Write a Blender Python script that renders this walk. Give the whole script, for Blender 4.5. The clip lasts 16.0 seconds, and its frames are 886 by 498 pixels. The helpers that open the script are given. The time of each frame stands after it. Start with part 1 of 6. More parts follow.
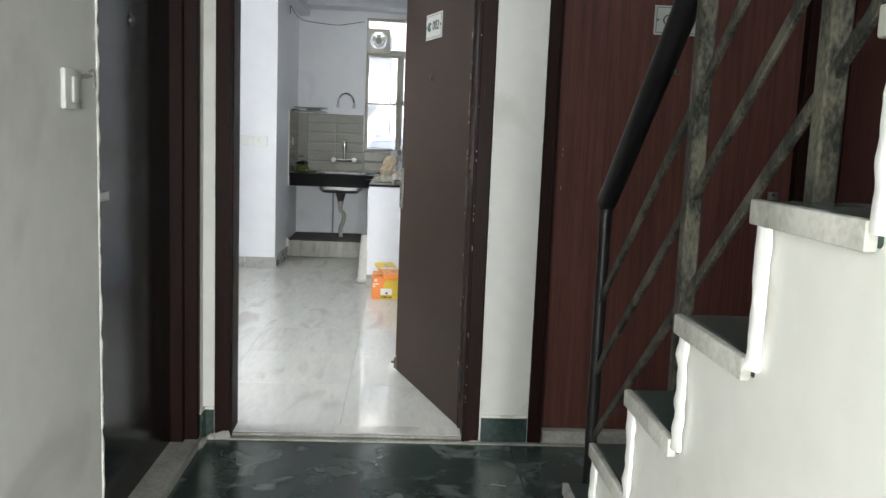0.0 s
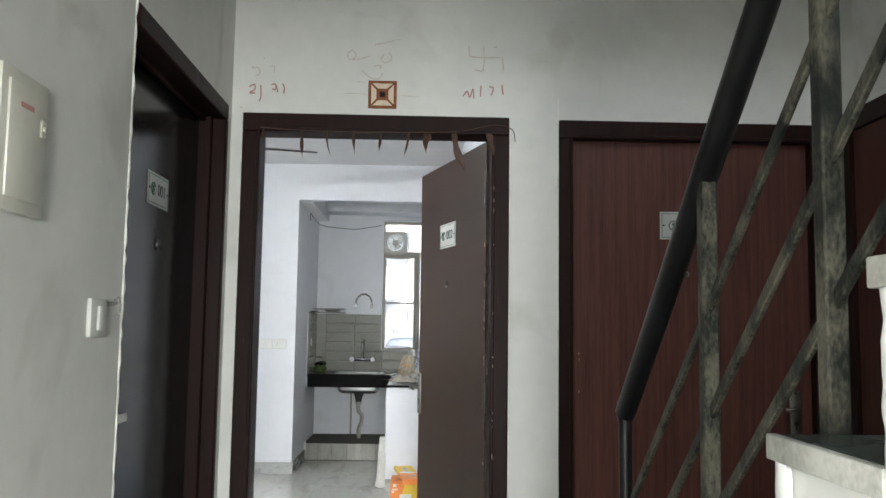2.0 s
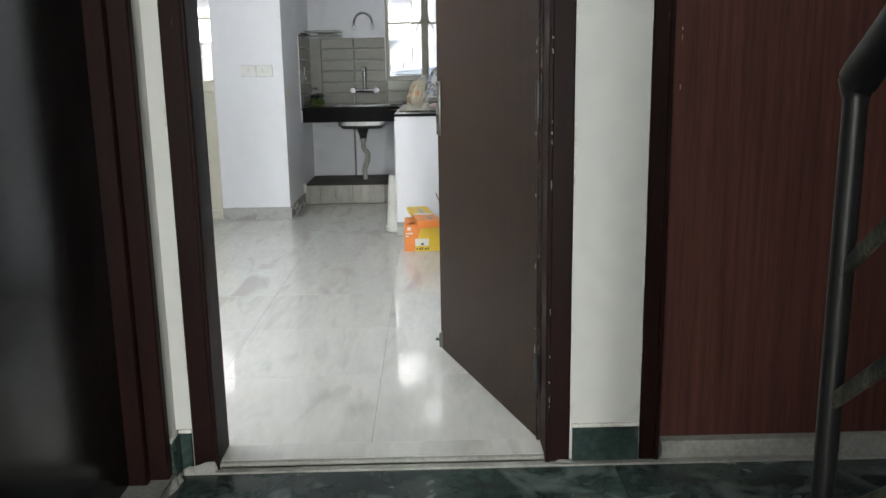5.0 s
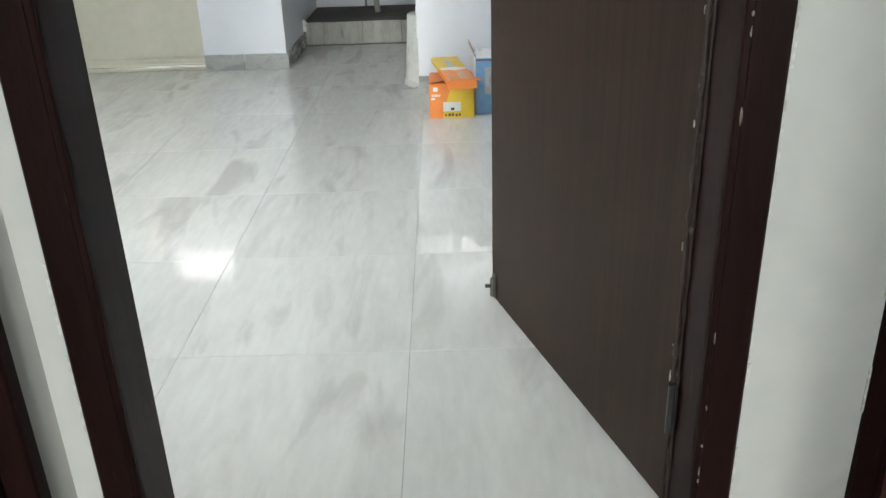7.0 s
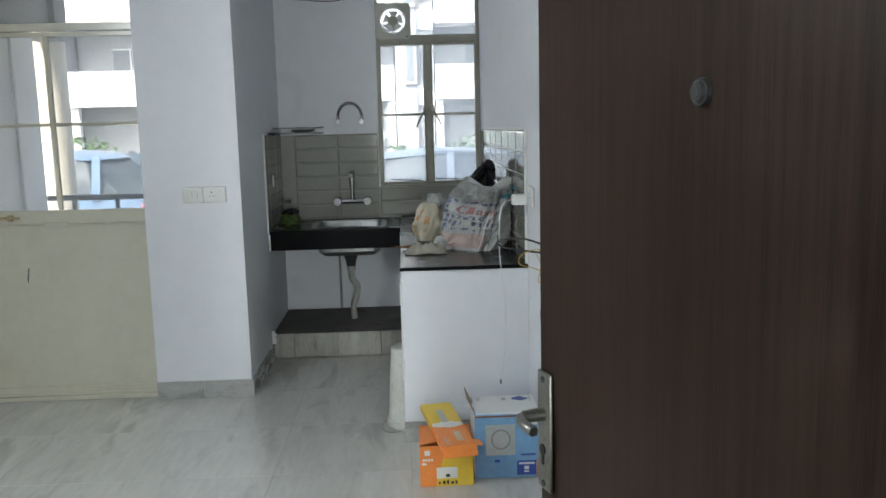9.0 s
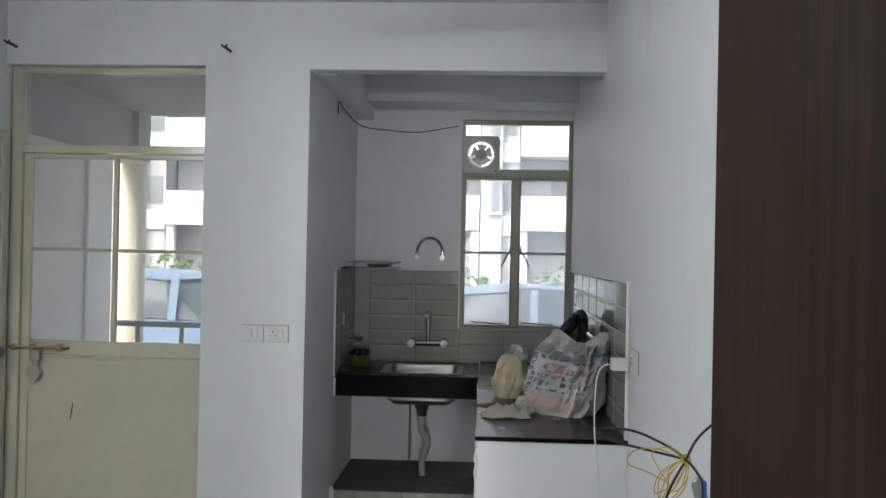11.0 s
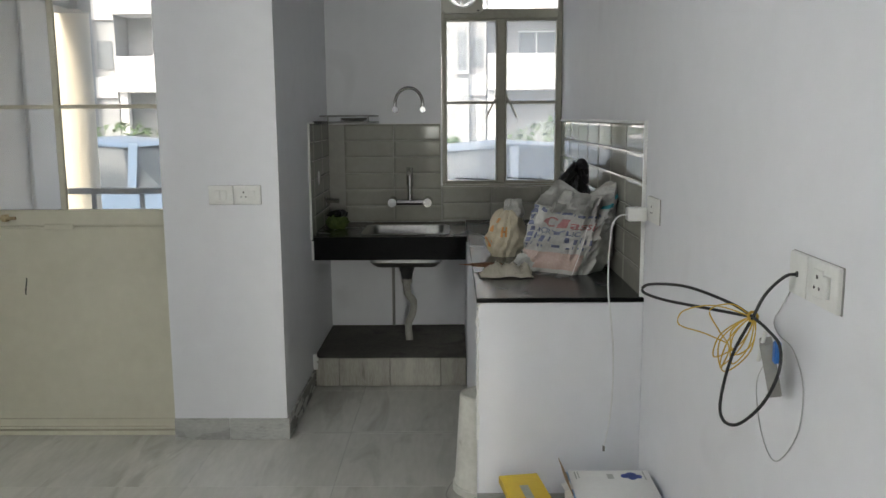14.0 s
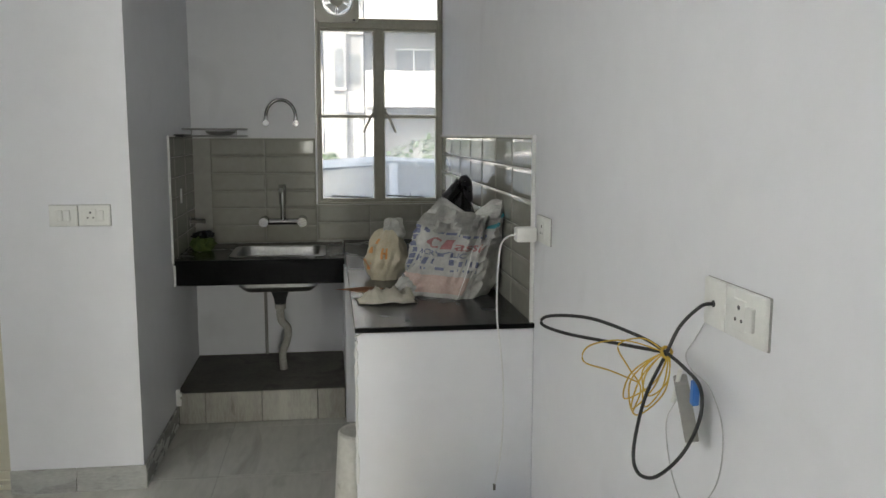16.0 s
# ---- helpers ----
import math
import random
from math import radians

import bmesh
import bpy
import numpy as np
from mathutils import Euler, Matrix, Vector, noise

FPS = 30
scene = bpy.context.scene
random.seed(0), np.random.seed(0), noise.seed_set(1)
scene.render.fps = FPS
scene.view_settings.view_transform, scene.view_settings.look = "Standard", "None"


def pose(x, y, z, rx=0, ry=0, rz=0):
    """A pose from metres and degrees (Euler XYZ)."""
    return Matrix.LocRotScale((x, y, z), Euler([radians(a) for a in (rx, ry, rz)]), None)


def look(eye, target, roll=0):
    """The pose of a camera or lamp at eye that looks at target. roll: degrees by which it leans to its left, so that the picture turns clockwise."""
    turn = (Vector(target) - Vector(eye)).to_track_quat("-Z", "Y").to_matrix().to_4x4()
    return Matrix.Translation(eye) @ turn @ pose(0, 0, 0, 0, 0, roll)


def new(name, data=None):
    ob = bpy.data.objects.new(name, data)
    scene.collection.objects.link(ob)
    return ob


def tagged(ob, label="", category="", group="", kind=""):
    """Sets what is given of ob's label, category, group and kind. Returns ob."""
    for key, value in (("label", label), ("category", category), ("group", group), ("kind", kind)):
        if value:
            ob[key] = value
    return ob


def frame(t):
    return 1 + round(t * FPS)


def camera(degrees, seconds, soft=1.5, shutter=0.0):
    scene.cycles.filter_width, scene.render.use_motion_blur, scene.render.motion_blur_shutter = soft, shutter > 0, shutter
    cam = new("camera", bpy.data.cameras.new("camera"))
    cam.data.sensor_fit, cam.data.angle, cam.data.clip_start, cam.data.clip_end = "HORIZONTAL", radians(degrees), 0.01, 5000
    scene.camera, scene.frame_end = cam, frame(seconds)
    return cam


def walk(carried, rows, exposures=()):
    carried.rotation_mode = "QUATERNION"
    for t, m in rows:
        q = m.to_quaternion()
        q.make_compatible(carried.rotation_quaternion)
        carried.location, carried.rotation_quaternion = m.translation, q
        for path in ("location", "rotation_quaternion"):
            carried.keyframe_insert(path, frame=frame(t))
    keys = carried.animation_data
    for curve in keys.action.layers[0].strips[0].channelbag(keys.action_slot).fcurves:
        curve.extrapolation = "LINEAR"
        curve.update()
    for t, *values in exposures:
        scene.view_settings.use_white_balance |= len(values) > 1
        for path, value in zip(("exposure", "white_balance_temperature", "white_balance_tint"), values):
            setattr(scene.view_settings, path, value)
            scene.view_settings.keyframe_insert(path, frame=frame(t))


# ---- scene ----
cam = camera(55.7, 16.0)
PATH = [
    (0, (0.712, -3.285, 1.212), (0.82, -1.305, 0.947), 2.3),
    (0.5, (0.713, -3.293, 1.216), (0.76, -1.3, 1.064), 3.3),
    (1, (0.721, -3.299, 1.247), (0.776, -1.3, 1.234), 1.5),
    (1.5, (0.716, -3.301, 1.271), (0.765, -1.306, 1.403), 1.1),
    (2, (0.718, -3.306, 1.274), (0.771, -1.315, 1.461), 0.8),
    (2.5, (0.718, -3.299, 1.275), (0.782, -1.309, 1.458), -1.2),
    (3, (0.719, -3.283, 1.265), (0.779, -1.289, 1.417), -1.2),
    (3.5, (0.699, -3.149, 1.229), (0.757, -1.15, 1.282), -0.2),
    (4, (0.641, -2.864, 1.187), (0.707, -0.868, 1.083), -1.2),
    (4.5, (0.626, -2.599, 1.128), (0.714, -0.624, 0.825), -1.3),
    (5, (0.675, -2.223, 1.075), (0.71, -0.266, 0.665), -0.9),
    (5.2, (0.647, -2.112, 1.064), (0.668, -0.175, 0.565), -0.4),
    (7.3, (0.592, -0.983, 1.101), (0.581, 0.84, 0.277), -2.1),
    (7.5, (0.587, -0.89, 1.112), (0.589, 0.94, 0.306), -2.0),
    (8, (0.62, -0.699, 1.314), (0.604, 1.198, 0.681), -1.0),
    (8.5, (0.579, -0.528, 1.385), (0.534, 1.409, 0.887), -0.1),
    (9, (0.509, -0.366, 1.444), (0.591, 1.611, 1.153), -1.4),
    (9.2, (0.506, -0.309, 1.457), (0.637, 1.67, 1.195), -1.2),
    (11.3, (0.494, 0.186, 1.52), (0.357, 2.181, 1.543), 0.8),
    (11.5, (0.491, 0.224, 1.524), (0.345, 2.219, 1.521), 0.1),
    (12, (0.506, 0.293, 1.541), (0.256, 2.277, 1.564), -0.3),
    (12.5, (0.531, 0.326, 1.532), (0.168, 2.292, 1.599), 0.2),
    (13, (0.49, 0.384, 1.512), (0.233, 2.368, 1.499), 0.5),
    (13.5, (0.427, 0.433, 1.486), (0.372, 2.426, 1.327), -0.0),
    (14, (0.384, 0.49, 1.44), (0.361, 2.465, 1.13), -0.4),
    (14.5, (0.393, 0.571, 1.384), (0.359, 2.515, 0.913), -0.7),
    (15, (0.441, 0.651, 1.367), (0.461, 2.571, 0.81), -0.5),
    (15.5, (0.438, 0.692, 1.407), (0.54, 2.656, 1.044), -0.6),
    (16, (0.398, 0.74, 1.424), (0.661, 2.704, 1.154), 0.1),
]
walk(cam, [(t, look(eye, target, roll)) for t, eye, target, roll in PATH], [(0, 1.63, 6450, 9), (2.5, 1.62, 6450, 9), (3.5, 1.66, 6450, 9), (4.5, 1.55, 6450, 9), (5.2, 1.42, 6500, 8), (7.3, 1.56, 6350, 6), (8.0, 1.54, 6300, 6), (8.5, 1.14, 6300, 6), (9.2, 0.96, 6200, 5), (11.3, 0.72, 6550, 7), (12.5, 0.79, 6600, 7), (14.0, 0.72, 6850, 8), (14.6, 0.70, 6950, 9), (15.0, 0.86, 6950, 9), (16.0, 0.78, 7000, 8)])

# ---- light: daylight outside, added lobby lamps behind the walker, tube lamp in the flat ----
world = bpy.data.worlds.new("overcast_sky")
scene.world = world
world.use_nodes = True
_wn = world.node_tree.nodes
_wn.clear()
_sky = _wn.new("ShaderNodeTexSky")
_sky.sky_type = "NISHITA"
_sky.sun_disc = False
_sky.sun_elevation = radians(52)
_sky.sun_rotation = radians(200)
_sky.dust_density = 6.0
_bg = _wn.new("ShaderNodeBackground")
_bg.inputs["Strength"].default_value = 0.33
_out = _wn.new("ShaderNodeOutputWorld")
world.node_tree.links.new(_sky.outputs[0], _bg.inputs[0])
world.node_tree.links.new(_bg.outputs[0], _out.inputs[0])

sun = new("sun", bpy.data.lights.new("sun", "SUN"))
sun.data.energy = 3.8
sun.data.angle = radians(12)
sun.data.color = (1.0, 0.96, 0.9)
sun.matrix_world = look((0, 0, 0), (0.22, 0.58, -0.79))


def area(name, m, w, h, watts, colour):
    lamp = new(name, bpy.data.lights.new(name, "AREA"))
    lamp.data.shape, lamp.data.size, lamp.data.size_y = "RECTANGLE", w, h
    lamp.data.energy, lamp.data.color = watts, colour
    lamp.matrix_world = m
    return lamp


# added lamp in an assumed, unseen entrance opening of the lobby, behind the walker
area("entrance_fill", look((-0.13, -4.7, 1.1), (1.2, -4.3, 0.1)), 1.3, 2.0, 44, (0.97, 1.0, 0.98))
# added fill lamp before the windowless end wall; brightens the lobby doors
area("lobby_end_fill", look((1.16, -6.96, 1.05), (0.7, 0, -2.2)), 0.5, 1.5, 154, (0.97, 1.0, 0.99))

# added lamp in an assumed stairwell shaft; brightens the right corner from above
area("stairwell_fill", look((1.80, -3.93, 4.15), (2.05, 0, 0.3)), 1.0, 1.5, 22, (0.86, 0.93, 1.0))

# ---- small builders ----


def thing(name, loc, label, category, group="", kind=""):
    e = new(name)
    e.location = loc
    e.empty_display_size = 0.1
    bpy.context.view_layer.update()
    return tagged(e, label, category, group, kind)


def spot(ob):
    p = Vector((0, 0, 0))
    while ob is not None:
        p += ob.location
        ob = ob.parent
    return p


def part(name, bm, material, parent=None, label="", kind="", smooth=True):
    """Links a bmesh, built in world metres, as one mesh object under its thing or part."""
    base = spot(parent)
    if base.length > 0:
        bmesh.ops.translate(bm, verts=bm.verts, vec=-base)
    bmesh.ops.recalc_face_normals(bm, faces=bm.faces)
    me = bpy.data.meshes.new(name)
    bm.to_mesh(me)
    bm.free()
    if smooth:
        me.polygons.foreach_set("use_smooth", [True] * len(me.polygons))
        me.set_sharp_from_angle(angle=radians(38))
    if material:
        me.materials.append(material)
    ob = new(name, me)
    ob.parent = parent
    return tagged(ob, label, "", "", kind)


def box(bm, x0, x1, y0, y1, z0, z1, bevel=0.0, seg=1):
    vs = [bm.verts.new((x, y, z)) for x in (x0, x1) for y in (y0, y1) for z in (z0, z1)]
    fs = [bm.faces.new([vs[i] for i in q]) for q in ((0, 1, 3, 2), (4, 6, 7, 5), (0, 4, 5, 1), (2, 3, 7, 6), (0, 2, 6, 4), (1, 5, 7, 3))]
    if bevel:
        es = {e for f in fs for e in f.edges}
        bmesh.ops.bevel(bm, geom=list(es), offset=bevel, segments=seg, affect="EDGES", profile=0.5)
    return bm


def boxes(*rows, bevel=0.0):
    bm = bmesh.new()
    for r in rows:
        box(bm, *r, bevel=bevel)
    return bm


def one(x0, x1, y0, y1, z0, z1, bevel=0.0, seg=1):
    return box(bmesh.new(), x0, x1, y0, y1, z0, z1, bevel, seg)


def turned(bm, m):
    bmesh.ops.transform(bm, matrix=m, verts=bm.verts)
    return bm


def cyl(bm, p, q, r0, r1=None, n=20, caps=True):
    p, q = Vector(p), Vector(q)
    r1 = r0 if r1 is None else r1
    t = (q - p).to_track_quat("Z", "Y")
    rings = []
    for c, r in ((p, r0), (q, r1)):
        rings.append([bm.verts.new(c + t @ Vector((r * math.cos(2 * math.pi * k / n), r * math.sin(2 * math.pi * k / n), 0))) for k in range(n)])
    for k in range(n):
        bm.faces.new((rings[0][k], rings[0][(k + 1) % n], rings[1][(k + 1) % n], rings[1][k]))
    if caps:
        bm.faces.new(rings[0][::-1])
        bm.faces.new(rings[1])
    return bm


def tube(bm, pts, r, n=8, closed=False):
    pts = [Vector(p) for p in pts]
    m = len(pts)
    rings, up = [], Vector((0.13, 0.21, 1)).normalized()
    for i, p in enumerate(pts):
        a = pts[(i - 1) % m] if closed or i else p
        b = pts[(i + 1) % m] if closed or i < m - 1 else p
        d = (b - a).normalized()
        side = d.cross(up)
        side = side.normalized() if side.length > 1e-4 else Vector((1, 0, 0))
        upp = side.cross(d).normalized()
        rings.append([bm.verts.new(p + r * (math.cos(2 * math.pi * k / n) * side + math.sin(2 * math.pi * k / n) * upp)) for k in range(n)])
    for i in range(m if closed else m - 1):
        a, b = rings[i], rings[(i + 1) % m]
        for k in range(n):
            bm.faces.new((a[k], a[(k + 1) % n], b[(k + 1) % n], b[k]))
    if not closed:
        bm.faces.new(rings[0][::-1])
        bm.faces.new(rings[-1])
    return bm


def spline(pts, steps=8, closed=False):
    """A smooth run of points through the given ones."""
    pts = [Vector(p) for p in pts]
    m = len(pts)
    out = []
    for i in range(m if closed else m - 1):
        p0 = pts[(i - 1) % m] if closed or i else pts[0] * 2 - pts[1]
        p1, p2 = pts[i], pts[(i + 1) % m]
        p3 = pts[(i + 2) % m] if closed or i < m - 2 else p2 * 2 - p1
        for s in range(steps):
            t = s / steps
            out.append(0.5 * (2 * p1 + (p2 - p0) * t + (2 * p0 - 5 * p1 + 4 * p2 - p3) * t * t + (3 * p1 - p0 - 3 * p2 + p3) * t ** 3))
    if not closed:
        out.append(pts[-1])
    return out


def lathe(bm, profile, centre, n=24):
    c = Vector(centre)
    rings = [[bm.verts.new(c + Vector((r * math.cos(2 * math.pi * k / n), r * math.sin(2 * math.pi * k / n), z))) for k in range(n)] for r, z in profile]
    for a, b in zip(rings, rings[1:]):
        for k in range(n):
            bm.faces.new((a[k], a[(k + 1) % n], b[(k + 1) % n], b[k]))
    bm.faces.new(rings[0][::-1])
    bm.faces.new(rings[-1])
    return bm


def ragged(p, q, hx, hy, jitter, n):
    """A strip of rough plaster or worn stone from p to q, its outline uneven."""
    bm = bmesh.new()
    p, q = Vector(p), Vector(q)
    d = q - p
    if abs(d.z) > abs(d.y):
        u, v = Vector((hx, 0, 0)), Vector((0, hy, 0))
    else:
        u, v = Vector((hx, 0, 0)), Vector((0, 0, hy))
    rings = []
    for i in range(n + 1):
        c = p + d * (i / n)
        o = []
        for k in range(8):
            a = math.pi / 4 * k + 0.39
            r = 1 / max(abs(math.cos(a)), abs(math.sin(a)))
            w = c + u * (r * math.cos(a)) + v * (r * math.sin(a))
            o.append(bm.verts.new(w + (u.normalized() * math.cos(a) + v.normalized() * math.sin(a)) * jitter * noise.noise(w * 38) * 1.6))
        rings.append(o)
    for a, b in zip(rings, rings[1:]):
        for k in range(8):
            bm.faces.new((a[k], a[(k + 1) % 8], b[(k + 1) % 8], b[k]))
    bm.faces.new(rings[0][::-1])
    bm.faces.new(rings[-1])
    return bm


def disc_y(bm, x, y0, y1, z, r0, r1=None, n=24):
    """A round boss with its axis along y."""
    return cyl(bm, (x, y0, z), (x, y1, z), r0, r1, n)


def words(text, size, m, material, parent, name="digits"):
    cu = bpy.data.curves.new(name, "FONT")
    cu.body, cu.size, cu.extrude, cu.align_x, cu.align_y = text, size, 0.0006, "CENTER", "CENTER"
    tmp = new("tmp", cu)
    me = bpy.data.meshes.new_from_object(tmp)
    bpy.data.objects.remove(tmp)
    bpy.data.curves.remove(cu)
    bm = bmesh.new()
    bm.from_mesh(me)
    bpy.data.meshes.remove(me)
    return part(name, turned(bm, m), material, parent, smooth=False)


# ---- materials ----


def mat(name, a, b, scale=4.0, rough=(0.4, 0.55), bump=0.05, fine=70.0, metal=0.0, stretch=(1, 1, 1), rnd=0.0, spots=None, spot_scale=3.0, spot_amount=0.55, turn=(0, 0, 0), coat=0.0, contrast=(0.35, 0.65), spec=0.5):
    """Two tones mixed by noise at two sizes, uneven gloss and fine relief; spots adds stains of a third tone."""
    m = bpy.data.materials.new(name)
    m.use_nodes = True
    n, l = m.node_tree.nodes, m.node_tree.links
    bsdf = n["Principled BSDF"]
    tc, mp = n.new("ShaderNodeTexCoord"), n.new("ShaderNodeMapping")
    mp.inputs["Scale"].default_value = stretch
    mp.inputs["Rotation"].default_value = [radians(v) for v in turn]
    l.new(tc.outputs["Object"], mp.inputs["Vector"])
    vec = mp.outputs["Vector"]
    if rnd:
        oi, mul, add = n.new("ShaderNodeObjectInfo"), n.new("ShaderNodeMath"), n.new("ShaderNodeVectorMath")
        mul.operation, mul.inputs[1].default_value = "MULTIPLY", 37.0
        l.new(oi.outputs["Random"], mul.inputs[0])
        l.new(vec, add.inputs[0])
        l.new(mul.outputs[0], add.inputs[1])
        vec = add.outputs[0]

    def noise_at(s, d=5.0, dist=0.0):
        t = n.new("ShaderNodeTexNoise")
        t.inputs["Scale"].default_value, t.inputs["Detail"].default_value, t.inputs["Distortion"].default_value = s, d, dist
        l.new(vec, t.inputs["Vector"])
        return t.outputs["Fac"]

    big, small = noise_at(scale, 5, 0.4), noise_at(scale * 9, 4)
    mixf = n.new("ShaderNodeMath")
    mixf.operation = "MULTIPLY_ADD"
    mixf.inputs[1].default_value = 0.4
    l.new(small, mixf.inputs[0])
    half = n.new("ShaderNodeMath")
    half.operation, half.inputs[1].default_value = "MULTIPLY", 0.6
    l.new(big, half.inputs[0])
    l.new(half.outputs[0], mixf.inputs[2])
    ramp = n.new("ShaderNodeMapRange")
    ramp.inputs["From Min"].default_value, ramp.inputs["From Max"].default_value = contrast
    l.new(mixf.outputs[0], ramp.inputs["Value"])
    mix = n.new("ShaderNodeMix")
    mix.data_type = "RGBA"
    mix.inputs["A"].default_value, mix.inputs["B"].default_value = (*a, 1), (*b, 1)
    l.new(ramp.outputs[0], mix.inputs["Factor"])
    col = mix.outputs["Result"]
    if spots:
        sr, sm = n.new("ShaderNodeMapRange"), n.new("ShaderNodeMix")
        sm.data_type = "RGBA"
        sr.inputs["From Min"].default_value, sr.inputs["From Max"].default_value = spot_amount, spot_amount + 0.14
        l.new(noise_at(spot_scale, 7, 0.8), sr.inputs["Value"])
        l.new(sr.outputs[0], sm.inputs["Factor"])
        l.new(col, sm.inputs["A"])
        sm.inputs["B"].default_value = (*spots, 1)
        col = sm.outputs["Result"]
    l.new(col, bsdf.inputs["Base Color"])
    rr = n.new("ShaderNodeMapRange")
    rr.inputs["To Min"].default_value, rr.inputs["To Max"].default_value = rough
    l.new(big, rr.inputs["Value"])
    l.new(rr.outputs[0], bsdf.inputs["Roughness"])
    bsdf.inputs["Metallic"].default_value = metal
    bsdf.inputs["Coat Weight"].default_value = coat
    bsdf.inputs["Specular IOR Level"].default_value = spec
    if bump:
        bp = n.new("ShaderNodeBump")
        bp.inputs["Strength"].default_value, bp.inputs["Distance"].default_value = bump, 0.004
        l.new(noise_at(fine, 3), bp.inputs["Height"])
        l.new(bp.outputs[0], bsdf.inputs["Normal"])
    return m


def glass(name, rough=0.0, tint=(1, 1, 1), dust_least=0.0, dust_most=0.0):
    """Clear glass under a thin uneven film of dust, which scatters the daylight."""
    m = bpy.data.materials.new(name)
    m.use_nodes = True
    n, l = m.node_tree.nodes, m.node_tree.links
    b = n["Principled BSDF"]
    b.inputs["Base Color"].default_value = (*tint, 1)
    b.inputs["Transmission Weight"].default_value = 1.0
    b.inputs["Roughness"].default_value = rough
    b.inputs["IOR"].default_value = 1.45
    film, mix, tc, ns, mr = n.new("ShaderNodeBsdfTranslucent"), n.new("ShaderNodeMixShader"), n.new("ShaderNodeTexCoord"), n.new("ShaderNodeTexNoise"), n.new("ShaderNodeMapRange")
    film.inputs["Color"].default_value = (0.82, 0.885, 0.95, 1)
    ns.inputs["Scale"].default_value, ns.inputs["Detail"].default_value = 3.5, 6
    mr.inputs["To Min"].default_value, mr.inputs["To Max"].default_value = dust_least, dust_most
    l.new(tc.outputs["Object"], ns.inputs["Vector"])
    l.new(ns.outputs["Fac"], mr.inputs["Value"])
    l.new(mr.outputs[0], mix.inputs[0])
    l.new(b.outputs[0], mix.inputs[1])
    l.new(film.outputs[0], mix.inputs[2])
    l.new(mix.outputs[0], n["Material Output"].inputs["Surface"])
    return m


def glow(name, colour, strength):
    m = bpy.data.materials.new(name)
    m.use_nodes = True
    b = m.node_tree.nodes["Principled BSDF"]
    b.inputs["Base Color"].default_value = (0.9, 0.9, 0.9, 1)
    b.inputs["Emission Color"].default_value = (*colour, 1)
    b.inputs["Emission Strength"].default_value = strength
    return m


HALL_PAINT = mat("hall_wall_paint", (0.575, 0.57, 0.54), (0.645, 0.635, 0.60), 1.6, (0.5, 0.7), 0.06, 40, spots=(0.49, 0.48, 0.44), spot_scale=2.2, spot_amount=0.58)
STAIR_PAINT = mat("stair_side_paint", (0.66, 0.655, 0.615), (0.73, 0.725, 0.69), 2.0, (0.45, 0.65), 0.10, 30, spots=(0.50, 0.47, 0.41), spot_scale=4.0, spot_amount=0.64)
CHIPPED = mat("chipped_plaster", (0.72, 0.71, 0.66), (0.42, 0.38, 0.32), 14, (0.6, 0.9), 0.6, 60, contrast=(0.45, 0.7))
ROOM_PAINT = mat("white_room_paint", (0.72, 0.725, 0.75), (0.76, 0.765, 0.79), 1.3, (0.42, 0.6), 0.05, 35, spots=(0.66, 0.66, 0.68), spot_scale=1.7, spot_amount=0.64)
CEIL_PAINT = mat("ceiling_distemper", (0.66, 0.66, 0.67), (0.74, 0.74, 0.75), 1.2, (0.7, 0.9), 0.08, 30)
# Unseen ceilings, coloured dark grey so that less light reaches the wall tops.
HALL_SOFFIT = mat("darkened_unseen_soffit", (0.20, 0.20, 0.19), (0.27, 0.265, 0.25), 2, (0.8, 0.95), 0.2, 30)
LAMINATE = mat("mahogany_laminate", (0.045, 0.0178, 0.0146), (0.120, 0.047, 0.0375), 2.2, (0.30, 0.42), 0.04, 30, stretch=(26, 26, 0.7), contrast=(0.3, 0.68), spec=0.22)
# Darker copy of LAMINATE; the open leaf's shade is put into the colour.
LAMINATE_OPEN = mat("shaded_mahogany_laminate", (0.0156, 0.0083, 0.0054), (0.0300, 0.0167, 0.0110), 2.0, (0.34, 0.46), 0.04, 30, stretch=(30, 30, 0.7), contrast=(0.38, 0.6), spec=0.1)
LAMINATE_BLACK = mat("black_brown_laminate", (0.0035, 0.0035, 0.0034), (0.007, 0.007, 0.0067), 2.0, (0.13, 0.20), 0.012, 25, stretch=(25, 25, 1), spec=0.2)
FRAME_WOOD = mat("dark_frame_wood", (0.0095, 0.0034, 0.0028), (0.019, 0.0065, 0.0052), 3.0, (0.4, 0.6), 0.10, 40, stretch=(8, 8, 1), spots=(0.07, 0.045, 0.034), spot_scale=9, spot_amount=0.70, spec=0.12)
EDGE_WOOD = mat("chipped_frame_edge", (0.22, 0.175, 0.135), (0.022, 0.012, 0.0095), 16, (0.5, 0.8), 0.3, 50, stretch=(1, 1, 0.5), contrast=(0.30, 0.44))
MARBLE_TILE = mat("grey_marble_tile", (0.475, 0.467, 0.43), (0.605, 0.598, 0.555), 1.7, (0.045, 0.085), 0.004, 20, stretch=(2.8, 0.62, 1), rnd=1.0, turn=(0, 0, 9), spots=(0.445, 0.43, 0.392), spot_scale=2.8, spot_amount=0.56, contrast=(0.28, 0.66), spec=0.65)
SKIRT_TILE = mat("grey_skirting_tile", (0.30, 0.30, 0.285), (0.44, 0.44, 0.42), 5, (0.2, 0.35), 0.03, 30, stretch=(1, 1, 3), rnd=1.0)
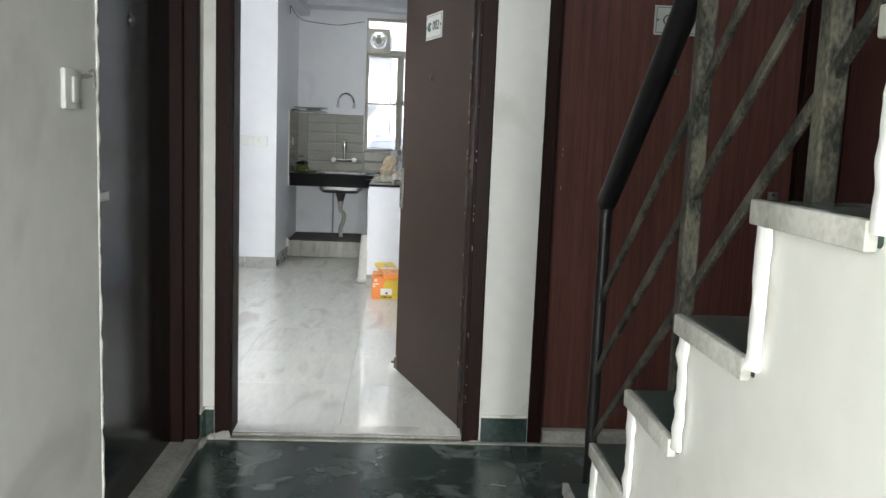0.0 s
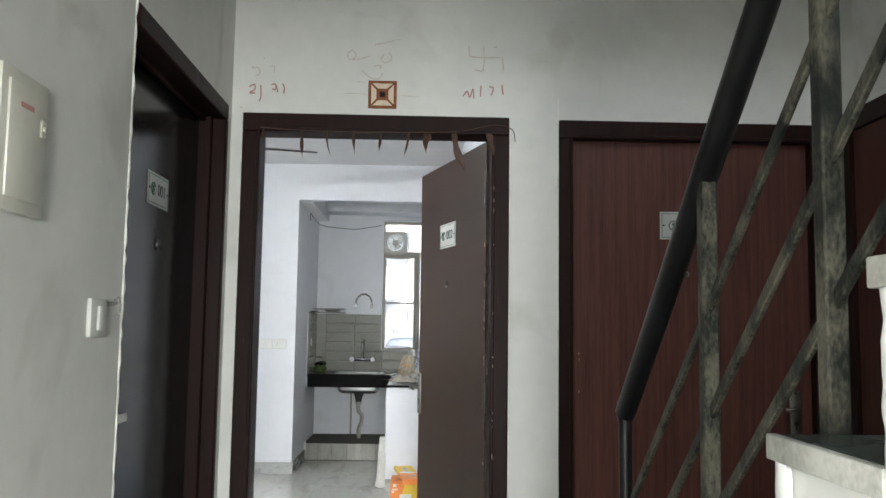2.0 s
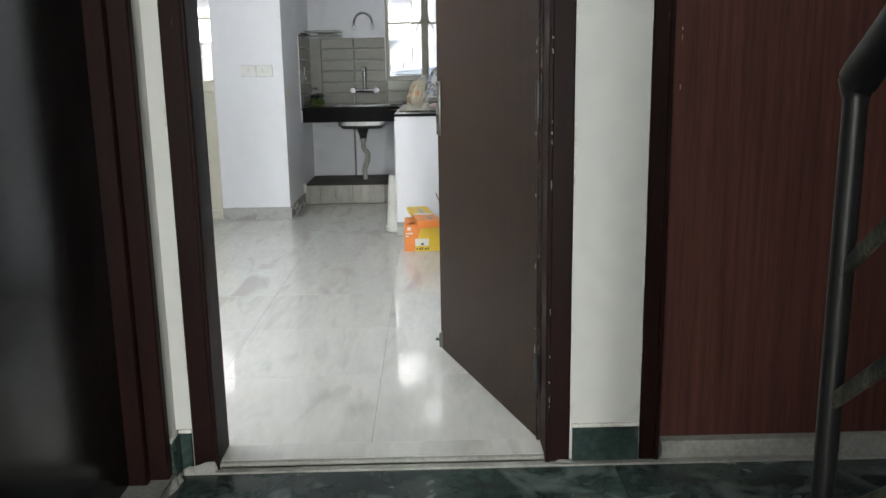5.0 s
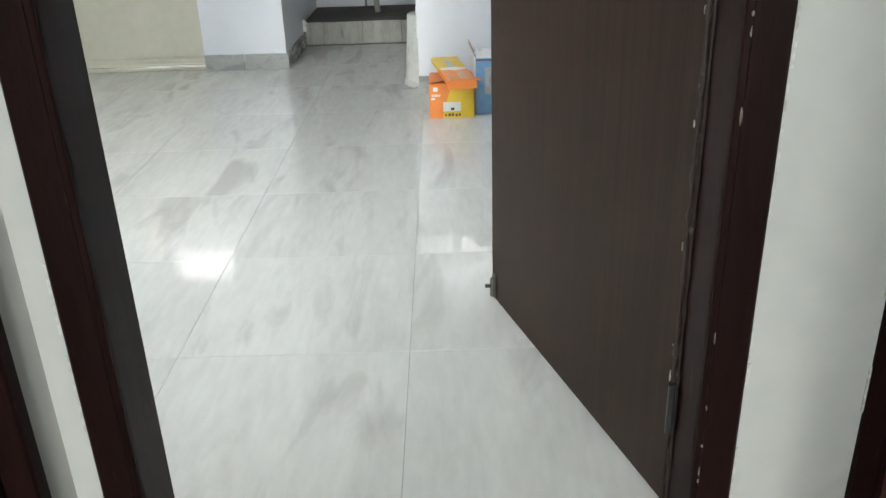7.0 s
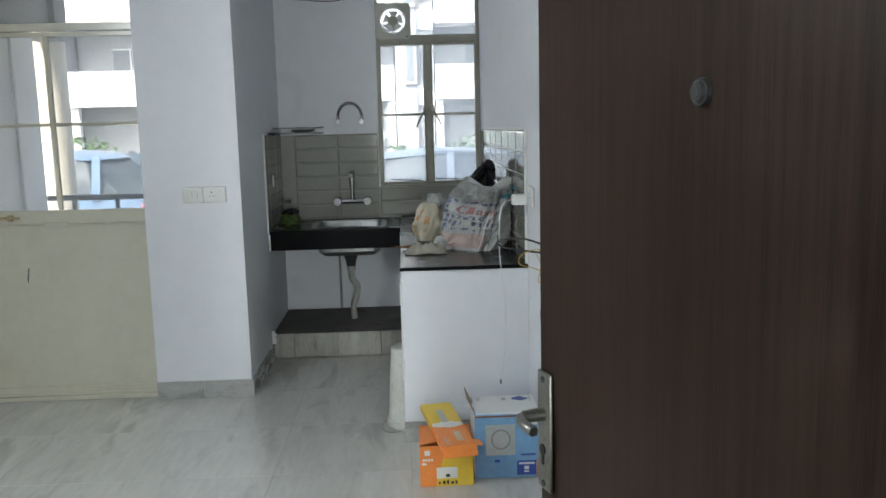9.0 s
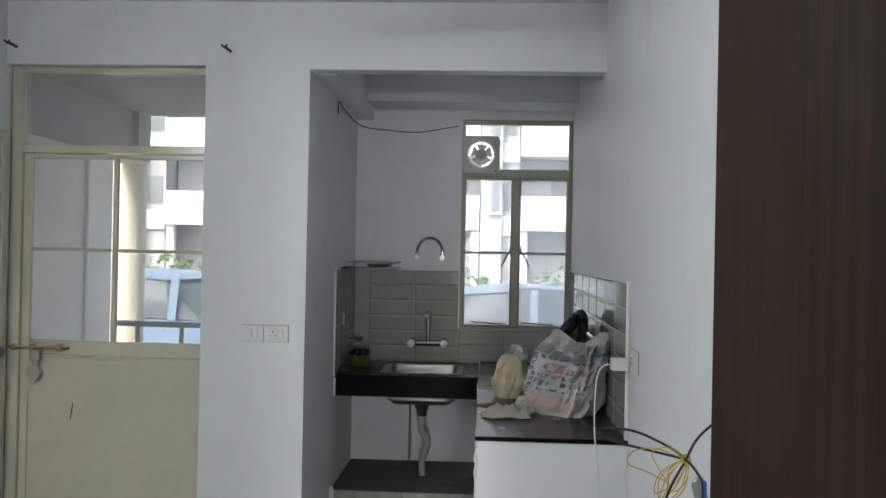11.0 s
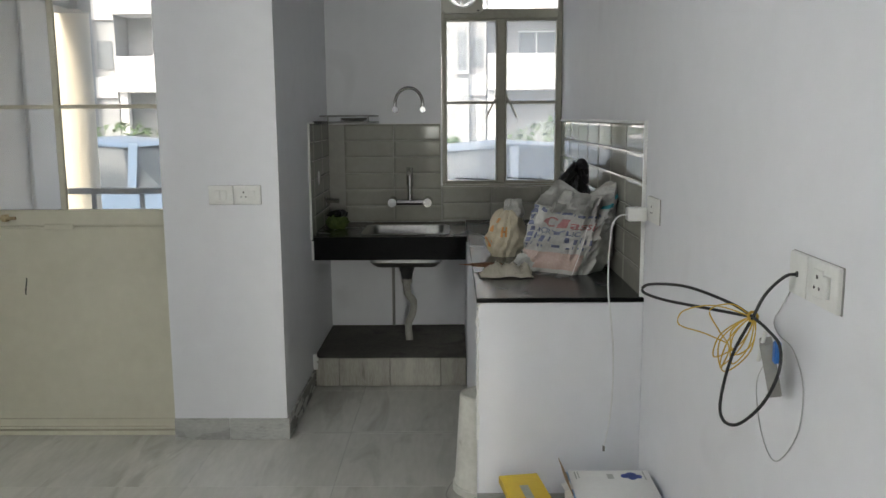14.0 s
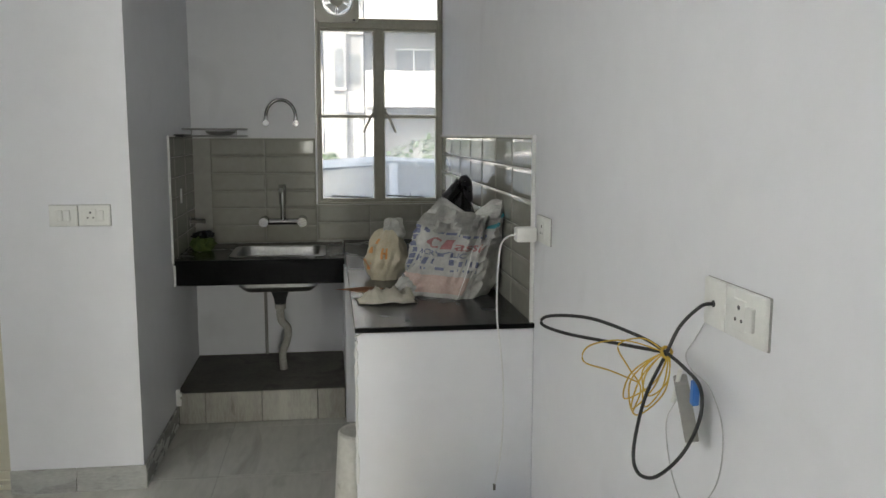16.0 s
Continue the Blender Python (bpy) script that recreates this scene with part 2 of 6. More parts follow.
GROUT = mat("grey_grout", (0.27, 0.26, 0.235), (0.46, 0.45, 0.42), 5, (0.8, 0.95), 0.2, 80)
GREEN_MARBLE = mat("dark_green_marble", (0.014, 0.027, 0.024), (0.046, 0.070, 0.062), 5.0, (0.16, 0.34), 0.04, 30, rnd=1.0, spots=(0.105, 0.125, 0.115), spot_scale=6.5, spot_amount=0.54, contrast=(0.40, 0.62))
GREEN_STEP = mat("green_marble_tread", (0.020, 0.034, 0.030), (0.050, 0.068, 0.062), 4.0, (0.2, 0.4), 0.04, 30, rnd=1.0, spots=(0.13, 0.14, 0.13), spot_scale=5, spot_amount=0.6)
NOSE_EDGE = mat("worn_marble_edge", (0.53, 0.52, 0.48), (0.30, 0.295, 0.26), 12, (0.4, 0.7), 0.2, 40, stretch=(1, 1, 1), contrast=(0.4, 0.68))
CEMENT = mat("bare_cement", (0.20, 0.19, 0.17), (0.36, 0.35, 0.32), 8, (0.8, 0.95), 0.4, 60)
DIRTY_CEMENT = mat("dirty_cement_screed", (0.075, 0.07, 0.06), (0.13, 0.12, 0.105), 5, (0.75, 0.95), 0.4, 50, spots=(0.045, 0.04, 0.035), spot_scale=4, spot_amount=0.58)
PLATFORM_TILE = mat("stained_plinth_tile", (0.26, 0.245, 0.21), (0.42, 0.405, 0.36), 5, (0.4, 0.65), 0.08, 30, stretch=(3, 1, 0.6), spots=(0.13, 0.12, 0.10), spot_scale=4, spot_amount=0.62, rnd=1.0)
WALL_TILE = mat("beige_grey_glazed_tile", (0.29, 0.283, 0.245), (0.335, 0.327, 0.287), 3, (0.04, 0.09), 0.008, 20, rnd=1.0)
TILE_GROUT = mat("tile_joint", (0.34, 0.33, 0.30), (0.40, 0.39, 0.36), 20, (0.8, 0.9), 0.1, 60)
WHITE_TRIM = mat("white_tile_trim", (0.72, 0.72, 0.70), (0.80, 0.80, 0.78), 8, (0.3, 0.5), 0.03, 40)
CREAM = mat("cream_enamel_paint", (0.56, 0.535, 0.43), (0.62, 0.595, 0.485), 2.0, (0.14, 0.28), 0.06, 25, spots=(0.47, 0.435, 0.335), spot_scale=2.5, spot_amount=0.64)
WINDOW_PAINT = mat("grey_cream_steel_paint", (0.33, 0.315, 0.255), (0.42, 0.40, 0.335), 5, (0.35, 0.5), 0.06, 40, spots=(0.22, 0.2, 0.16), spot_scale=8, spot_amount=0.66)
GRANITE = mat("black_granite", (0.012, 0.013, 0.014), (0.03, 0.031, 0.032), 6, (0.16, 0.35), 0.02, 80, spots=(0.10, 0.10, 0.098), spot_scale=3.2, spot_amount=0.60)
FASCIA = mat("black_granite_edge", (0.003, 0.003, 0.0034), (0.0065, 0.0065, 0.007), 12, (0.35, 0.5), 0.03, 60, spec=0.05)
STEEL = mat("stainless_steel", (0.30, 0.30, 0.29), (0.42, 0.42, 0.41), 6, (0.28, 0.45), 0.02, 90, metal=1.0)
CHROME = mat("chrome", (0.46, 0.46, 0.46), (0.56, 0.56, 0.56), 10, (0.06, 0.14), 0.0, 50, metal=1.0)
DULL_STEEL = mat("dull_satin_metal", (0.17, 0.165, 0.145), (0.29, 0.28, 0.25), 14, (0.3, 0.45), 0.03, 60, metal=1.0)
BRASS = mat("old_brass", (0.36, 0.28, 0.16), (0.50, 0.41, 0.26), 14, (0.35, 0.5), 0.05, 60, metal=0.8)
RAIL_BLACK = mat("black_painted_steel", (0.005, 0.005, 0.005), (0.012, 0.012, 0.012), 8, (0.30, 0.46), 0.04, 40, spec=0.35)
RAIL_WORN = mat("worn_grey_green_steel", (0.011, 0.013, 0.011), (0.105, 0.098, 0.074), 20, (0.45, 0.7), 0.35, 45, stretch=(1, 1, 0.45), spots=(0.005, 0.0065, 0.006), spot_scale=11, spot_amount=0.50, contrast=(0.42, 0.60), spec=0.25)
WHITE_PLASTIC = mat("white_plastic", (0.70, 0.70, 0.67), (0.76, 0.76, 0.73), 10, (0.25, 0.35), 0.01, 60)
# White plastic for the lobby switch, coloured darker to offset strong light there.
DIMMED_PLASTIC = mat("dimmed_white_plastic", (0.47, 0.47, 0.44), (0.53, 0.53, 0.50), 10, (0.35, 0.5), 0.02, 60)
IVORY = mat("ivory_enamel_metal", (0.46, 0.445, 0.385), (0.52, 0.505, 0.44), 4, (0.28, 0.42), 0.03, 40)
DARK = mat("black_plastic", (0.012, 0.012, 0.012), (0.022, 0.022, 0.022), 10, (0.35, 0.5), 0.02, 60)
CABLE_BLACK = mat("black_cable", (0.008, 0.008, 0.009), (0.018, 0.018, 0.019), 20, (0.4, 0.55), 0.02, 60)
CABLE_YELLOW = mat("yellow_fibre_cable", (0.52, 0.32, 0.03), (0.60, 0.39, 0.05), 20, (0.4, 0.5), 0.0, 60)
CABLE_WHITE = mat("white_cable", (0.68, 0.68, 0.67), (0.75, 0.75, 0.74), 20, (0.4, 0.5), 0.0, 60)
CABLE_GREY = mat("grey_thin_cable", (0.46, 0.46, 0.46), (0.54, 0.54, 0.54), 20, (0.4, 0.5), 0.0, 60)
GREY_PLASTIC = mat("grey_plastic", (0.24, 0.235, 0.22), (0.31, 0.30, 0.28), 8, (0.4, 0.5), 0.02, 60)
BLUE_PLASTIC = mat("blue_plastic", (0.02, 0.13, 0.42), (0.03, 0.17, 0.5), 8, (0.3, 0.4), 0.0, 60)
PLATE = mat("white_number_plate", (0.34, 0.35, 0.33), (0.40, 0.41, 0.385), 8, (0.3, 0.4), 0.01, 60)
INK_GREEN = mat("dark_green_ink", (0.02, 0.07, 0.045), (0.03, 0.10, 0.06), 10, (0.4, 0.5), 0.0, 60)
INK_BLACK = mat("black_ink", (0.02, 0.022, 0.022), (0.03, 0.033, 0.033), 10, (0.5, 0.6), 0.0, 60)
RED_MARK = mat("faded_red_mark", (0.36, 0.13, 0.12), (0.46, 0.26, 0.24), 30, (0.7, 0.9), 0.0, 60)
BROWN_MARK = mat("faded_brown_mark", (0.44, 0.38, 0.32), (0.58, 0.54, 0.49), 25, (0.7, 0.9), 0.0, 60)
MOTIF_BROWN = mat("brown_motif_glaze", (0.16, 0.055, 0.02), (0.26, 0.10, 0.045), 30, (0.2, 0.3), 0.0, 60)
MOTIF_CREAM = mat("cream_motif_glaze", (0.60, 0.47, 0.34), (0.70, 0.58, 0.45), 30, (0.2, 0.3), 0.0, 60)
DRY_LEAF = mat("dried_mango_leaf", (0.030, 0.014, 0.008), (0.07, 0.032, 0.017), 30, (0.5, 0.7), 0.3, 60)
PANE = glass("clear_window_glass", 0.0, (0.97, 0.99, 1.0), 0.10, 0.22)
PANE_DUSTY = glass("dusty_window_glass", 0.0, (0.97, 0.99, 1.0), 0.14, 0.30)

# ---- structure: lobby ----
HF = -0.02          # lobby floor
RX = 1.047          # right wall of the flat
LX = -1.875         # left wall of the flat
PY = 4.12           # pillar front and kitchen opening
BY = 5.61           # kitchen back wall
CZ = 2.715          # ceiling of the flat
AX = -0.37          # left wall of the kitchen niche


def structure(name, bm, material, label="", category=""):
    return tagged(part(name, bm, material, None), label, category, "", "structure")


wall_front = structure("wall_front", boxes((-2.05, 0.0, 0, 0.115, -0.1, 3.0), (0.0, 1.067, 0, 0.115, 2.12, 3.0), (1.067, 1.266, 0, 0.115, -0.1, 3.0), (1.266, 2.341, 0, 0.115, 2.115, 3.0), (2.341, 2.6, 0, 0.115, -0.1, 3.0)), HALL_PAINT, "off-white painted lobby wall with two door openings", "wall")
wall_left = structure("wall_lobby_left", boxes((-0.205, -0.045, -1.135, -0.078, 2.13, 3.0), (-0.205, -0.045, -4.0, -1.135, -0.1, 3.0), (-0.205, -0.045, -5.4, -4.0, 2.1, 3.0), (-0.205, -0.045, -7.0, -5.4, -0.1, 3.0), (-0.205, -0.045, -0.078, 0.0, -0.1, 3.0)), HALL_PAINT, "grey-white painted lobby wall beside a black door", "wall")
wall_right = structure("wall_lobby_right", boxes((2.42, 2.56, -7.0, 0.0, -0.1, 3.0)), HALL_PAINT, "off-white painted lobby wall behind the stairs", "wall")
wall_back = structure("wall_lobby_back", boxes((-0.205, 2.56, -7.15, -7.0, -0.1, 3.0)), HALL_PAINT, "plain off-white lobby end wall", "wall")
# Unseen beam added behind the walker to shade the upper front wall.
structure("beam_lobby", boxes((-0.045, 1.135, -4.15, -3.75, 1.92, 2.80)), HALL_PAINT, "unseen off-white blocker across the lobby, added to shade the wall top", "beam")
# Unseen shaft over the stairs, added to house the stairwell lamp.
structure("wall_stairwell", boxes((1.02, 1.14, -4.12, -0.78, 2.92, 5.2), (2.42, 2.56, -4.12, -0.78, 3.0, 5.2), (1.14, 2.42, -0.90, -0.78, 2.92, 5.2), (1.14, 2.42, -4.12, -4.0, 2.92, 5.2)), HALL_PAINT, "off-white walls of the added, unseen stairwell shaft", "wall")
structure("ceiling_stairwell", boxes((1.02, 2.56, -4.12, -0.78, 5.2, 5.32)), HALL_SOFFIT, "dark grey soffit closing the added, unseen stairwell shaft", "ceiling")
structure("ceiling_lobby", boxes((-0.205, 1.14, -7.15, 0.0, 2.80, 2.92), (1.14, 2.56, -0.90, 0.0, 2.80, 2.92), (1.14, 2.56, -7.15, -4.0, 2.80, 2.92)), HALL_SOFFIT, "unseen lobby soffit, dark grey to dim the wall tops", "ceiling")

floor_hall = structure("floor_lobby", boxes((-0.205, 2.56, -7.0, 0.0, -0.12, HF - 0.018)), GROUT, "dark green polished marble lobby floor", "floor")
structure("threshold_strip", boxes((-0.045, 2.42, -0.030, -0.001, HF - 0.01, HF + 0.005), bevel=0.002), CEMENT, "narrow grey cement strip along the doors", "threshold")
structure("threshold_door_3", boxes((1.33, 2.26, -0.004, 0.05, HF, 0.036), bevel=0.003), CEMENT, "pale cement sill under a closed door", "threshold")
structure("threshold_door_1", boxes((-0.16, -0.03, -1.135, -0.08, HF - 0.01, 0.010), bevel=0.004), CEMENT, "grey cement sill under the black door", "threshold")
def lump(x, y, z, rx, ry, h, seed):
    bm = bmesh.new()
    bmesh.ops.create_icosphere(bm, subdivisions=2, radius=1.0)
    for v in bm.verts:
        k = 1 + 0.35 * noise.noise(v.co * 1.7 + Vector((seed, 0, 0)))
        v.co = Vector((x + v.co.x * rx * k, y + v.co.y * ry * k, max(z, z + v.co.z * h * k)))
    return bm


for k, (x, y, rx, ry, h) in enumerate(((0.035, -0.012, 0.04, 0.018, 0.03), (-0.012, -0.02, 0.02, 0.014, 0.02), (-0.03, -0.10, 0.014, 0.03, 0.03), (-0.045, -0.135, 0.022, 0.03, 0.02), (-0.028, -0.07, 0.012, 0.02, 0.024), (1.05, -0.012, 0.03, 0.01, 0.012))):
    part("cement_lump", lump(x, y, HF, rx, ry, h, k * 3.1), CEMENT, floor_hall, "rough cement lump by the door jamb")

# skirting of dark green marble
structure("baseboard_lobby", boxes((1.074, 1.262, -0.012, 0.0, HF + 0.006, 0.085), (-0.033, -0.001, -0.012, 0.0, HF + 0.006, 0.095), (-0.045, -0.033, -0.076, 0.0, HF + 0.006, 0.095), (2.345, 2.42, -0.012, 0.0, HF + 0.006, 0.085), bevel=0.002), GREEN_MARBLE, "dark green marble skirting", "skirting")
structure("baseboard_mortar", boxes((1.072, 1.264, -0.009, 0.0, 0.085, 0.097), (-0.036, -0.001, -0.009, 0.0, 0.095, 0.107), (-0.045, -0.036, -0.076, 0.0, 0.095, 0.106), bevel=0.002), CHIPPED, "rough plaster line above the skirting", "skirting")

# broken plaster edge of the opening of the black door
bm = ragged((-0.056, -1.131, HF), (-0.056, -1.131, 2.13), 0.0135, 0.009, 0.003, 90)
part("plaster_edge", bm, CHIPPED, wall_left, "chipped white plaster edge")
bm = bmesh.new()
for x0, s in ((1.266, -1), (2.341, 1), (0.0, -1), (1.067, 1)):
    z = 0.1
    while z < 2.1:
        dz = random.uniform(0.04, 0.2)
        if random.random() < 0.6:
            w = random.uniform(0.002, 0.006)
            box(bm, min(x0, x0 + s * w), max(x0, x0 + s * w), -0.003, 0.004, z, z + dz * 0.8)
        z += dz
part("paint_edge", bm, CHIPPED, wall_front, "uneven paint edge round the frames")


# ---- doors of the lobby ----
def door_frame(name, x0, x1, ztop, jamb, head, y0, y1, label):
    t = thing(name, ((x0 + x1) / 2, (y0 + y1) / 2, 0), label, "door frame", "lobby door frames", "structure")
    for a, b in ((x0, x0 + jamb), (x1 - jamb, x1)):
        bm = boxes((a, b, y0, y1, HF, ztop - head), bevel=0.004)
        part("jamb", bm, FRAME_WOOD, t)
        inner = b if a == x0 else a
        s = -1 if a == x0 else 1
        part("stop_bead", one(min(inner, inner + s * 0.014), max(inner, inner + s * 0.014), y0 - 0.005, y0 + 0.012, HF, ztop - head, 0.003), FRAME_WOOD, t)
    part("head", one(x0, x1, y0, y1, ztop - head, ztop, 0.004), FRAME_WOOD, t)
    part("head_bead", one(x0 + jamb, x1 - jamb, y0 - 0.004, y0 + 0.012, ztop - head, ztop - head + 0.016, 0.003), FRAME_WOOD, t)
    return t


frame_2 = door_frame("door_frame_2", 0.001, 1.066, 2.119, 0.07, 0.074, -0.008, 0.119, "dark brown wooden frame of the open flat door")
bm = ragged((0.993, 0.112, 0.0), (0.993, 0.112, 2.04), 0.005, 0.008, 0.0035, 80)
part("chipped_edge", bm, EDGE_WOOD, frame_2, "splintered pale edge by the hinges")
PALE_CHIP = mat("bare_wood_chip", (0.22, 0.19, 0.15), (0.40, 0.36, 0.30), 30, (0.7, 0.9), 0.2, 60)


def chips(parent, m, z0, z1, count):
    """Ragged flakes of bare wood scattered up an edge; they lie on the plane y = 0 of m."""
    for _ in range(count):
        z, tall, wide = random.uniform(z0, z1), random.uniform(0.003, 0.014), random.uniform(0.0010, 0.0026)
        bm = bmesh.new()
        n = 7
        rim = [((0.6 + 0.5 * random.random()) * wide * math.cos(2 * math.pi * k / n), z + (0.6 + 0.5 * random.random()) * tall * math.sin(2 * math.pi * k / n)) for k in range(n)]
        lo = [bm.verts.new((x, 0.0006, zz)) for x, zz in rim]
        hi = [bm.verts.new((x * 0.8, -0.0012, zz)) for x, zz in rim]
        bm.faces.new(hi)
        for k in range(n):
            bm.faces.new((lo[k], lo[(k + 1) % n], hi[(k + 1) % n], hi[k]))
        part("chip", turned(bm, m), PALE_CHIP, parent)


chips(frame_2, pose(1.006, -0.0135, 0), 0.15, 2.0, 18)
frame_3 = door_frame("door_frame_3", 1.267, 2.340, 2.114, 0.055, 0.075, -0.008, 0.119, "dark brown wooden frame of a closed flat door")


def number_plate(parent, m, w, h, digits):
    p = part("number_plate", turned(one(-w / 2, w / 2, -0.0035, 0, -h / 2, h / 2, 0.001), m), PLATE, parent, "white plate with a dark green border and flat number")
    bm = bmesh.new()
    e, b = 0.007, 0.0025
    for r in ((-w / 2 + e, w / 2 - e, h / 2 - e - b, h / 2 - e), (-w / 2 + e, w / 2 - e, -h / 2 + e, -h / 2 + e + b), (-w / 2 + e, -w / 2 + e + b, -h / 2 + e, h / 2 - e), (w / 2 - e - b, w / 2 - e, -h / 2 + e, h / 2 - e)):
        box(bm, r[0], r[1], -0.0042, -0.003, r[2], r[3])
    part("border", turned(bm, m), INK_GREEN, p)
    bm = bmesh.new()
    tube(bm, [(-w * 0.26 + 0.019 * math.cos(a), -0.004, 0.019 * math.sin(a)) for a in np.linspace(0.4, 5.6, 14)], 0.003, 5)
    tube(bm, spline([(-w * 0.26 + 0.008, -0.004, 0.01), (-w * 0.26 - 0.006, -0.004, 0.006), (-w * 0.26 + 0.006, -0.004, -0.006), (-w * 0.26 - 0.008, -0.004, -0.01)], 4), 0.0035, 5)
    part("emblem", turned(bm, m), INK_GREEN, p)
    words(digits, h * 0.52, m @ pose(w * 0.14, -0.0045, 0, 90, 0, 0), INK_BLACK, p)
    bm = bmesh.new()
    for s in (-1, 1):
        disc_y(bm, s * (w / 2 - 0.014), -0.006, -0.002, 0, 0.004, n=10)
    part("screw", turned(bm, m), INK_BLACK, p)
    return p


def peephole(parent, m, r=0.017, material=DARK):
    bm = bmesh.new()
    cyl(bm, (0, 0.0, 0), (0, -0.006, 0), r, r * 0.92, 24)
    cyl(bm, (0, -0.006, 0), (0, -0.010, 0), r * 0.8, r * 0.62, 24)
    p = part("peephole", turned(bm, m), material, parent, "round door viewer")
    part("lens", turned(cyl(bmesh.new(), (0, -0.0095, 0), (0, -0.0115, 0), r * 0.5, r * 0.4, 16), m), INK_BLACK, p)


def lever(parent, m, s=1):
    """Mortice plate with a lever, its face towards -y, the lever pointing to s."""
    h = part("handle_plate", turned(one(-0.023, 0.023, -0.008, 0, -0.1, 0.1, 0.005, 2), m), DULL_STEEL, parent, "satin metal lock plate")
    bm = bmesh.new()
    cyl(bm, (0, -0.006, 0.030), (0, -0.043, 0.030), 0.0115, 0.010, 16)
    tube(bm, spline([(0, -0.043, 0.030), (s * 0.010, -0.053, 0.031), (s * 0.035, -0.056, 0.029), (s * 0.058, -0.053, 0.026)], 6), 0.0085, 10)
    part("lever", turned(bm, m), DULL_STEEL, h, "satin metal lever")
    bm = bmesh.new()
    cyl(bm, (0, -0.007, -0.03), (0, -0.0105, -0.03), 0.009, 0.009, 16)
    box(bm, -0.003, 0.003, -0.0105, -0.007, -0.055, -0.03)
    part("keyhole", turned(bm, m), DARK, h)
    bm = bmesh.new()
    for z in (-0.088, 0.088):
        cyl(bm, (0, -0.007, z), (0, -0.010, z), 0.006, 0.005, 12)
    part("screw", turned(bm, m), DARK, h)


# open door of the flat: hinged at the right jamb, leaf swung into the room
HINGE = (0.985, 0.105)
TIP = (0.719, 0.957)
_ang = math.degrees(math.atan2(HINGE[1] - TIP[1], HINGE[0] - TIP[0]))
DM = pose(TIP[0], TIP[1], 0, 0, 0, _ang)      # x runs from the tip to the hinge, -y is the shown face
LEAF_W = math.hypot(HINGE[0] - TIP[0], HINGE[1] - TIP[1])
door_2 = thing("door_2", (HINGE[0], HINGE[1], 0), "open brown laminate flat door with number 002", "door", "lobby doors", "structure")
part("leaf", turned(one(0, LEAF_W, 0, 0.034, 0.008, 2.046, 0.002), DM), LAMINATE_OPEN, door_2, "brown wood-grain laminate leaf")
bm = bmesh.new()
box(bm, -0.0015, 0.0, 0.003, 0.031, 0.01, 2.04)
part("lipping", turned(bm, DM), EDGE_WOOD, door_2, "pale wooden leaf edge")
number_plate(door_2, DM @ pose(0.419, 0, 1.70), 0.21, 0.112, "002")
peephole(door_2, DM @ pose(0.409, 0, 1.474), 0.0165, DARK)
lever(door_2, DM @ pose(0.024, 0, 0.948), 1)
bm = bmesh.new()
for zz in (0.22, 1.0, 1.82):
    cyl(bm, (LEAF_W + 0.006, -0.004, zz - 0.05), (LEAF_W + 0.006, -0.004, zz + 0.05), 0.007, 0.007, 12)
part("hinge", turned(bm, DM), DARK, door_2, "dark steel hinges")
part("chipped_edge", turned(ragged((LEAF_W - 0.002, 0.001, 0.1), (LEAF_W - 0.002, 0.001, 2.0), 0.003, 0.003, 0.004, 90), DM), EDGE_WOOD, door_2, "chipped laminate edge")
chips(door_2, DM @ pose(LEAF_W - 0.006, -0.003, 0), 0.1, 1.95, 24)
bm = bmesh.new()
box(bm, 0.012, 0.032, -0.006, 0.0, 0.015, 0.085, bevel=0.002)
cyl(bm, (0.022, -0.009, 0.02), (0.022, -0.009, 0.075), 0.006, 0.006, 12)
cyl(bm, (0.022, -0.009, 0.05), (0.022, -0.028, 0.055), 0.0045, 0.006, 10)
part("floor_bolt", turned(bm, DM), DULL_STEEL, door_2, "small metal bolt at the foot of the leaf")
# closed door 003
door_3 = thing("door_3", (1.79, 0.05, 0.036), "closed dark mahogany laminate flat door with number 003", "door", "lobby doors", "structure")
part("leaf", one(1.323, 2.284, 0.030, 0.066, 0.036, 2.038, 0.002), LAMINATE, door_3, "dark red-brown grained laminate leaf")
number_plate(door_3, pose(1.797, 0.030, 1.697), 0.232, 0.112, "003")
peephole(door_3, pose(1.785, 0.030, 1.50), 0.013, DULL_STEEL)
lever(door_3, pose(2.215, 0.030, 0.945), -1)
bm = bmesh.new()
for zz in (1.17, 1.78):
    box(bm, 1.3245, 1.328, 0.024, 0.030, zz - 0.03, zz + 0.03, bevel=0.001)
part("hinge", bm, EDGE_WOOD, door_3, "worn hinges")
chips(door_3, pose(1.352, 0.030, 0), 1.02, 1.22, 4)

# black door 001 in the left wall
ROT = pose(-0.134, -0.56, 0, 0, 0, 90)   # local x runs to +y, local -y to +x
door_1 = thing("door_1", (-0.15, -0.56, 0), "closed glossy black-brown flat door with number 001", "door", "lobby doors", "structure")
part("leaf", one(-0.17, -0.134, -1.075, -0.145, 0.012, 2.065, 0.002), LAMINATE_BLACK, door_1, "glossy black-brown laminate leaf")
number_plate(door_1, ROT @ pose(-0.045, 0, 1.70), 0.21, 0.105, "001")
peephole(door_1, ROT @ pose(-0.02, 0, 1.53), 0.018, DARK)
part("sticker", one(-0.134, -0.1325, -0.875, -0.795, 0.99, 1.015, 0), WHITE_PLASTIC, door_1, "torn white sticker strip")
frame_1 = thing("door_frame_1", (-0.12, -0.56, 0), "dark brown wooden frame of the black door", "door frame", "lobby door frames", "structure")
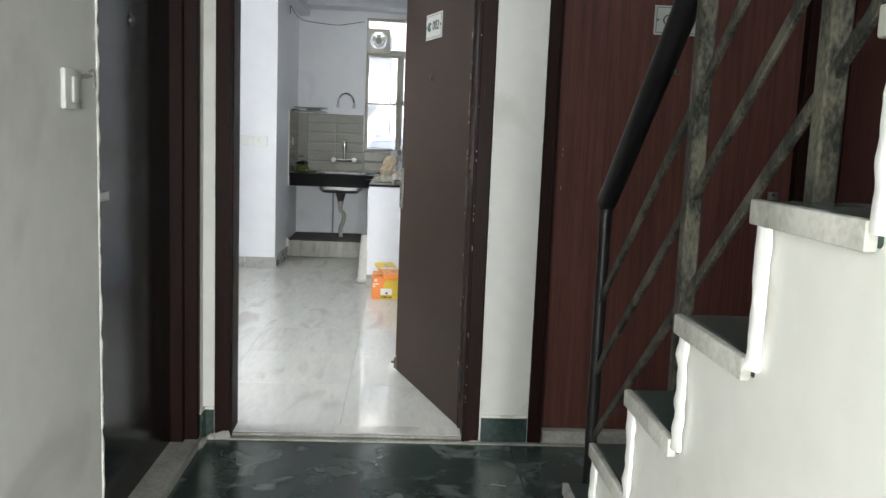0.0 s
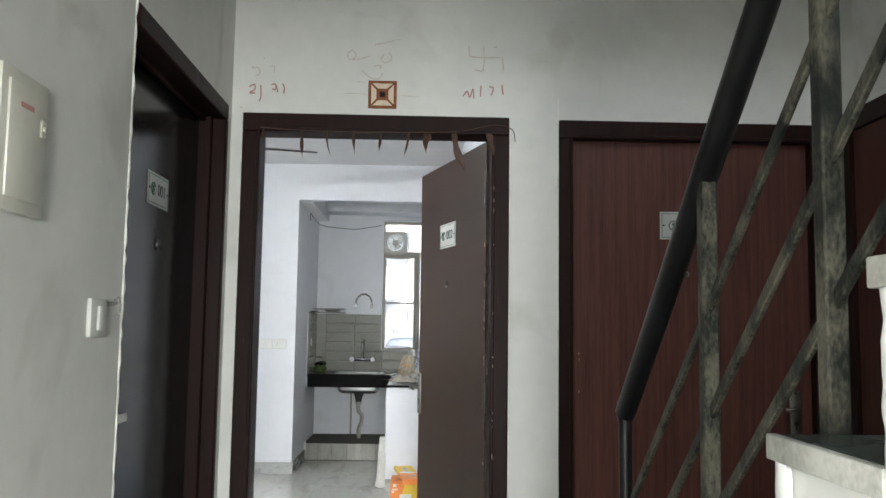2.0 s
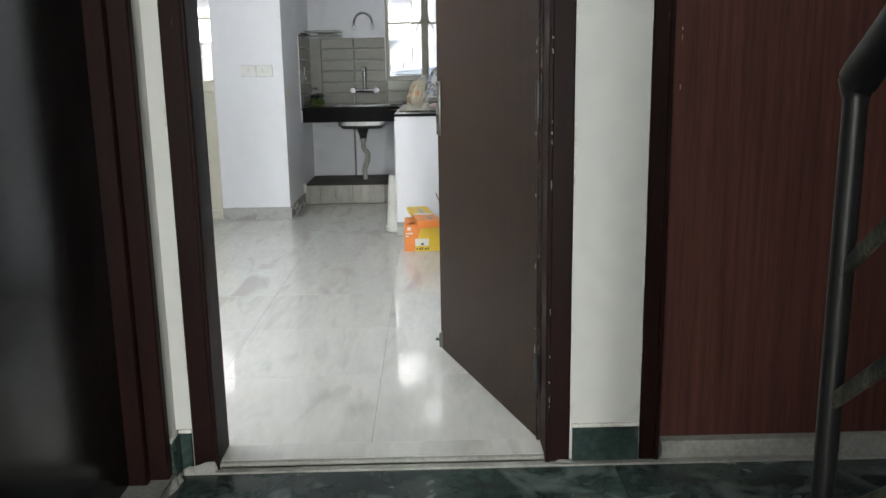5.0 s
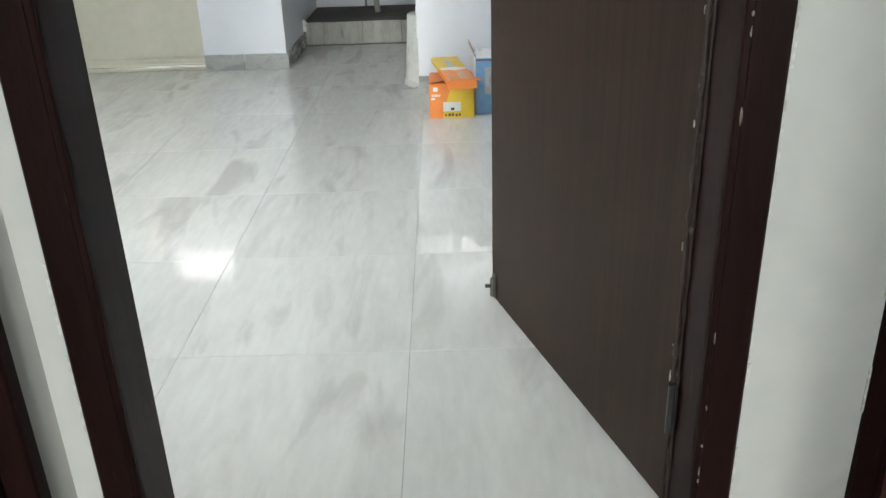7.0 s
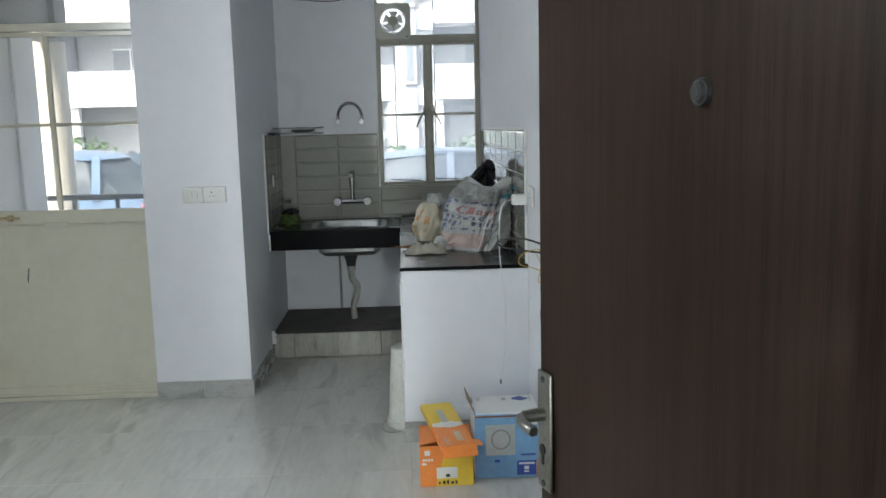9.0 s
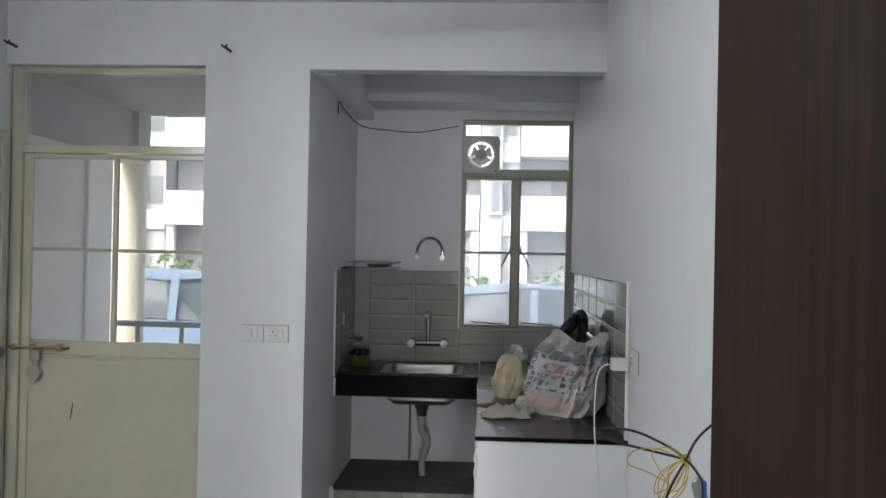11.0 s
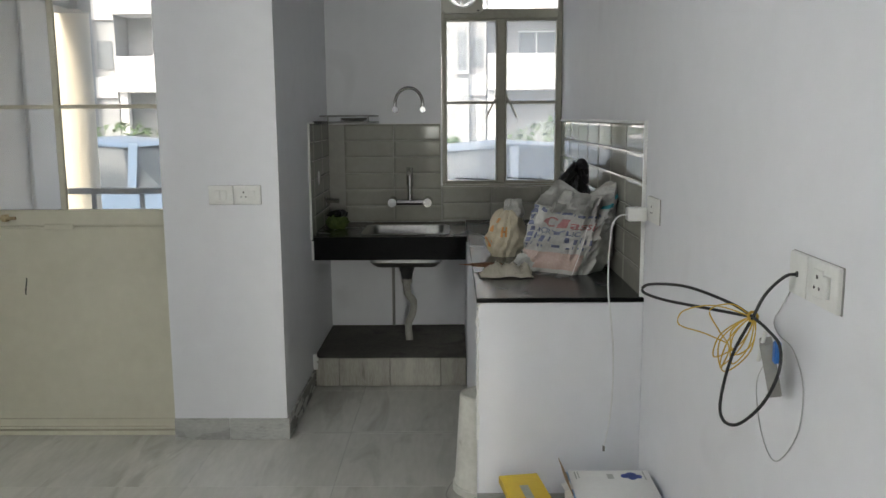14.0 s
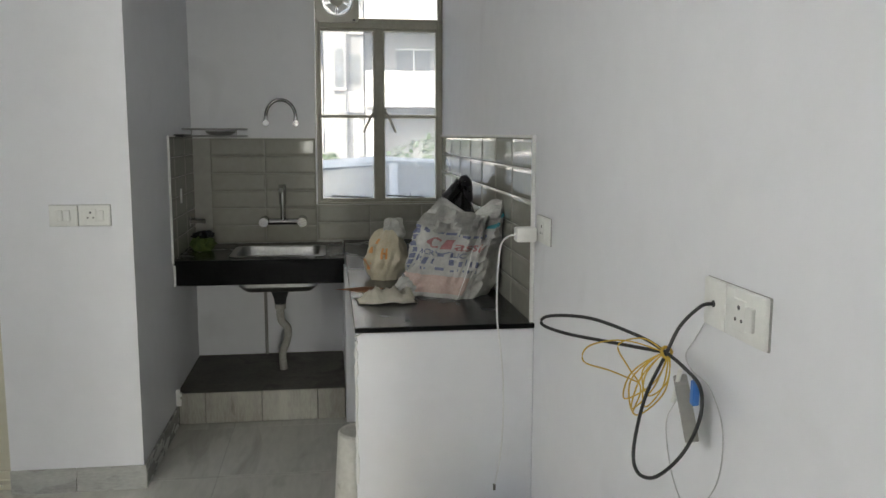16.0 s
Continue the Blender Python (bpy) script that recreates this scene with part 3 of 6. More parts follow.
part("jamb", one(-0.19, -0.062, -1.12, -1.075, HF, 2.065, 0.004), FRAME_WOOD, frame_1)
part("jamb", one(-0.19, -0.038, -0.115, -0.080, HF, 2.065, 0.004), FRAME_WOOD, frame_1)
part("stop_bead", one(-0.19, -0.087, -0.145, -0.1155, HF, 2.065, 0.004), FRAME_WOOD, frame_1)
part("head", one(-0.19, -0.038, -1.12, -0.080, 2.065, 2.128, 0.004), FRAME_WOOD, frame_1)
part("head_bead", one(-0.125, -0.108, -1.075, -0.145, 2.045, 2.065, 0.003), FRAME_WOOD, frame_1)

# door in the right wall behind the stairs
door_4 = thing("door_4", (2.4, -0.55, 0), "closed dark mahogany laminate door behind the stairs", "door", "lobby doors", "structure")
part("leaf", one(2.400, 2.417, -1.0, -0.13, 0.0, 2.06, 0.002), LAMINATE, door_4)
frame_4 = thing("door_frame_4", (2.4, -0.55, 0), "dark brown wooden frame behind the stairs", "door frame", "lobby door frames", "structure")
part("jamb", one(2.385, 2.4185, -0.128, -0.065, HF, 2.062, 0.003), FRAME_WOOD, frame_4)
part("jamb", one(2.385, 2.4185, -1.065, -1.002, HF, 2.062, 0.003), FRAME_WOOD, frame_4)
part("head", one(2.385, 2.4185, -1.065, -0.065, 2.062, 2.14, 0.003), FRAME_WOOD, frame_4)

# ---- stairs ----
SX, RISE, RUN, NY = 1.147, 0.1952, 0.2425, -1.0805
stairs = thing("staircase", (1.75, -2.4, HF), "white-sided concrete staircase with dark green marble treads", "stairs", "", "structure")
N = 13
for k in range(N):
    part("step_block", one(SX + 0.012, 2.41, NY - RUN * (k + 1), NY - RUN * k, HF, HF + RISE * (k + 1) - 0.0265), STAIR_PAINT, stairs, "white painted stair side, scuffed and stained", smooth=False)
for k in range(N):
    zt, y0 = HF + RISE * (k + 1), NY - RUN * k
    tr = part("tread", one(SX + 0.008, 2.41, y0 - RUN - 0.004, y0 + 0.014, zt - 0.026, zt, 0.004), GREEN_STEP, stairs, "dark green marble tread")
    bm = one(SX - 0.006, SX + 0.0085, y0 - RUN - 0.002, y0 + 0.0145, zt - 0.030, zt + 0.0006, 0.003, 2)
    part("tread_edge", bm, NOSE_EDGE, tr, "chipped pale marble edge")
    part("riser_slab", one(SX + 0.01, 2.41, y0 - 0.006, y0 + 0.004, zt - RISE + 0.002, zt - 0.027, 0.001), GREEN_STEP, stairs, "dark green marble riser")
    bm = ragged((SX + 0.004, y0 - 0.012, zt - RISE - (0.012 if k else 0)), (SX + 0.004, y0 - 0.012, zt - 0.03), 0.007, 0.015, 0.0032, 18)
    part("plaster_edge", bm, WHITE_TRIM, stairs, "lumpy white plaster edge")

# ---- railing ----
railing = thing("stair_railing", (1.268, -1.07, HF), "black steel handrail with worn grey-green bars", "railing")
SL = RISE / RUN


def rail_z(y):
    return 1.06 + (-1.07 - y) * SL


part("handrail", tube(bmesh.new(), [(1.268, -1.066, 1.058), (1.268, -1.085, 1.075)] + [(1.268, y, rail_z(y)) for y in np.linspace(-1.12, -3.9, 12)], 0.027, 16), RAIL_BLACK, railing, "round black painted handrail pipe")
bm = cyl(bmesh.new(), (1.268, -1.062, HF), (1.268, -1.062, 1.062), 0.017, 0.017, 18)
cyl(bm, (1.268, -1.062, HF), (1.268, -1.062, HF + 0.012), 0.030, 0.026, 18)
cyl(bm, (1.268, -1.062, 1.035), (1.268, -1.062, 1.06), 0.019, 0.025, 18)
part("end_post", bm, RAIL_BLACK, railing, "round black end post")
for y, w in ((-1.718, 0.0155), (-2.200, 0.0155), (-2.86, 0.0155), (-3.53, 0.0155)):
    k = int((NY - y) / RUN)
    part("post", one(1.268 - w, 1.268 + w, y - w, y + w, HF + RISE * (k + 1), rail_z(y) - 0.02, 0.003), RAIL_WORN, railing, "square steel post with flaking paint")
_stops = [-1.075, -1.705, -2.187, -2.845, -3.515]
for i in range(4):
    for off in (0.268, 0.468, 0.662):
        y0, y1 = _stops[i], _stops[i + 1] - 0.01
        bm = bmesh.new()
        z0, z1 = rail_z(y0) - off, rail_z(y1) - off
        vs = [bm.verts.new((x, y, z + dz)) for x in (1.263, 1.273) for y, z in ((y0, z0), (y1, z1)) for dz in (-0.0145, 0.0145)]
        for q in ((0, 1, 3, 2), (4, 6, 7, 5), (0, 4, 5, 1), (2, 3, 7, 6), (0, 2, 6, 4), (1, 5, 7, 3)):
            bm.faces.new([vs[j] for j in q])
        bmesh.ops.bevel(bm, geom=bm.edges[:], offset=0.002, segments=1, affect="EDGES")
        part("bar", bm, RAIL_WORN, railing, "slanting flat steel bar")

# ---- structure: flat ----
wall_flat_right = structure("wall_flat_right", boxes((RX, RX + 0.13, 0.115, BY + 0.12, -0.1, CZ)), ROOM_PAINT, "white painted wall of the flat", "wall")
wall_flat_left = structure("wall_flat_left", boxes((LX - 0.13, LX, 0.115, 3.375, -0.1, CZ), (LX - 0.13, LX, 3.375, 4.115, 2.077, CZ), (LX - 0.13, LX, 4.115, 4.3, -0.1, CZ)), ROOM_PAINT, "white painted wall with a cream door", "wall")
wall_flat_front = structure("wall_flat_front", boxes((LX, 0.0, 0.117, 0.127, 0, CZ), (0.0, 1.047, 0.121, 0.127, 2.122, CZ)), ROOM_PAINT, "white painted inner face of the entrance wall", "wall")
wall_pillar = structure("wall_pillar", boxes((-0.88, AX, PY, 4.158, -0.1, CZ), (-0.80, AX, 4.158, BY + 0.12, -0.1, CZ), (LX, -0.88, PY, 4.158, 2.405, CZ), (LX, -0.80, 4.158, 4.27, 2.405, CZ), (AX, RX, PY, 4.22, 2.39, CZ), (AX, -0.262, 4.22, BY, 2.385, 2.62), (-0.262, RX, 5.30, BY, 2.456, 2.62)), ROOM_PAINT, "white painted pier and beam round the kitchen opening", "wall")
wall_kitchen = structure("wall_kitchen_back", boxes((AX, 0.322, BY, BY + 0.12, -0.1, 2.6), (0.322, RX, BY, BY + 0.12, -0.1, 1.035), (0.322, RX, BY, BY + 0.12, 2.397, 2.6)), ROOM_PAINT, "white painted back wall of the kitchen niche", "wall")
structure("ceiling_flat", boxes((LX - 0.13, RX + 0.13, 0.115, 4.22, CZ, CZ + 0.12)), CEIL_PAINT, "white distempered ceiling", "ceiling")
structure("ceiling_kitchen", boxes((AX, RX, 4.22, BY + 0.12, 2.62, 2.74)), CEIL_PAINT, "low white kitchen ceiling", "ceiling")
floor_flat = structure("floor_flat", boxes((LX - 0.13, RX + 0.13, 0.0, BY + 0.12, -0.12, -0.012)), GROUT, "polished grey marble tile floor", "floor")
structure("threshold_edge", boxes((0.07, 0.997, 0.0, 0.0155, -0.03, -0.001), bevel=0.003), CEMENT, "crumbling cement edge of the doorway floor", "threshold")
structure("threshold_door_2", boxes((0.07, 0.997, 0.016, 0.1145, -0.03, 0.0)), MARBLE_TILE, "grey marble strip in the open doorway", "threshold")


def skirting(name, runs):
    t = thing(name, (0, 0, 0), "grey tile skirting along the white walls", "skirting", "", "structure")
    for x0, x1, y0, y1 in runs:
        part("skirting_tile", one(x0, x1, y0, y1, 0.0, 0.098, 0.0015), SKIRT_TILE, t)


_runs = []
for i in range(5):
    y0 = 0.13 + 0.6 * i
    _runs.append((RX - 0.011, RX, y0 + 0.001, min(y0 + 0.599, 3.345)))
_runs += [(-0.88, -0.632, PY - 0.011, PY), (-0.629, AX + 0.011, PY - 0.011, PY), (AX, AX + 0.011, PY + 0.001, 4.48), (AX, AX + 0.011, 4.483, 4.855)]
_runs += [(LX, LX + 0.011, 0.13 + 0.6 * i, 0.129 + 0.6 * (i + 1)) for i in range(5)]
_runs += [(0.468, 1.035, 3.338, 3.349)]
skirting("baseboard_flat", _runs)

# ---- back door to the balcony ----
back_door = thing("door_5", (-1.37, 4.2, 0), "cream painted half-glazed balcony door, shut and bolted", "door", "", "structure")
part("door_frame", boxes((-1.871, -1.812, 4.165, 4.235, 0, 2.403), (-0.853, -0.802, 4.165, 4.235, 0, 2.403), (-1.812, -0.853, 4.165, 4.235, 2.371, 2.403), (-1.812, -0.853, 4.165, 4.235, 1.977, 2.016), (-1.812, -0.853, 4.165, 4.235, 0.0, 0.022), bevel=0.003), CREAM, back_door, "cream painted door frame with transom")
for n_, r in (("stile", (-1.809, -1.768, 0.03, 1.973)), ("stile", (-0.898, -0.856, 0.03, 1.973)), ("top_rail", (-1.768, -0.898, 1.95, 1.973)), ("lock_rail", (-1.768, -0.898, 0.975, 1.046)), ("bottom_rail", (-1.768, -0.898, 0.03, 0.075))):
    part(n_, one(r[0], r[1], 4.180, 4.212, r[2], r[3], 0.003), CREAM, back_door)
part("panel", one(-1.768, -0.898, 4.187, 4.207, 0.075, 0.975, 0.001), CREAM, back_door, "flat cream sheet panel")
part("bead", boxes((-1.768, -0.898, 4.178, 4.187, 0.962, 0.971), (-1.8, -0.865, 4.172, 4.182, 0.028, 0.04), bevel=0.002), CREAM, back_door)
part("glazing_bar", one(-1.356, -1.330, 4.182, 4.206, 1.046, 1.95, 0.003), CREAM, back_door)
part("glazing_bar", boxes((-1.768, -1.356, 4.184, 4.204, 1.488, 1.506), (-1.330, -0.898, 4.184, 4.204, 1.488, 1.506), bevel=0.002), CREAM, back_door)


def pane(parent, x0, x1, y, z0, z1, m):
    p = part("pane", one(x0, x1, y, y + 0.004, z0, z1), m, parent, "clear glass pane", smooth=False)
    p.visible_shadow = False
    return p


for x0, x1 in ((-1.768, -1.356), (-1.330, -0.898)):
    for z0, z1 in ((1.046, 1.488), (1.506, 1.95)):
        pane(back_door, x0, x1, 4.193, z0, z1, PANE)
pane(back_door, -1.812, -0.853, 4.198, 2.016, 2.371, PANE)
bm = one(-1.432, -1.30, 4.166, 4.172, 0.958, 0.984, 0.002)
box(bm, -1.425, -1.307, 4.172, 4.180, 0.962, 0.970)
part("pull_plate", bm, CREAM, back_door, "painted pull strip")
bm = bmesh.new()
cyl(bm, (-1.86, 4.158, 1.012), (-1.55, 4.158, 1.012), 0.0075, 0.0075, 12)
for x in (-1.83, -1.74, -1.60):
    box(bm, x - 0.012, x + 0.012, 4.150, 4.181, 0.996, 1.028, bevel=0.003)
cyl(bm, (-1.67, 4.158, 1.012), (-1.67, 4.135, 1.0), 0.005, 0.006, 10)
bolt = part("tower_bolt", bm, BRASS, back_door, "old brass sliding bolt")
bm = bmesh.new()
box(bm, -1.747, -1.695, 4.146, 4.178, 0.945, 1.0, bevel=0.004)
box(bm, -1.737, -1.705, 4.150, 4.176, 0.90, 0.945, bevel=0.003)
cyl(bm, (-1.721, 4.140, 0.885), (-1.721, 4.172, 0.885), 0.034, 0.034, 20)
part("padlock", bm, WINDOW_PAINT, back_door, "painted padlock and hasp")
bm = bmesh.new()
for k in range(4):
    box(bm, -1.550 + 0.003 * k, -1.545 + 0.003 * k, 4.1855, 4.1872, 0.66 + 0.02 * k, 0.69 + 0.016 * k)
part("scratch", bm, DARK, back_door, "dark scratch")

# ---- cream door in the left wall ----
side_door = thing("door_6", (LX, 3.75, 0), "closed cream enamel door with a steel knob", "door", "", "structure")
part("leaf", one(LX - 0.02, LX + 0.02, 3.420, 4.066, 0.008, 2.030, 0.002), CREAM, side_door)
part("door_frame", boxes((LX - 0.10, LX + 0.026, 3.377, 3.418, 0, 2.075), (LX - 0.10, LX + 0.026, 4.068, 4.113, 0, 2.075), (LX - 0.10, LX + 0.026, 3.418, 4.068, 2.033, 2.075), bevel=0.003), CREAM, side_door)
KX, KY, KZ = LX + 0.02, 3.99, 1.008
bm = cyl(bmesh.new(), (KX, KY, KZ), (KX + 0.008, KY, KZ), 0.032, 0.03, 24)
cyl(bm, (KX + 0.008, KY, KZ), (KX + 0.034, KY, KZ), 0.013, 0.013, 16)
k_ = lathe(bmesh.new(), [(0.013, 0), (0.026, 0.008), (0.029, 0.02), (0.024, 0.034), (0.008, 0.038)], (0, 0, 0), 24)
part("knob_rose", bm, DULL_STEEL, side_door, "steel knob rose")
part("knob", turned(k_, pose(KX + 0.034, KY, KZ, 0, 90, 0)), DULL_STEEL, side_door, "round steel knob")
for zz in (0.3, 1.05, 1.8):
    part("hinge", cyl(bmesh.new(), (LX + 0.022, 3.419, zz - 0.045), (LX + 0.022, 3.419, zz + 0.045), 0.006, 0.006, 10), CREAM, side_door)
bm = cyl(bmesh.new(), (LX + 0.026, 4.03, 0.07), (LX + 0.026, 4.03, 0.20), 0.006, 0.006, 10)
box(bm, LX + 0.02, LX + 0.032, 4.018, 4.042, 0.09, 0.11, bevel=0.002)
part("tower_bolt", bm, BRASS, side_door, "old brass floor bolt")

# ---- kitchen window ----
win = thing("window_1", (0.69, BY + 0.03, 1.035), "grey-cream steel casement window over the counter", "window", "", "structure")
WY0, WY1 = BY + 0.012, BY + 0.055
part("window_frame", boxes((0.324, 0.343, WY0, WY1, 1.037, 2.395), (1.019, 1.045, WY0, WY1, 1.037, 2.395), (0.343, 1.019, WY0, WY1, 2.366, 2.395), (0.343, 1.019, WY0, WY1, 1.037, 1.047), (0.343, 1.019, WY0, WY1, 2.017, 2.074), bevel=0.003), WINDOW_PAINT, win, "painted steel window frame")
part("mullion", one(0.660, 0.702, WY0, WY1, 1.047, 2.017, 0.003), WINDOW_PAINT, win)
for x0, x1 in ((0.343, 0.660), (0.702, 1.019)):
    sash = part("casement", boxes((x0, x0 + 0.011, WY0 - 0.006, WY1 - 0.008, 1.047, 2.015), (x1 - 0.011, x1, WY0 - 0.006, WY1 - 0.008, 1.047, 2.015), (x0 + 0.011, x1 - 0.011, WY0 - 0.006, WY1 - 0.008, 2.004, 2.015), (x0 + 0.011, x1 - 0.011, WY0 - 0.006, WY1 - 0.008, 1.047, 1.058), (x0 + 0.011, x1 - 0.011, WY0 - 0.002, WY1 - 0.012, 1.519, 1.535), bevel=0.002), WINDOW_PAINT, win, "steel casement sash")
    for z0, z1 in ((1.058, 1.519), (1.535, 2.004)):
        pane(sash, x0 + 0.011, x1 - 0.011, WY0 + 0.016, z0, z1, PANE_DUSTY)
    s = 1 if x0 > 0.5 else -1
    xc = 0.682 + s * 0.030
    bm = one(xc - 0.011, xc + 0.011, WY0 - 0.016, WY0 - 0.006, 1.52, 1.572, 0.002)
    cyl(bm, (xc, WY0 - 0.016, 1.545), (xc, WY0 - 0.028, 1.545), 0.009, 0.008, 12)
    tube(bm, [(xc, WY0 - 0.026, 1.552), (xc + s * 0.02, WY0 - 0.03, 1.525), (xc + s * 0.062, WY0 - 0.03, 1.435)], 0.0065, 8)
    part("window_handle", bm, WINDOW_PAINT, sash, "lever window fastener")
    bm = bmesh.new()
    xa = 0.40 if s < 0 else 0.72
    tube(bm, [(xa, WY0 - 0.012, 1.075), (xa + 0.1, WY0 - 0.02, 1.069), (xa + 0.22, WY0 - 0.014, 1.064)], 0.0045, 6)
    for k in range(4):
        cyl(bm, (xa + 0.02 + 0.06 * k, WY0 - 0.016, 1.066), (xa + 0.02 + 0.06 * k, WY0 - 0.016, 1.085), 0.004, 0.002, 6)
    part("window_stay", bm, DARK, sash, "dark peg stay")
pane(win, 0.343, 1.019, WY0 + 0.018, 2.074, 2.366, PANE_DUSTY)
part("window_sill", one(0.324, 1.046, BY - 0.006, BY + 0.012, 1.026, 1.036, 0.002), WINDOW_PAINT, win)

# exhaust fan in the top light
fan = thing("exhaust_fan", (0.449, BY - 0.01, 2.165), "white plastic exhaust fan set in the window top", "exhaust fan")
FX, FZC, FR = 0.449, 2.166, 0.088
bm = bmesh.new()
loops = []
for r_, y_ in ((0, BY - 0.030), (1, BY - 0.030), (1, BY + 0.010), (0, BY + 0.010)):
    lp = []
    for k in range(40):
        a = 2 * math.pi * (k + 0.5) / 40
        ca, sa = math.cos(a), math.sin(a)
        e = 0.120 / max(abs(ca), abs(sa)) if r_ else FR
        lp.append(bm.verts.new((FX + e * ca, y_, FZC + e * sa)))
    loops.append(lp)
for p, q in zip(loops, loops[1:] + loops[:1]):
    for k in range(40):
        bm.faces.new((p[k], p[(k + 1) % 40], q[(k + 1) % 40], q[k]))
part("housing", bm, IVORY, fan, "off-white square fan housing")
part("ring", tube(bmesh.new(), [(FX + FR * math.cos(a), BY - 0.031, FZC + FR * math.sin(a)) for a in np.linspace(0, 2 * math.pi, 33)[:-1]], 0.005, 8, True), WHITE_PLASTIC, fan)
for a in (0.5, 2.6, 4.7):
    part("motor_arm", tube(bmesh.new(), [(FX + 0.03 * math.cos(a), BY - 0.004, FZC + 0.03 * math.sin(a)), (FX + FR * math.cos(a), BY - 0.004, FZC + FR * math.sin(a))], 0.004, 6), WINDOW_PAINT, fan)
for k in range(5):
    a0 = 2 * math.pi * k / 5 + 0.3
    bm = bmesh.new()
    pts = [(0.022, -0.50), (0.070, -0.50), (0.072, 0.44), (0.022, 0.50)]
    lo = [bm.verts.new((0.449 + r * math.cos(a0 + d), BY - 0.014, FZC + r * math.sin(a0 + d))) for r, d in pts]
    hi = [bm.verts.new((0.449 + r * math.cos(a0 + d), BY - 0.018 - 0.010 * (d > 0), FZC + r * math.sin(a0 + d))) for r, d in pts]
    bm.faces.new(lo)
    bm.faces.new(hi[::-1])
    for i in range(4):
        bm.faces.new((lo[i], lo[(i + 1) % 4], hi[(i + 1) % 4], hi[i]))
    part("blade", bm, WHITE_PLASTIC, fan)
part("hub", disc_y(bmesh.new(), FX, BY - 0.004, BY - 0.030, FZC, 0.040, 0.034), WINDOW_PAINT, fan)
part("indicator", one(0.535, 0.548, BY - 0.034, BY - 0.029, 2.055, 2.063, 0.001), DARK, fan)

# ---- kitchen niche: plinth, counters ----
plinth = thing("kitchen_plinth", (0.04, 5.2, 0), "low stained plinth with a dirty cement top under the sink", "plinth", "", "structure")
part("screed", one(AX, 0.456, 4.875, BY, 0.0, 0.158, 0.003), DIRTY_CEMENT, plinth, "dirty grey cement top")
for x0, x1 in ((AX + 0.012, -0.235), (-0.232, 0.04), (0.043, 0.315), (0.318, 0.452)):
    part("facing_tile", one(x0, x1, 4.862, 4.874, 0.004, 0.16 - 0.003 * random.random(), 0.002), PLATFORM_TILE, plinth, "stained pale facing tile")
bm = bmesh.new()
for k in range(5):
    box(bm, AX, AX + 0.018 + 0.012 * random.random(), 4.855 - 0.004, 4.872, 0.10 + 0.016 * k, 0.118 + 0.016 * k, bevel=0.002)
part("mortar_lump", bm, WHITE_TRIM, plinth)
structure("wall_counter_front", boxes((0.470, RX, 3.349, 3.44, 0.0, 0.802), bevel=0.003), ROOM_PAINT, "white painted wall under the counter", "wall")
structure("wall_counter_side", boxes((0.458, 0.53, 4.80, BY, 0.0, 0.779), bevel=0.003), ROOM_PAINT, "white painted support wall under the sink", "wall")
part("plaster_patch", one(AX, 0.012, BY - 0.012, BY, 0.158, 0.66, 0.003), ROOM_PAINT, wall_kitchen, "proud white plaster patch")
bm = ragged((0.470, 3.352, 0.30), (0.470, 3.352, 0.775), 0.004, 0.006, 0.005, 22)
_b = ragged((0.468, 3.345, 0.790), (0.520, 3.346, 0.812), 0.006, 0.004, 0.004, 5)
_m = bpy.data.meshes.new("plaster_smear_top")
_b.to_mesh(_m)
bm.from_mesh(_m)
bpy.data.meshes.remove(_m)
structure("plaster_smear", bm, WHITE_TRIM, "lumpy white plaster on the counter corner", "plaster")

worktop = thing("worktop", (0.75, 4.4, 0.78), "black granite worktop, dusty, on white walls", "worktop")
part("slab", one(0.466, RX - 0.001, 3.345, BY - 0.001, 0.8025, 0.818, 0.002), GRANITE, worktop, "dusty black granite slab")
part("front_edge", one(0.466, RX - 0.001, 3.338, 3.3446, 0.8025, 0.8175, 0.002), FASCIA, worktop, "polished black front edge")
sink_top = thing("sink_counter", (0.04, 5.2, 0.78), "black granite sink counter with a deep black front edge", "worktop")
BX0, BX1, SY0, SY1 = -0.10, 0.345, 5.03, 5.43
part("slab", boxes((AX + 0.001, BX0, 4.932, BY - 0.001, 0.780, 0.8085), (BX1, 0.461, 4.932, BY - 0.001, 0.780, 0.8085), (BX0, BX1, 4.932, SY0, 0.780, 0.8085), (BX0, BX1, SY1, BY - 0.001, 0.780, 0.8085)), GRANITE, sink_top, "black granite slab")
part("fascia", one(AX + 0.001, 0.455, 4.918, 4.931, 0.686, 0.810, 0.002), FASCIA, sink_top, "deep black granite front edge")
part("mortar_edge", one(AX + 0.0005, AX + 0.012, 4.912, 4.918, 0.684, 0.79, 0.002), WHITE_TRIM, sink_top)


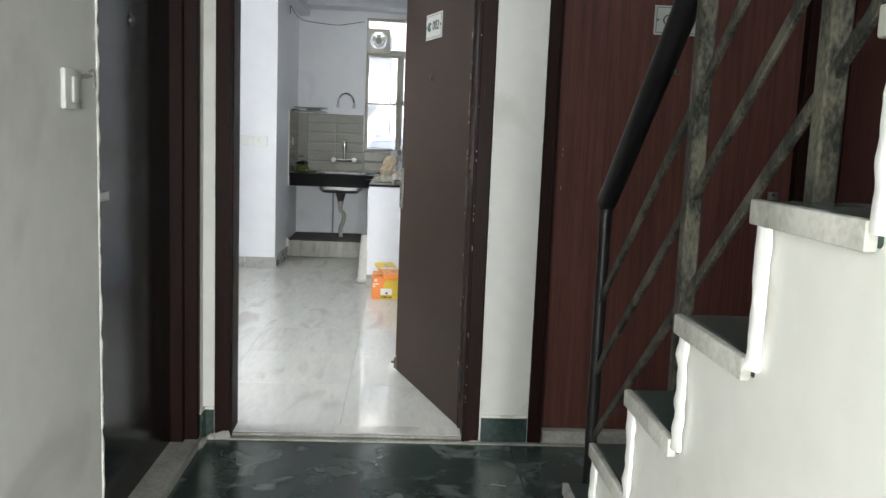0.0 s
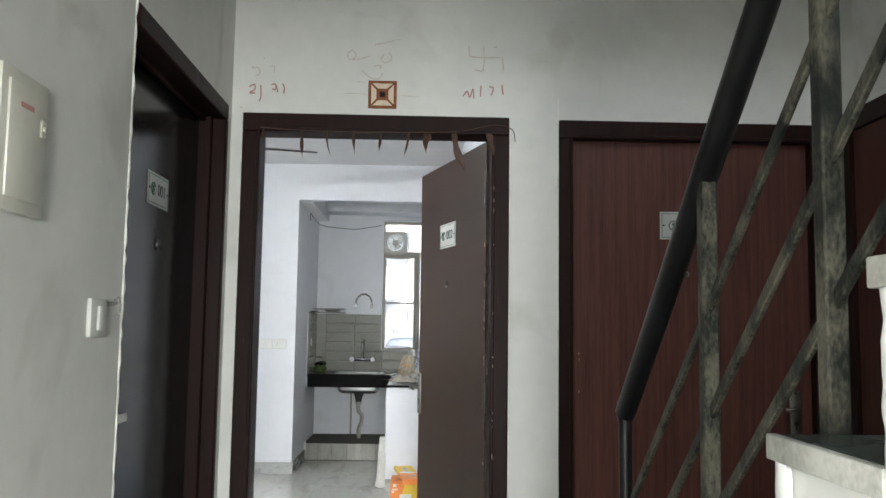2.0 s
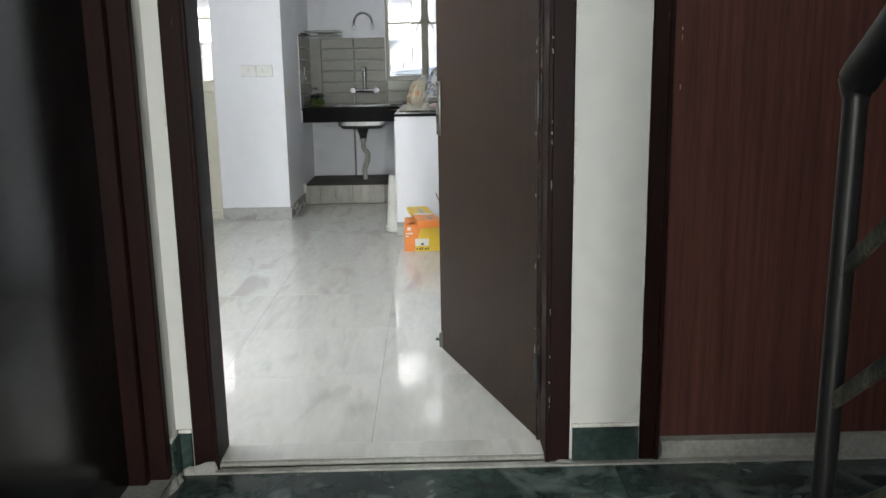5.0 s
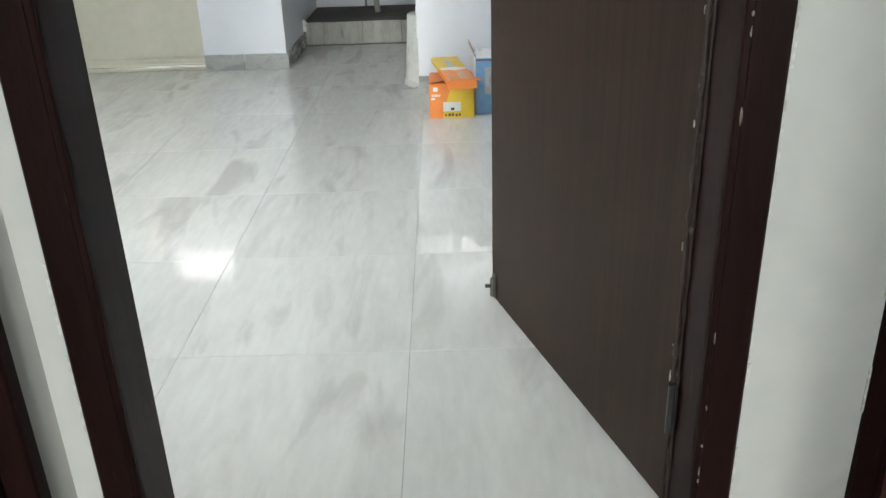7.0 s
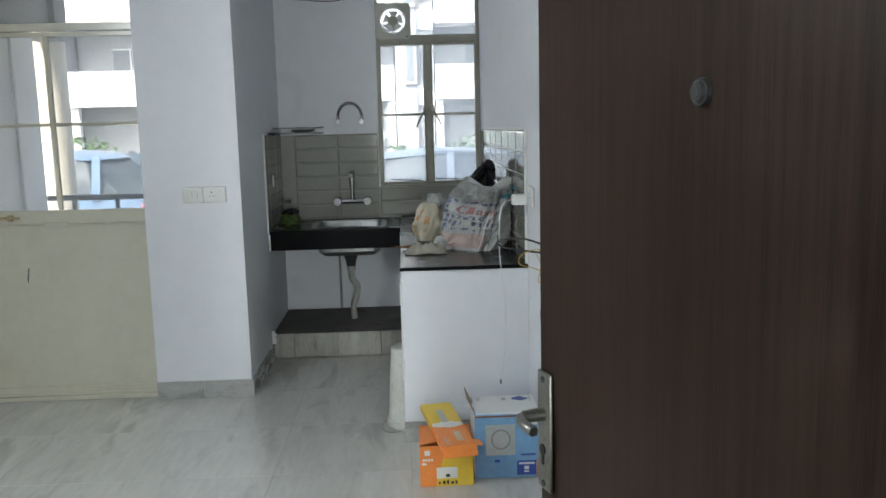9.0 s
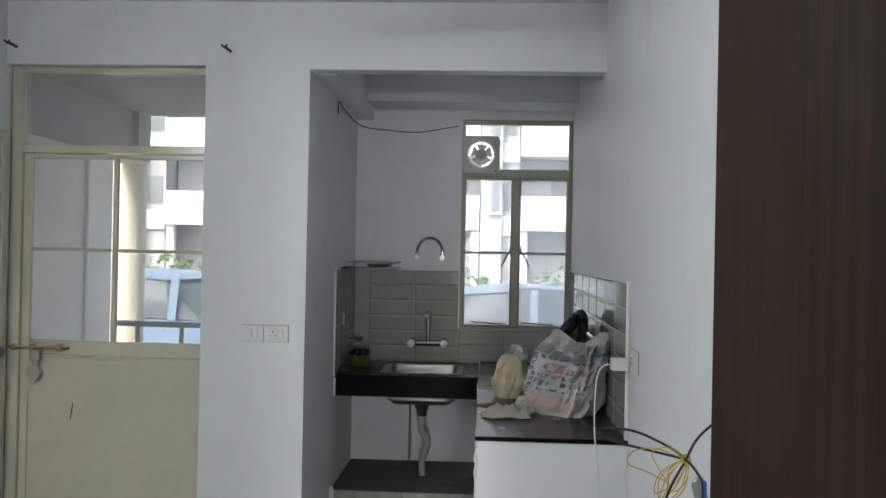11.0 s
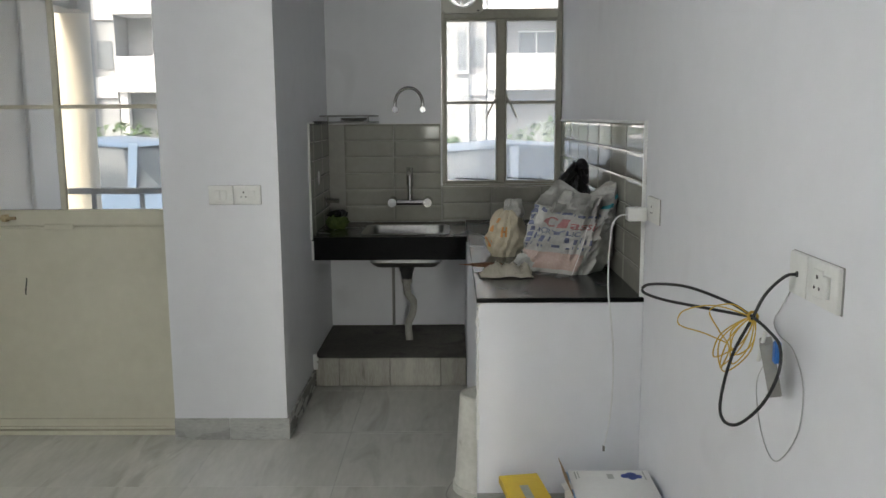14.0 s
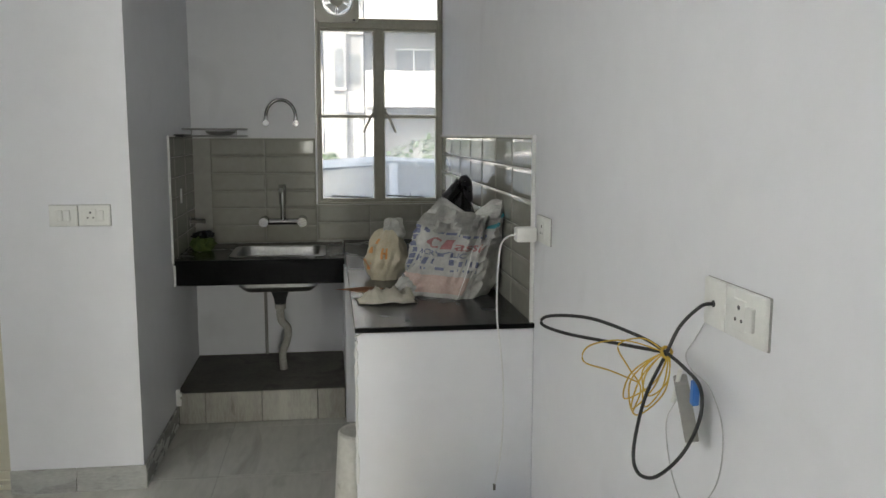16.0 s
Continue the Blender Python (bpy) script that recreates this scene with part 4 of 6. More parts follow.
def bowl(z_top, depth, ext, t):
    """A rounded rectangular bowl, open above."""
    bm = bmesh.new()
    def ring(inset, z, r):
        x0, x1, y0, y1 = BX0 + inset, BX1 - inset, SY0 + inset, SY1 - inset
        out = []
        for cx, cy, a in ((x1 - r, y1 - r, 0), (x0 + r, y1 - r, 90), (x0 + r, y0 + r, 180), (x1 - r, y0 + r, 270)):
            for k in range(5):
                an = radians(a + 22.5 * k)
                out.append(bm.verts.new((cx + r * math.cos(an), cy + r * math.sin(an), z)))
        return out
    rows = [ring(-ext, z_top, 0.06), ring(0.012, z_top + 0.002, 0.05), ring(0.016, z_top - 0.01, 0.05), ring(0.025, z_top - depth + 0.03, 0.05), ring(0.055, z_top - depth, 0.04), ring(0.055, z_top - depth - t, 0.04), ring(0.02, z_top - depth + 0.03 - t, 0.05), ring(0.011, z_top - 0.012, 0.05), ring(-ext, z_top - 0.002, 0.06)]
    for a, b in zip(rows, rows[1:]):
        for k in range(20):
            bm.faces.new((a[k], a[(k + 1) % 20], b[(k + 1) % 20], b[k]))
    bm.faces.new(rows[4])
    bm.faces.new(rows[5][::-1])
    return bm


sink = thing("sink", (0.12, 5.23, 0.8), "stainless steel sink bowl let into the black counter", "sink")
part("bowl", bowl(0.8105, 0.19, 0.022, 0.004), STEEL, sink, "brushed steel bowl and rim")
part("drain", lathe(bmesh.new(), [(0.045, -0.004), (0.045, 0.0), (0.03, 0.002)], (0.12, 5.23, 0.622), 20), DARK, sink)
HOSE_GREY = mat("grimy_waste_hose", (0.26, 0.25, 0.22), (0.42, 0.41, 0.37), 14, (0.45, 0.6), 0.15, 50, spots=(0.14, 0.13, 0.11), spot_scale=12, spot_amount=0.6)
drain = thing("drain_pipe", (0.12, 5.23, 0.16), "grimy grey plastic waste trap hanging under the sink", "pipe")
bm = lathe(bmesh.new(), [(0.028, -0.10), (0.034, -0.06), (0.05, -0.012), (0.05, 0.0)], (0.12, 5.23, 0.615), 18)
part("cup", bm, DARK, drain, "black waste cup")
part("hose", tube(bmesh.new(), spline([(0.12, 5.23, 0.53), (0.122, 5.23, 0.44), (0.155, 5.24, 0.39), (0.15, 5.25, 0.32), (0.125, 5.25, 0.25), (0.13, 5.24, 0.16)], 7), 0.021, 14), HOSE_GREY, drain, "grimy grey waste hose")
part("nut", cyl(bmesh.new(), (0.12, 5.23, 0.50), (0.12, 5.23, 0.54), 0.03, 0.03, 12), HOSE_GREY, drain)
supply = thing("wall_pipe", (0.012, BY - 0.02, 0.16), "thin grey pipe on the wall under the sink", "pipe")
part("pipe", cyl(bmesh.new(), (0.016, BY - 0.018, 0.158), (0.016, BY - 0.018, 0.70), 0.009, 0.009, 10), GREY_PLASTIC, supply)

# ---- taps ----
tap = thing("sink_mixer", (0.128, BY - 0.02, 0.93), "chrome wall-mounted sink mixer with a tall spout", "tap")
for x in (0.022, 0.234):
    bm = cyl(bmesh.new(), (x, BY - 0.009, 0.935), (x, BY - 0.016, 0.935), 0.03, 0.028, 20)
    cyl(bm, (x, BY - 0.014, 0.935), (x, BY - 0.06, 0.935), 0.013, 0.013, 14)
    part("wall_flange", bm, CHROME, tap)
part("body", cyl(bmesh.new(), (0.022, BY - 0.062, 0.935), (0.234, BY - 0.062, 0.935), 0.018, 0.018, 16), CHROME, tap)
for x in (0.022, 0.234):
    part("knob", cyl(bmesh.new(), (x, BY - 0.062, 0.935), (x, BY - 0.115, 0.935), 0.031, 0.026, 18), CHROME, tap)
part("spout", tube(bmesh.new(), spline([(0.128, BY - 0.062, 0.935), (0.128, BY - 0.065, 1.02), (0.128, BY - 0.072, 1.10), (0.128, BY - 0.12, 1.135), (0.128, BY - 0.20, 1.12)], 6), 0.0145, 12), CHROME, tap)
part("spout_sleeve", cyl(bmesh.new(), (0.128, BY - 0.07, 1.035), (0.128, BY - 0.07, 1.145), 0.020, 0.021, 14), CHROME, tap)
arch = thing("gooseneck_pipe", (0.128, BY - 0.03, 1.49), "chrome arched pipe joining two wall outlets", "pipe")
# Chrome with the dark reflections of the room put into its base colour.
ARCH = mat("dark_reflection_chrome", (0.16, 0.16, 0.16), (0.24, 0.24, 0.24), 12, (0.15, 0.28), 0.0, 50, metal=1.0)
part("arch", tube(bmesh.new(), [(0.127 + 0.082 * math.cos(a), BY - 0.045, 1.522 + 0.094 * math.sin(a)) for a in np.linspace(0, math.pi, 18)], 0.0095, 10), ARCH, arch)
for x in (0.045, 0.209):
    bm = cyl(bmesh.new(), (x, BY, 1.487), (x, BY - 0.045, 1.487), 0.013, 0.013, 12)
    cyl(bm, (x, BY - 0.045, 1.47), (x, BY - 0.045, 1.525), 0.013, 0.012, 12)
    cyl(bm, (x, BY - 0.045, 1.487), (x, BY - 0.06, 1.487), 0.019, 0.017, 14)
    part("outlet", bm, CHROME, arch, "chrome wall outlet")
cock = thing("angle_valve", (AX + 0.03, 5.40, 0.955), "small dark metal stop valve on the tiles", "tap")
bm = cyl(bmesh.new(), (AX + 0.009, 5.40, 0.957), (AX + 0.05, 5.40, 0.957), 0.012, 0.012, 12)
cyl(bm, (AX + 0.009, 5.40, 0.957), (AX + 0.013, 5.40, 0.957), 0.026, 0.026, 14)
part("body", bm, DULL_STEEL, cock)
part("spindle", cyl(bmesh.new(), (AX + 0.05, 5.40, 0.957), (AX + 0.09, 5.40, 0.957), 0.008, 0.014, 12), DULL_STEEL, cock)
rack = thing("wall_rack", (AX + 0.1, 5.45, 1.41), "small steel wire shelf above the tiles", "shelf")
bm = bmesh.new()
for z in (1.415, 1.452):
    tube(bm, [(AX + 0.004, 5.30, z), (-0.08, 5.30, z), (-0.06, 5.33, z), (-0.06, BY - 0.03, z), (-0.08, BY - 0.004, z), (AX + 0.004, BY - 0.004, z)], 0.005, 8, True)
for k in range(7):
    tube(bm, [(AX + 0.04 + 0.04 * k, 5.30, 1.417), (AX + 0.04 + 0.04 * k, BY - 0.004, 1.417)], 0.003, 6)
for x in (AX + 0.05, -0.09):
    tube(bm, [(x, 5.30, 1.415), (x, 5.30, 1.452)], 0.003, 6)
part("wire_frame", bm, STEEL, rack)
part("bracket", one(AX, AX + 0.05, 5.06, 5.31, 1.412, 1.424, 0.003), DARK, rack, "dark side bracket")
part("dish", lathe(bmesh.new(), [(0.05, 0.0), (0.075, 0.012), (0.08, 0.02), (0.078, 0.02), (0.05, 0.004)], (AX + 0.18, 5.45, 1.42), 24), STEEL, rack)

# ---- ceiling fan and tube lamp ----
cfan = thing("ceiling_fan", (-0.56, 2.13, CZ), "dark three-bladed ceiling fan at rest", "ceiling fan")
FZ = 2.455
part("rod", cyl(bmesh.new(), (-0.56, 2.13, FZ), (-0.56, 2.13, CZ - 0.02), 0.011, 0.011, 14), DARK, cfan)
part("canopy", lathe(bmesh.new(), [(0.02, -0.09), (0.05, -0.06), (0.06, -0.0)], (-0.56, 2.13, CZ), 24), DARK, cfan)
part("motor", lathe(bmesh.new(), [(0.03, -0.06), (0.09, -0.05), (0.10, -0.02), (0.10, 0.01), (0.07, 0.04), (0.02, 0.05)], (-0.56, 2.13, FZ), 28), DARK, cfan)
for k in range(3):
    a0 = math.degrees(math.atan2(0.18, 0.56)) + 120 * k
    bm = bmesh.new()
    vs = []
    for x, w, z in ((0.09, 0.025, 0), (0.16, 0.05, 0.002), (0.35, 0.062, 0.004), (0.56, 0.055, 0.005), (0.59, 0.035, 0.005)):
        vs.append([bm.verts.new((x, s * w, z + s * w * 0.26 + d)) for s in (-1, 1) for d in (0, 0.008)])
    for p, q in zip(vs, vs[1:]):
        for i, j in ((0, 1), (1, 3), (3, 2), (2, 0)):
            bm.faces.new((p[i], p[j], q[j], q[i]))
    bm.faces.new((vs[0][0], vs[0][1], vs[0][3], vs[0][2]))
    bm.faces.new((vs[-1][0], vs[-1][2], vs[-1][3], vs[-1][1]))
    part("blade", turned(bm, pose(-0.56, 2.13, FZ - 0.02, 0, 0, a0)), DARK, cfan, "dark metal fan blade")
lamp = thing("tube_light", (LX, 0.9, 2.3), "white LED tube light fixed high on the wall", "lamp")
part("batten", one(LX, LX + 0.028, 0.30, 1.50, 2.285, 2.325, 0.003), WHITE_PLASTIC, lamp)
part("tube", cyl(bmesh.new(), (LX + 0.043, 0.32, 2.305), (LX + 0.043, 1.48, 2.305), 0.014, 0.014, 14), glow("led_tube", (0.95, 0.98, 1.0), 170.0), lamp)

# ---- outside ----
ASPHALT = mat("grey_paving", (0.10, 0.10, 0.098), (0.16, 0.158, 0.15), 3, (0.75, 0.9), 0.3, 40)
PLASTER_OUT = mat("cream_exterior_paint", (0.66, 0.60, 0.47), (0.72, 0.66, 0.53), 2, (0.7, 0.85), 0.15, 30)
FACADE = mat("white_facade_paint", (0.72, 0.73, 0.73), (0.79, 0.80, 0.80), 0.5, (0.7, 0.9), 0.1, 10, spots=(0.68, 0.67, 0.65), spot_scale=0.4, spot_amount=0.62)
# Darker grey for the set-back block walls and the stair towers.
FACADE_GREY = mat("grey_facade_wall", (0.30, 0.31, 0.315), (0.38, 0.39, 0.395), 0.6, (0.7, 0.9), 0.1, 10)
FAR_GLASS = mat("dark_far_window", (0.14, 0.16, 0.18), (0.22, 0.24, 0.26), 0.8, (0.1, 0.2), 0.0, 10)
LEAVES = mat("hedge_leaves", (0.035, 0.075, 0.02), (0.09, 0.15, 0.045), 2, (0.5, 0.7), 0.0, 30)
GZ = -0.30
structure("ground", boxes((-120, 120, BY + 0.4, 160, GZ - 0.2, GZ)), ASPHALT, "grey paved parking ground", "ground")
structure("ground_under_house", boxes((-120, 120, -120, BY + 0.4, -0.6, -0.125)), ASPHALT, "grey paved ground round the house", "ground")
structure("balcony_floor", boxes((-2.12, -0.802, 4.272, 5.75, -0.2, -0.03)), CEMENT, "grey balcony floor", "floor")
# Weathered paint, with the shade under the balcony roof put into its grey.
SOFFIT_OUT = mat("shaded_weathered_soffit", (0.30, 0.29, 0.265), (0.42, 0.41, 0.38), 2, (0.8, 0.95), 0.2, 30)
WALL_OUT = mat("white_balcony_paint", (0.74, 0.73, 0.69), (0.80, 0.79, 0.75), 2, (0.6, 0.8), 0.1, 30)
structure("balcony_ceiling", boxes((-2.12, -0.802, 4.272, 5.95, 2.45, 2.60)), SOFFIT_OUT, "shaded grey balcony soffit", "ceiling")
structure("wall_balcony_side", boxes((-2.12, -1.96, 4.272, 5.50, -0.03, 2.11)), WALL_OUT, "white painted balcony side wall", "wall")
structure("balcony_beam", boxes((-2.12, -1.945, 4.272, 5.75, 2.11, 2.45), (-2.12, -1.90, 5.75, 5.95, 2.11, 2.45)), SOFFIT_OUT, "weathered beam over the balcony, its grey deepened for shade", "beam")
pipe_o = thing("drain_pipe_outside", (-1.945, 5.13, -0.03), "thin white plastic pipe on the balcony wall", "pipe")
part("pipe", cyl(bmesh.new(), (-1.945, 5.13, -0.03), (-1.945, 5.13, 2.11), 0.012, 0.012, 16), WHITE_TRIM, pipe_o)
column = thing("column", (-2.12, 6.1, GZ), "round cream painted column outside the balcony", "column", "", "structure")
part("shaft", cyl(bmesh.new(), (-2.12, 6.1, GZ), (-2.12, 6.1, 3.2), 0.13, 0.13, 36), PLASTER_OUT, column)
brail = thing("balcony_railing", (-1.6, 5.66, -0.03), "dark grey steel balcony railing", "railing")
RAIL_OUT = mat("grey_rail_paint", (0.06, 0.065, 0.07), (0.10, 0.105, 0.11), 6, (0.4, 0.6), 0.05, 40)
part("top_rail", one(-2.18, -0.81, 5.64, 5.68, 0.985, 1.022, 0.004), RAIL_OUT, brail)
part("bottom_rail", one(-2.18, -0.81, 5.65, 5.67, 0.10, 0.125, 0.003), RAIL_OUT, brail)
for k in range(5):
    x = -2.14 + 0.3 * k
    part("baluster", one(x - 0.012, x + 0.012, 5.648, 5.672, -0.03, 0.985, 0.002), RAIL_OUT, brail)
part("mid_rail", one(-2.18, -0.81, 5.652, 5.668, 0.79, 0.81, 0.002), RAIL_OUT, brail)

CAR_TYRE = mat("tyre_rubber", (0.015, 0.015, 0.015), (0.03, 0.03, 0.03), 10, (0.8, 0.9), 0.1, 40)
CAR_GLASS = mat("car_window_glass", (0.035, 0.045, 0.055), (0.055, 0.07, 0.08), 1, (0.3, 0.4), 0.0, 10, spec=0.12)
LENS_W = mat("car_headlamp", (0.6, 0.6, 0.6), (0.7, 0.7, 0.7), 5, (0.1, 0.2), 0.0, 10)
LENS_R = mat("car_tail_lamp", (0.4, 0.02, 0.02), (0.5, 0.03, 0.03), 5, (0.1, 0.2), 0.0, 10)


def loft(sections):
    """Skins closed outlines of equal count, with both ends capped."""
    bm = bmesh.new()
    rings = [[bm.verts.new(p) for p in s] for s in sections]
    n = len(rings[0])
    for a, b in zip(rings, rings[1:]):
        for k in range(n):
            bm.faces.new((a[k], a[(k + 1) % n], b[(k + 1) % n], b[k]))
    bm.faces.new(rings[0][::-1])
    bm.faces.new(rings[-1])
    return bm


def car(x, y, turn, paint, label, tall=1.0):
    t = thing("car", (x, y, GZ), label, "car", "parked cars")
    m = pose(x, y, GZ, 0, 0, turn)

    def section(u, w, z0, z1):
        return [(u, -w, z0), (u, -w * 1.03, (z0 + z1) / 2), (u, -w * 0.94, z1), (u, w * 0.94, z1), (u, w * 1.03, (z0 + z1) / 2), (u, w, z0)]
    bm = loft([section(-2.05, 0.70, 0.35, 0.70), section(-1.9, 0.80, 0.22, 0.92), section(-1.2, 0.84, 0.20, 0.95), section(0.6, 0.84, 0.20, 0.93), section(1.5, 0.82, 0.20, 0.84), section(1.95, 0.74, 0.24, 0.70), section(2.05, 0.62, 0.34, 0.60)])
    bmesh.ops.bevel(bm, geom=bm.edges[:], offset=0.03, segments=2, affect="EDGES")
    part("body", turned(bm, m), paint, t)
    h = 1.48 * tall

    def cab(u, w, z0, z1, k):
        return [(u, -w, z0), (u + k, -w * 0.82, z1), (u + k, w * 0.82, z1), (u, w, z0)]
    bm = loft([cab(-1.75, 0.76, 0.92, 0.95, 0.1), cab(-1.35, 0.78, 0.92, h - 0.06, 0.12), cab(-0.6, 0.80, 0.92, h, 0.0), cab(0.2, 0.80, 0.92, h - 0.04, -0.05), cab(1.0, 0.76, 0.90, 0.94, -0.1)])
    bmesh.ops.bevel(bm, geom=bm.edges[:], offset=0.02, segments=1, affect="EDGES")
    part("cabin_glass", turned(bm, m), CAR_GLASS, t, "dark car windows")
    bm = loft([cab(-1.28, 0.66, h - 0.07, h - 0.035, 0.06), cab(-0.6, 0.68, h - 0.03, h + 0.015, 0.0), cab(0.22, 0.66, h - 0.07, h - 0.025, -0.06)])
    part("roof", turned(bm, m), paint, t)
    for s in (-1, 1):
        for u0, u1 in ((-0.62, -0.54), (-1.45, -1.34)):
            bm = bmesh.new()
            v = [bm.verts.new(p) for p in ((u0, s * 0.812, 0.92), (u1, s * 0.812, 0.92), (u1 + 0.02, s * 0.672, h - 0.02), (u0 + 0.02, s * 0.672, h - 0.02))]
            w = [bm.verts.new((p.co.x, p.co.y + s * 0.012, p.co.z)) for p in v]
            bm.faces.new(v)
            bm.faces.new(w[::-1])
            for i in range(4):
                bm.faces.new((v[i], v[(i + 1) % 4], w[(i + 1) % 4], w[i]))
            part("pillar", turned(bm, m), paint, t)
    for u in (-1.3, 1.25):
        for s in (-1, 1):
            wh = part("wheel", turned(cyl(bmesh.new(), (u, s * 0.66, 0.31), (u, s * 0.85, 0.31), 0.31, 0.31, 24), m), CAR_TYRE, t)
            part("rim", turned(cyl(bmesh.new(), (u, s * 0.85, 0.31), (u, s * 0.862, 0.31), 0.20, 0.18, 16), m), STEEL, wh)
    for s in (-1, 1):
        part("headlight", turned(one(1.93, 2.03, s * 0.56 - 0.12, s * 0.56 + 0.12, 0.60, 0.72, 0.02), m), LENS_W, t)
        part("tail_light", turned(one(-2.03, -1.93, s * 0.62 - 0.1, s * 0.62 + 0.1, 0.70, 0.86, 0.02), m), LENS_R, t)
    return t


def paint(name, c):
    return mat(name, c, tuple(min(1, v * 1.1) for v in c), 1, (0.45, 0.55), 0.0, 10, spec=0.25)


CAR_BLUE, CAR_WHITE, CAR_SILVER = paint("blue_car_paint", (0.10, 0.15, 0.22)), paint("white_car_paint", (0.58, 0.58, 0.58)), paint("silver_car_paint", (0.12, 0.15, 0.19))
car(-4.7, 11.3, 174, CAR_BLUE, "pale blue parked hatchback outside")
car(-5.4, 13.2, 180, CAR_SILVER, "silver parked saloon near the hedge")
car(1.5, 9.4, 4, CAR_SILVER, "silver-blue parked hatchback beyond the kitchen window")
car(-1.2, 12.8, 0, CAR_WHITE, "white parked car near the hedge")
car(2.9, 13.4, 180, CAR_BLUE, "pale blue parked car near the hedge", 1.08)
car(-9.4, 12.9, 0, CAR_WHITE, "white parked saloon further along the hedge")


def block(x0, x1, y, storeys, label, bay=3.4):
    """Apartment block with white balcony parapets before a set-back grey wall."""
    t = thing("apartment_building", ((x0 + x1) / 2, y, GZ), label, "building", "houses opposite")
    top = 2.51 + 3.0 * storeys
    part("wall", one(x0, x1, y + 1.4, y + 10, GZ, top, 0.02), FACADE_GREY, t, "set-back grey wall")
    part("parapet", one(x0 - 0.1, x1 + 0.1, y + 1.2, y + 10.1, top, top + 0.9, 0.02), FACADE, t)
    nb = max(1, int((x1 - x0) / bay))
    for s in range(storeys):
        z = 2.51 + 3.0 * s
        part("balcony", boxes((x0, x1, y, y + 0.14, z, z + 1.38), (x0, x1, y + 0.14, y + 1.4, z, z + 0.14)), FACADE, t, "white balcony parapet")
        for i in range(nb):
            xa = x0 + (x1 - x0) * (i + 0.5) / nb
            w = part("window", one(xa - 0.7, xa + 0.7, y + 1.36, y + 1.42, z + (0.2 if i % 2 else 1.0), z + 2.3), FAR_GLASS, t, "dark window")
            part("frame", boxes((xa - 0.75, xa + 0.75, y + 1.33, y + 1.36, z + 2.3, z + 2.36), (xa - 0.03, xa + 0.03, y + 1.33, y + 1.36, z + 0.2, z + 2.3)), FACADE, w)
    for i in range(nb + 1):
        xp = x0 + (x1 - x0) * i / nb
        xp = min(max(xp, x0 + 0.16), x1 - 0.16)
        part("pillar", boxes((xp - 0.15, xp + 0.15, y + 0.2, y + 0.5, GZ, 2.51)), FACADE, t)


def tower(x0, x1, y, storeys, label):
    """Grey stair tower with a narrow window and a grille on each floor."""
    t = thing("stair_tower", ((x0 + x1) / 2, y, GZ), label, "building", "houses opposite")
    top = 3.6 + 3.0 * storeys
    xm = x0 + (x1 - x0) * 0.55
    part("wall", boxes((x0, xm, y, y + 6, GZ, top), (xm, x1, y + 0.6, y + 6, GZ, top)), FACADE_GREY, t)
    part("parapet", one(x0 - 0.06, x1 + 0.06, y - 0.08, y + 6.1, top, top + 0.6, 0.02), FACADE, t)
    for s in range(storeys):
        z = 3.2 + 3.0 * s
        w = part("window", one(xm - 0.42, xm - 0.10, y - 0.03, y + 0.02, z, z + 1.5), FAR_GLASS, t, "narrow dark window")
        part("sill", one(xm - 0.5, xm - 0.02, y - 0.12, y, z - 0.08, z - 0.002), FACADE, w)
        part("grille", one(xm + 0.12, x1 - 0.12, y + 0.56, y + 0.62, z + 0.2, z + 1.3), FAR_GLASS, t, "shaded grille opening")
        part("band", one(xm + 0.02, x1, y + 0.5, y + 0.6, z - 0.9, z - 0.1), FACADE, t)


block(-45, -14.8, 34.2, 6, "white apartment block across the parking")
tower(-14.75, -12.85, 33.6, 6, "grey stair tower of the apartment block")
block(-12.8, 0.15, 34, 6, "white apartment block with balconies")
tower(0.2, 1.75, 33.8, 6, "grey stair tower of the apartment block")
block(1.8, 22, 34, 6, "white apartment block with balconies")
block(22.5, 48, 34.2, 6, "white apartment block further off")


def foliage(name, x0, x1, y0, y1, z0, z1, count, label, category):
    me = bpy.data.meshes.new(name)
    vs, fs = [], []
    for _ in range(count):
        x, y = random.uniform(x0, x1), random.uniform(y0, y1)
        hh = z1 - (z1 - z0) * 0.35 * (0.5 + 0.5 * math.sin(x * 1.7) * math.sin(x * 0.6 + 1))
        c = Vector((x, y, z0 + (hh - z0) * random.random() ** 0.6))
        a, b = Vector([random.gauss(0, 1) for _ in range(3)]).normalized(), Vector([random.gauss(0, 1) for _ in range(3)]).normalized()
        s = random.uniform(0.05, 0.11)
        k = len(vs)
        vs += [c - a * s, c + b * s * 0.5, c + a * s, c - b * s * 0.5]
        fs.append((k, k + 1, k + 2, k + 3))
    me.from_pydata(vs, [], fs)
    me.materials.append(LEAVES)
    return tagged(new(name, me), label, category, "", "stuff")


foliage("hedge", -30, 20, 16.4, 17.4, GZ, 1.6, 14000, "clipped green hedge behind the parked cars", "hedge")

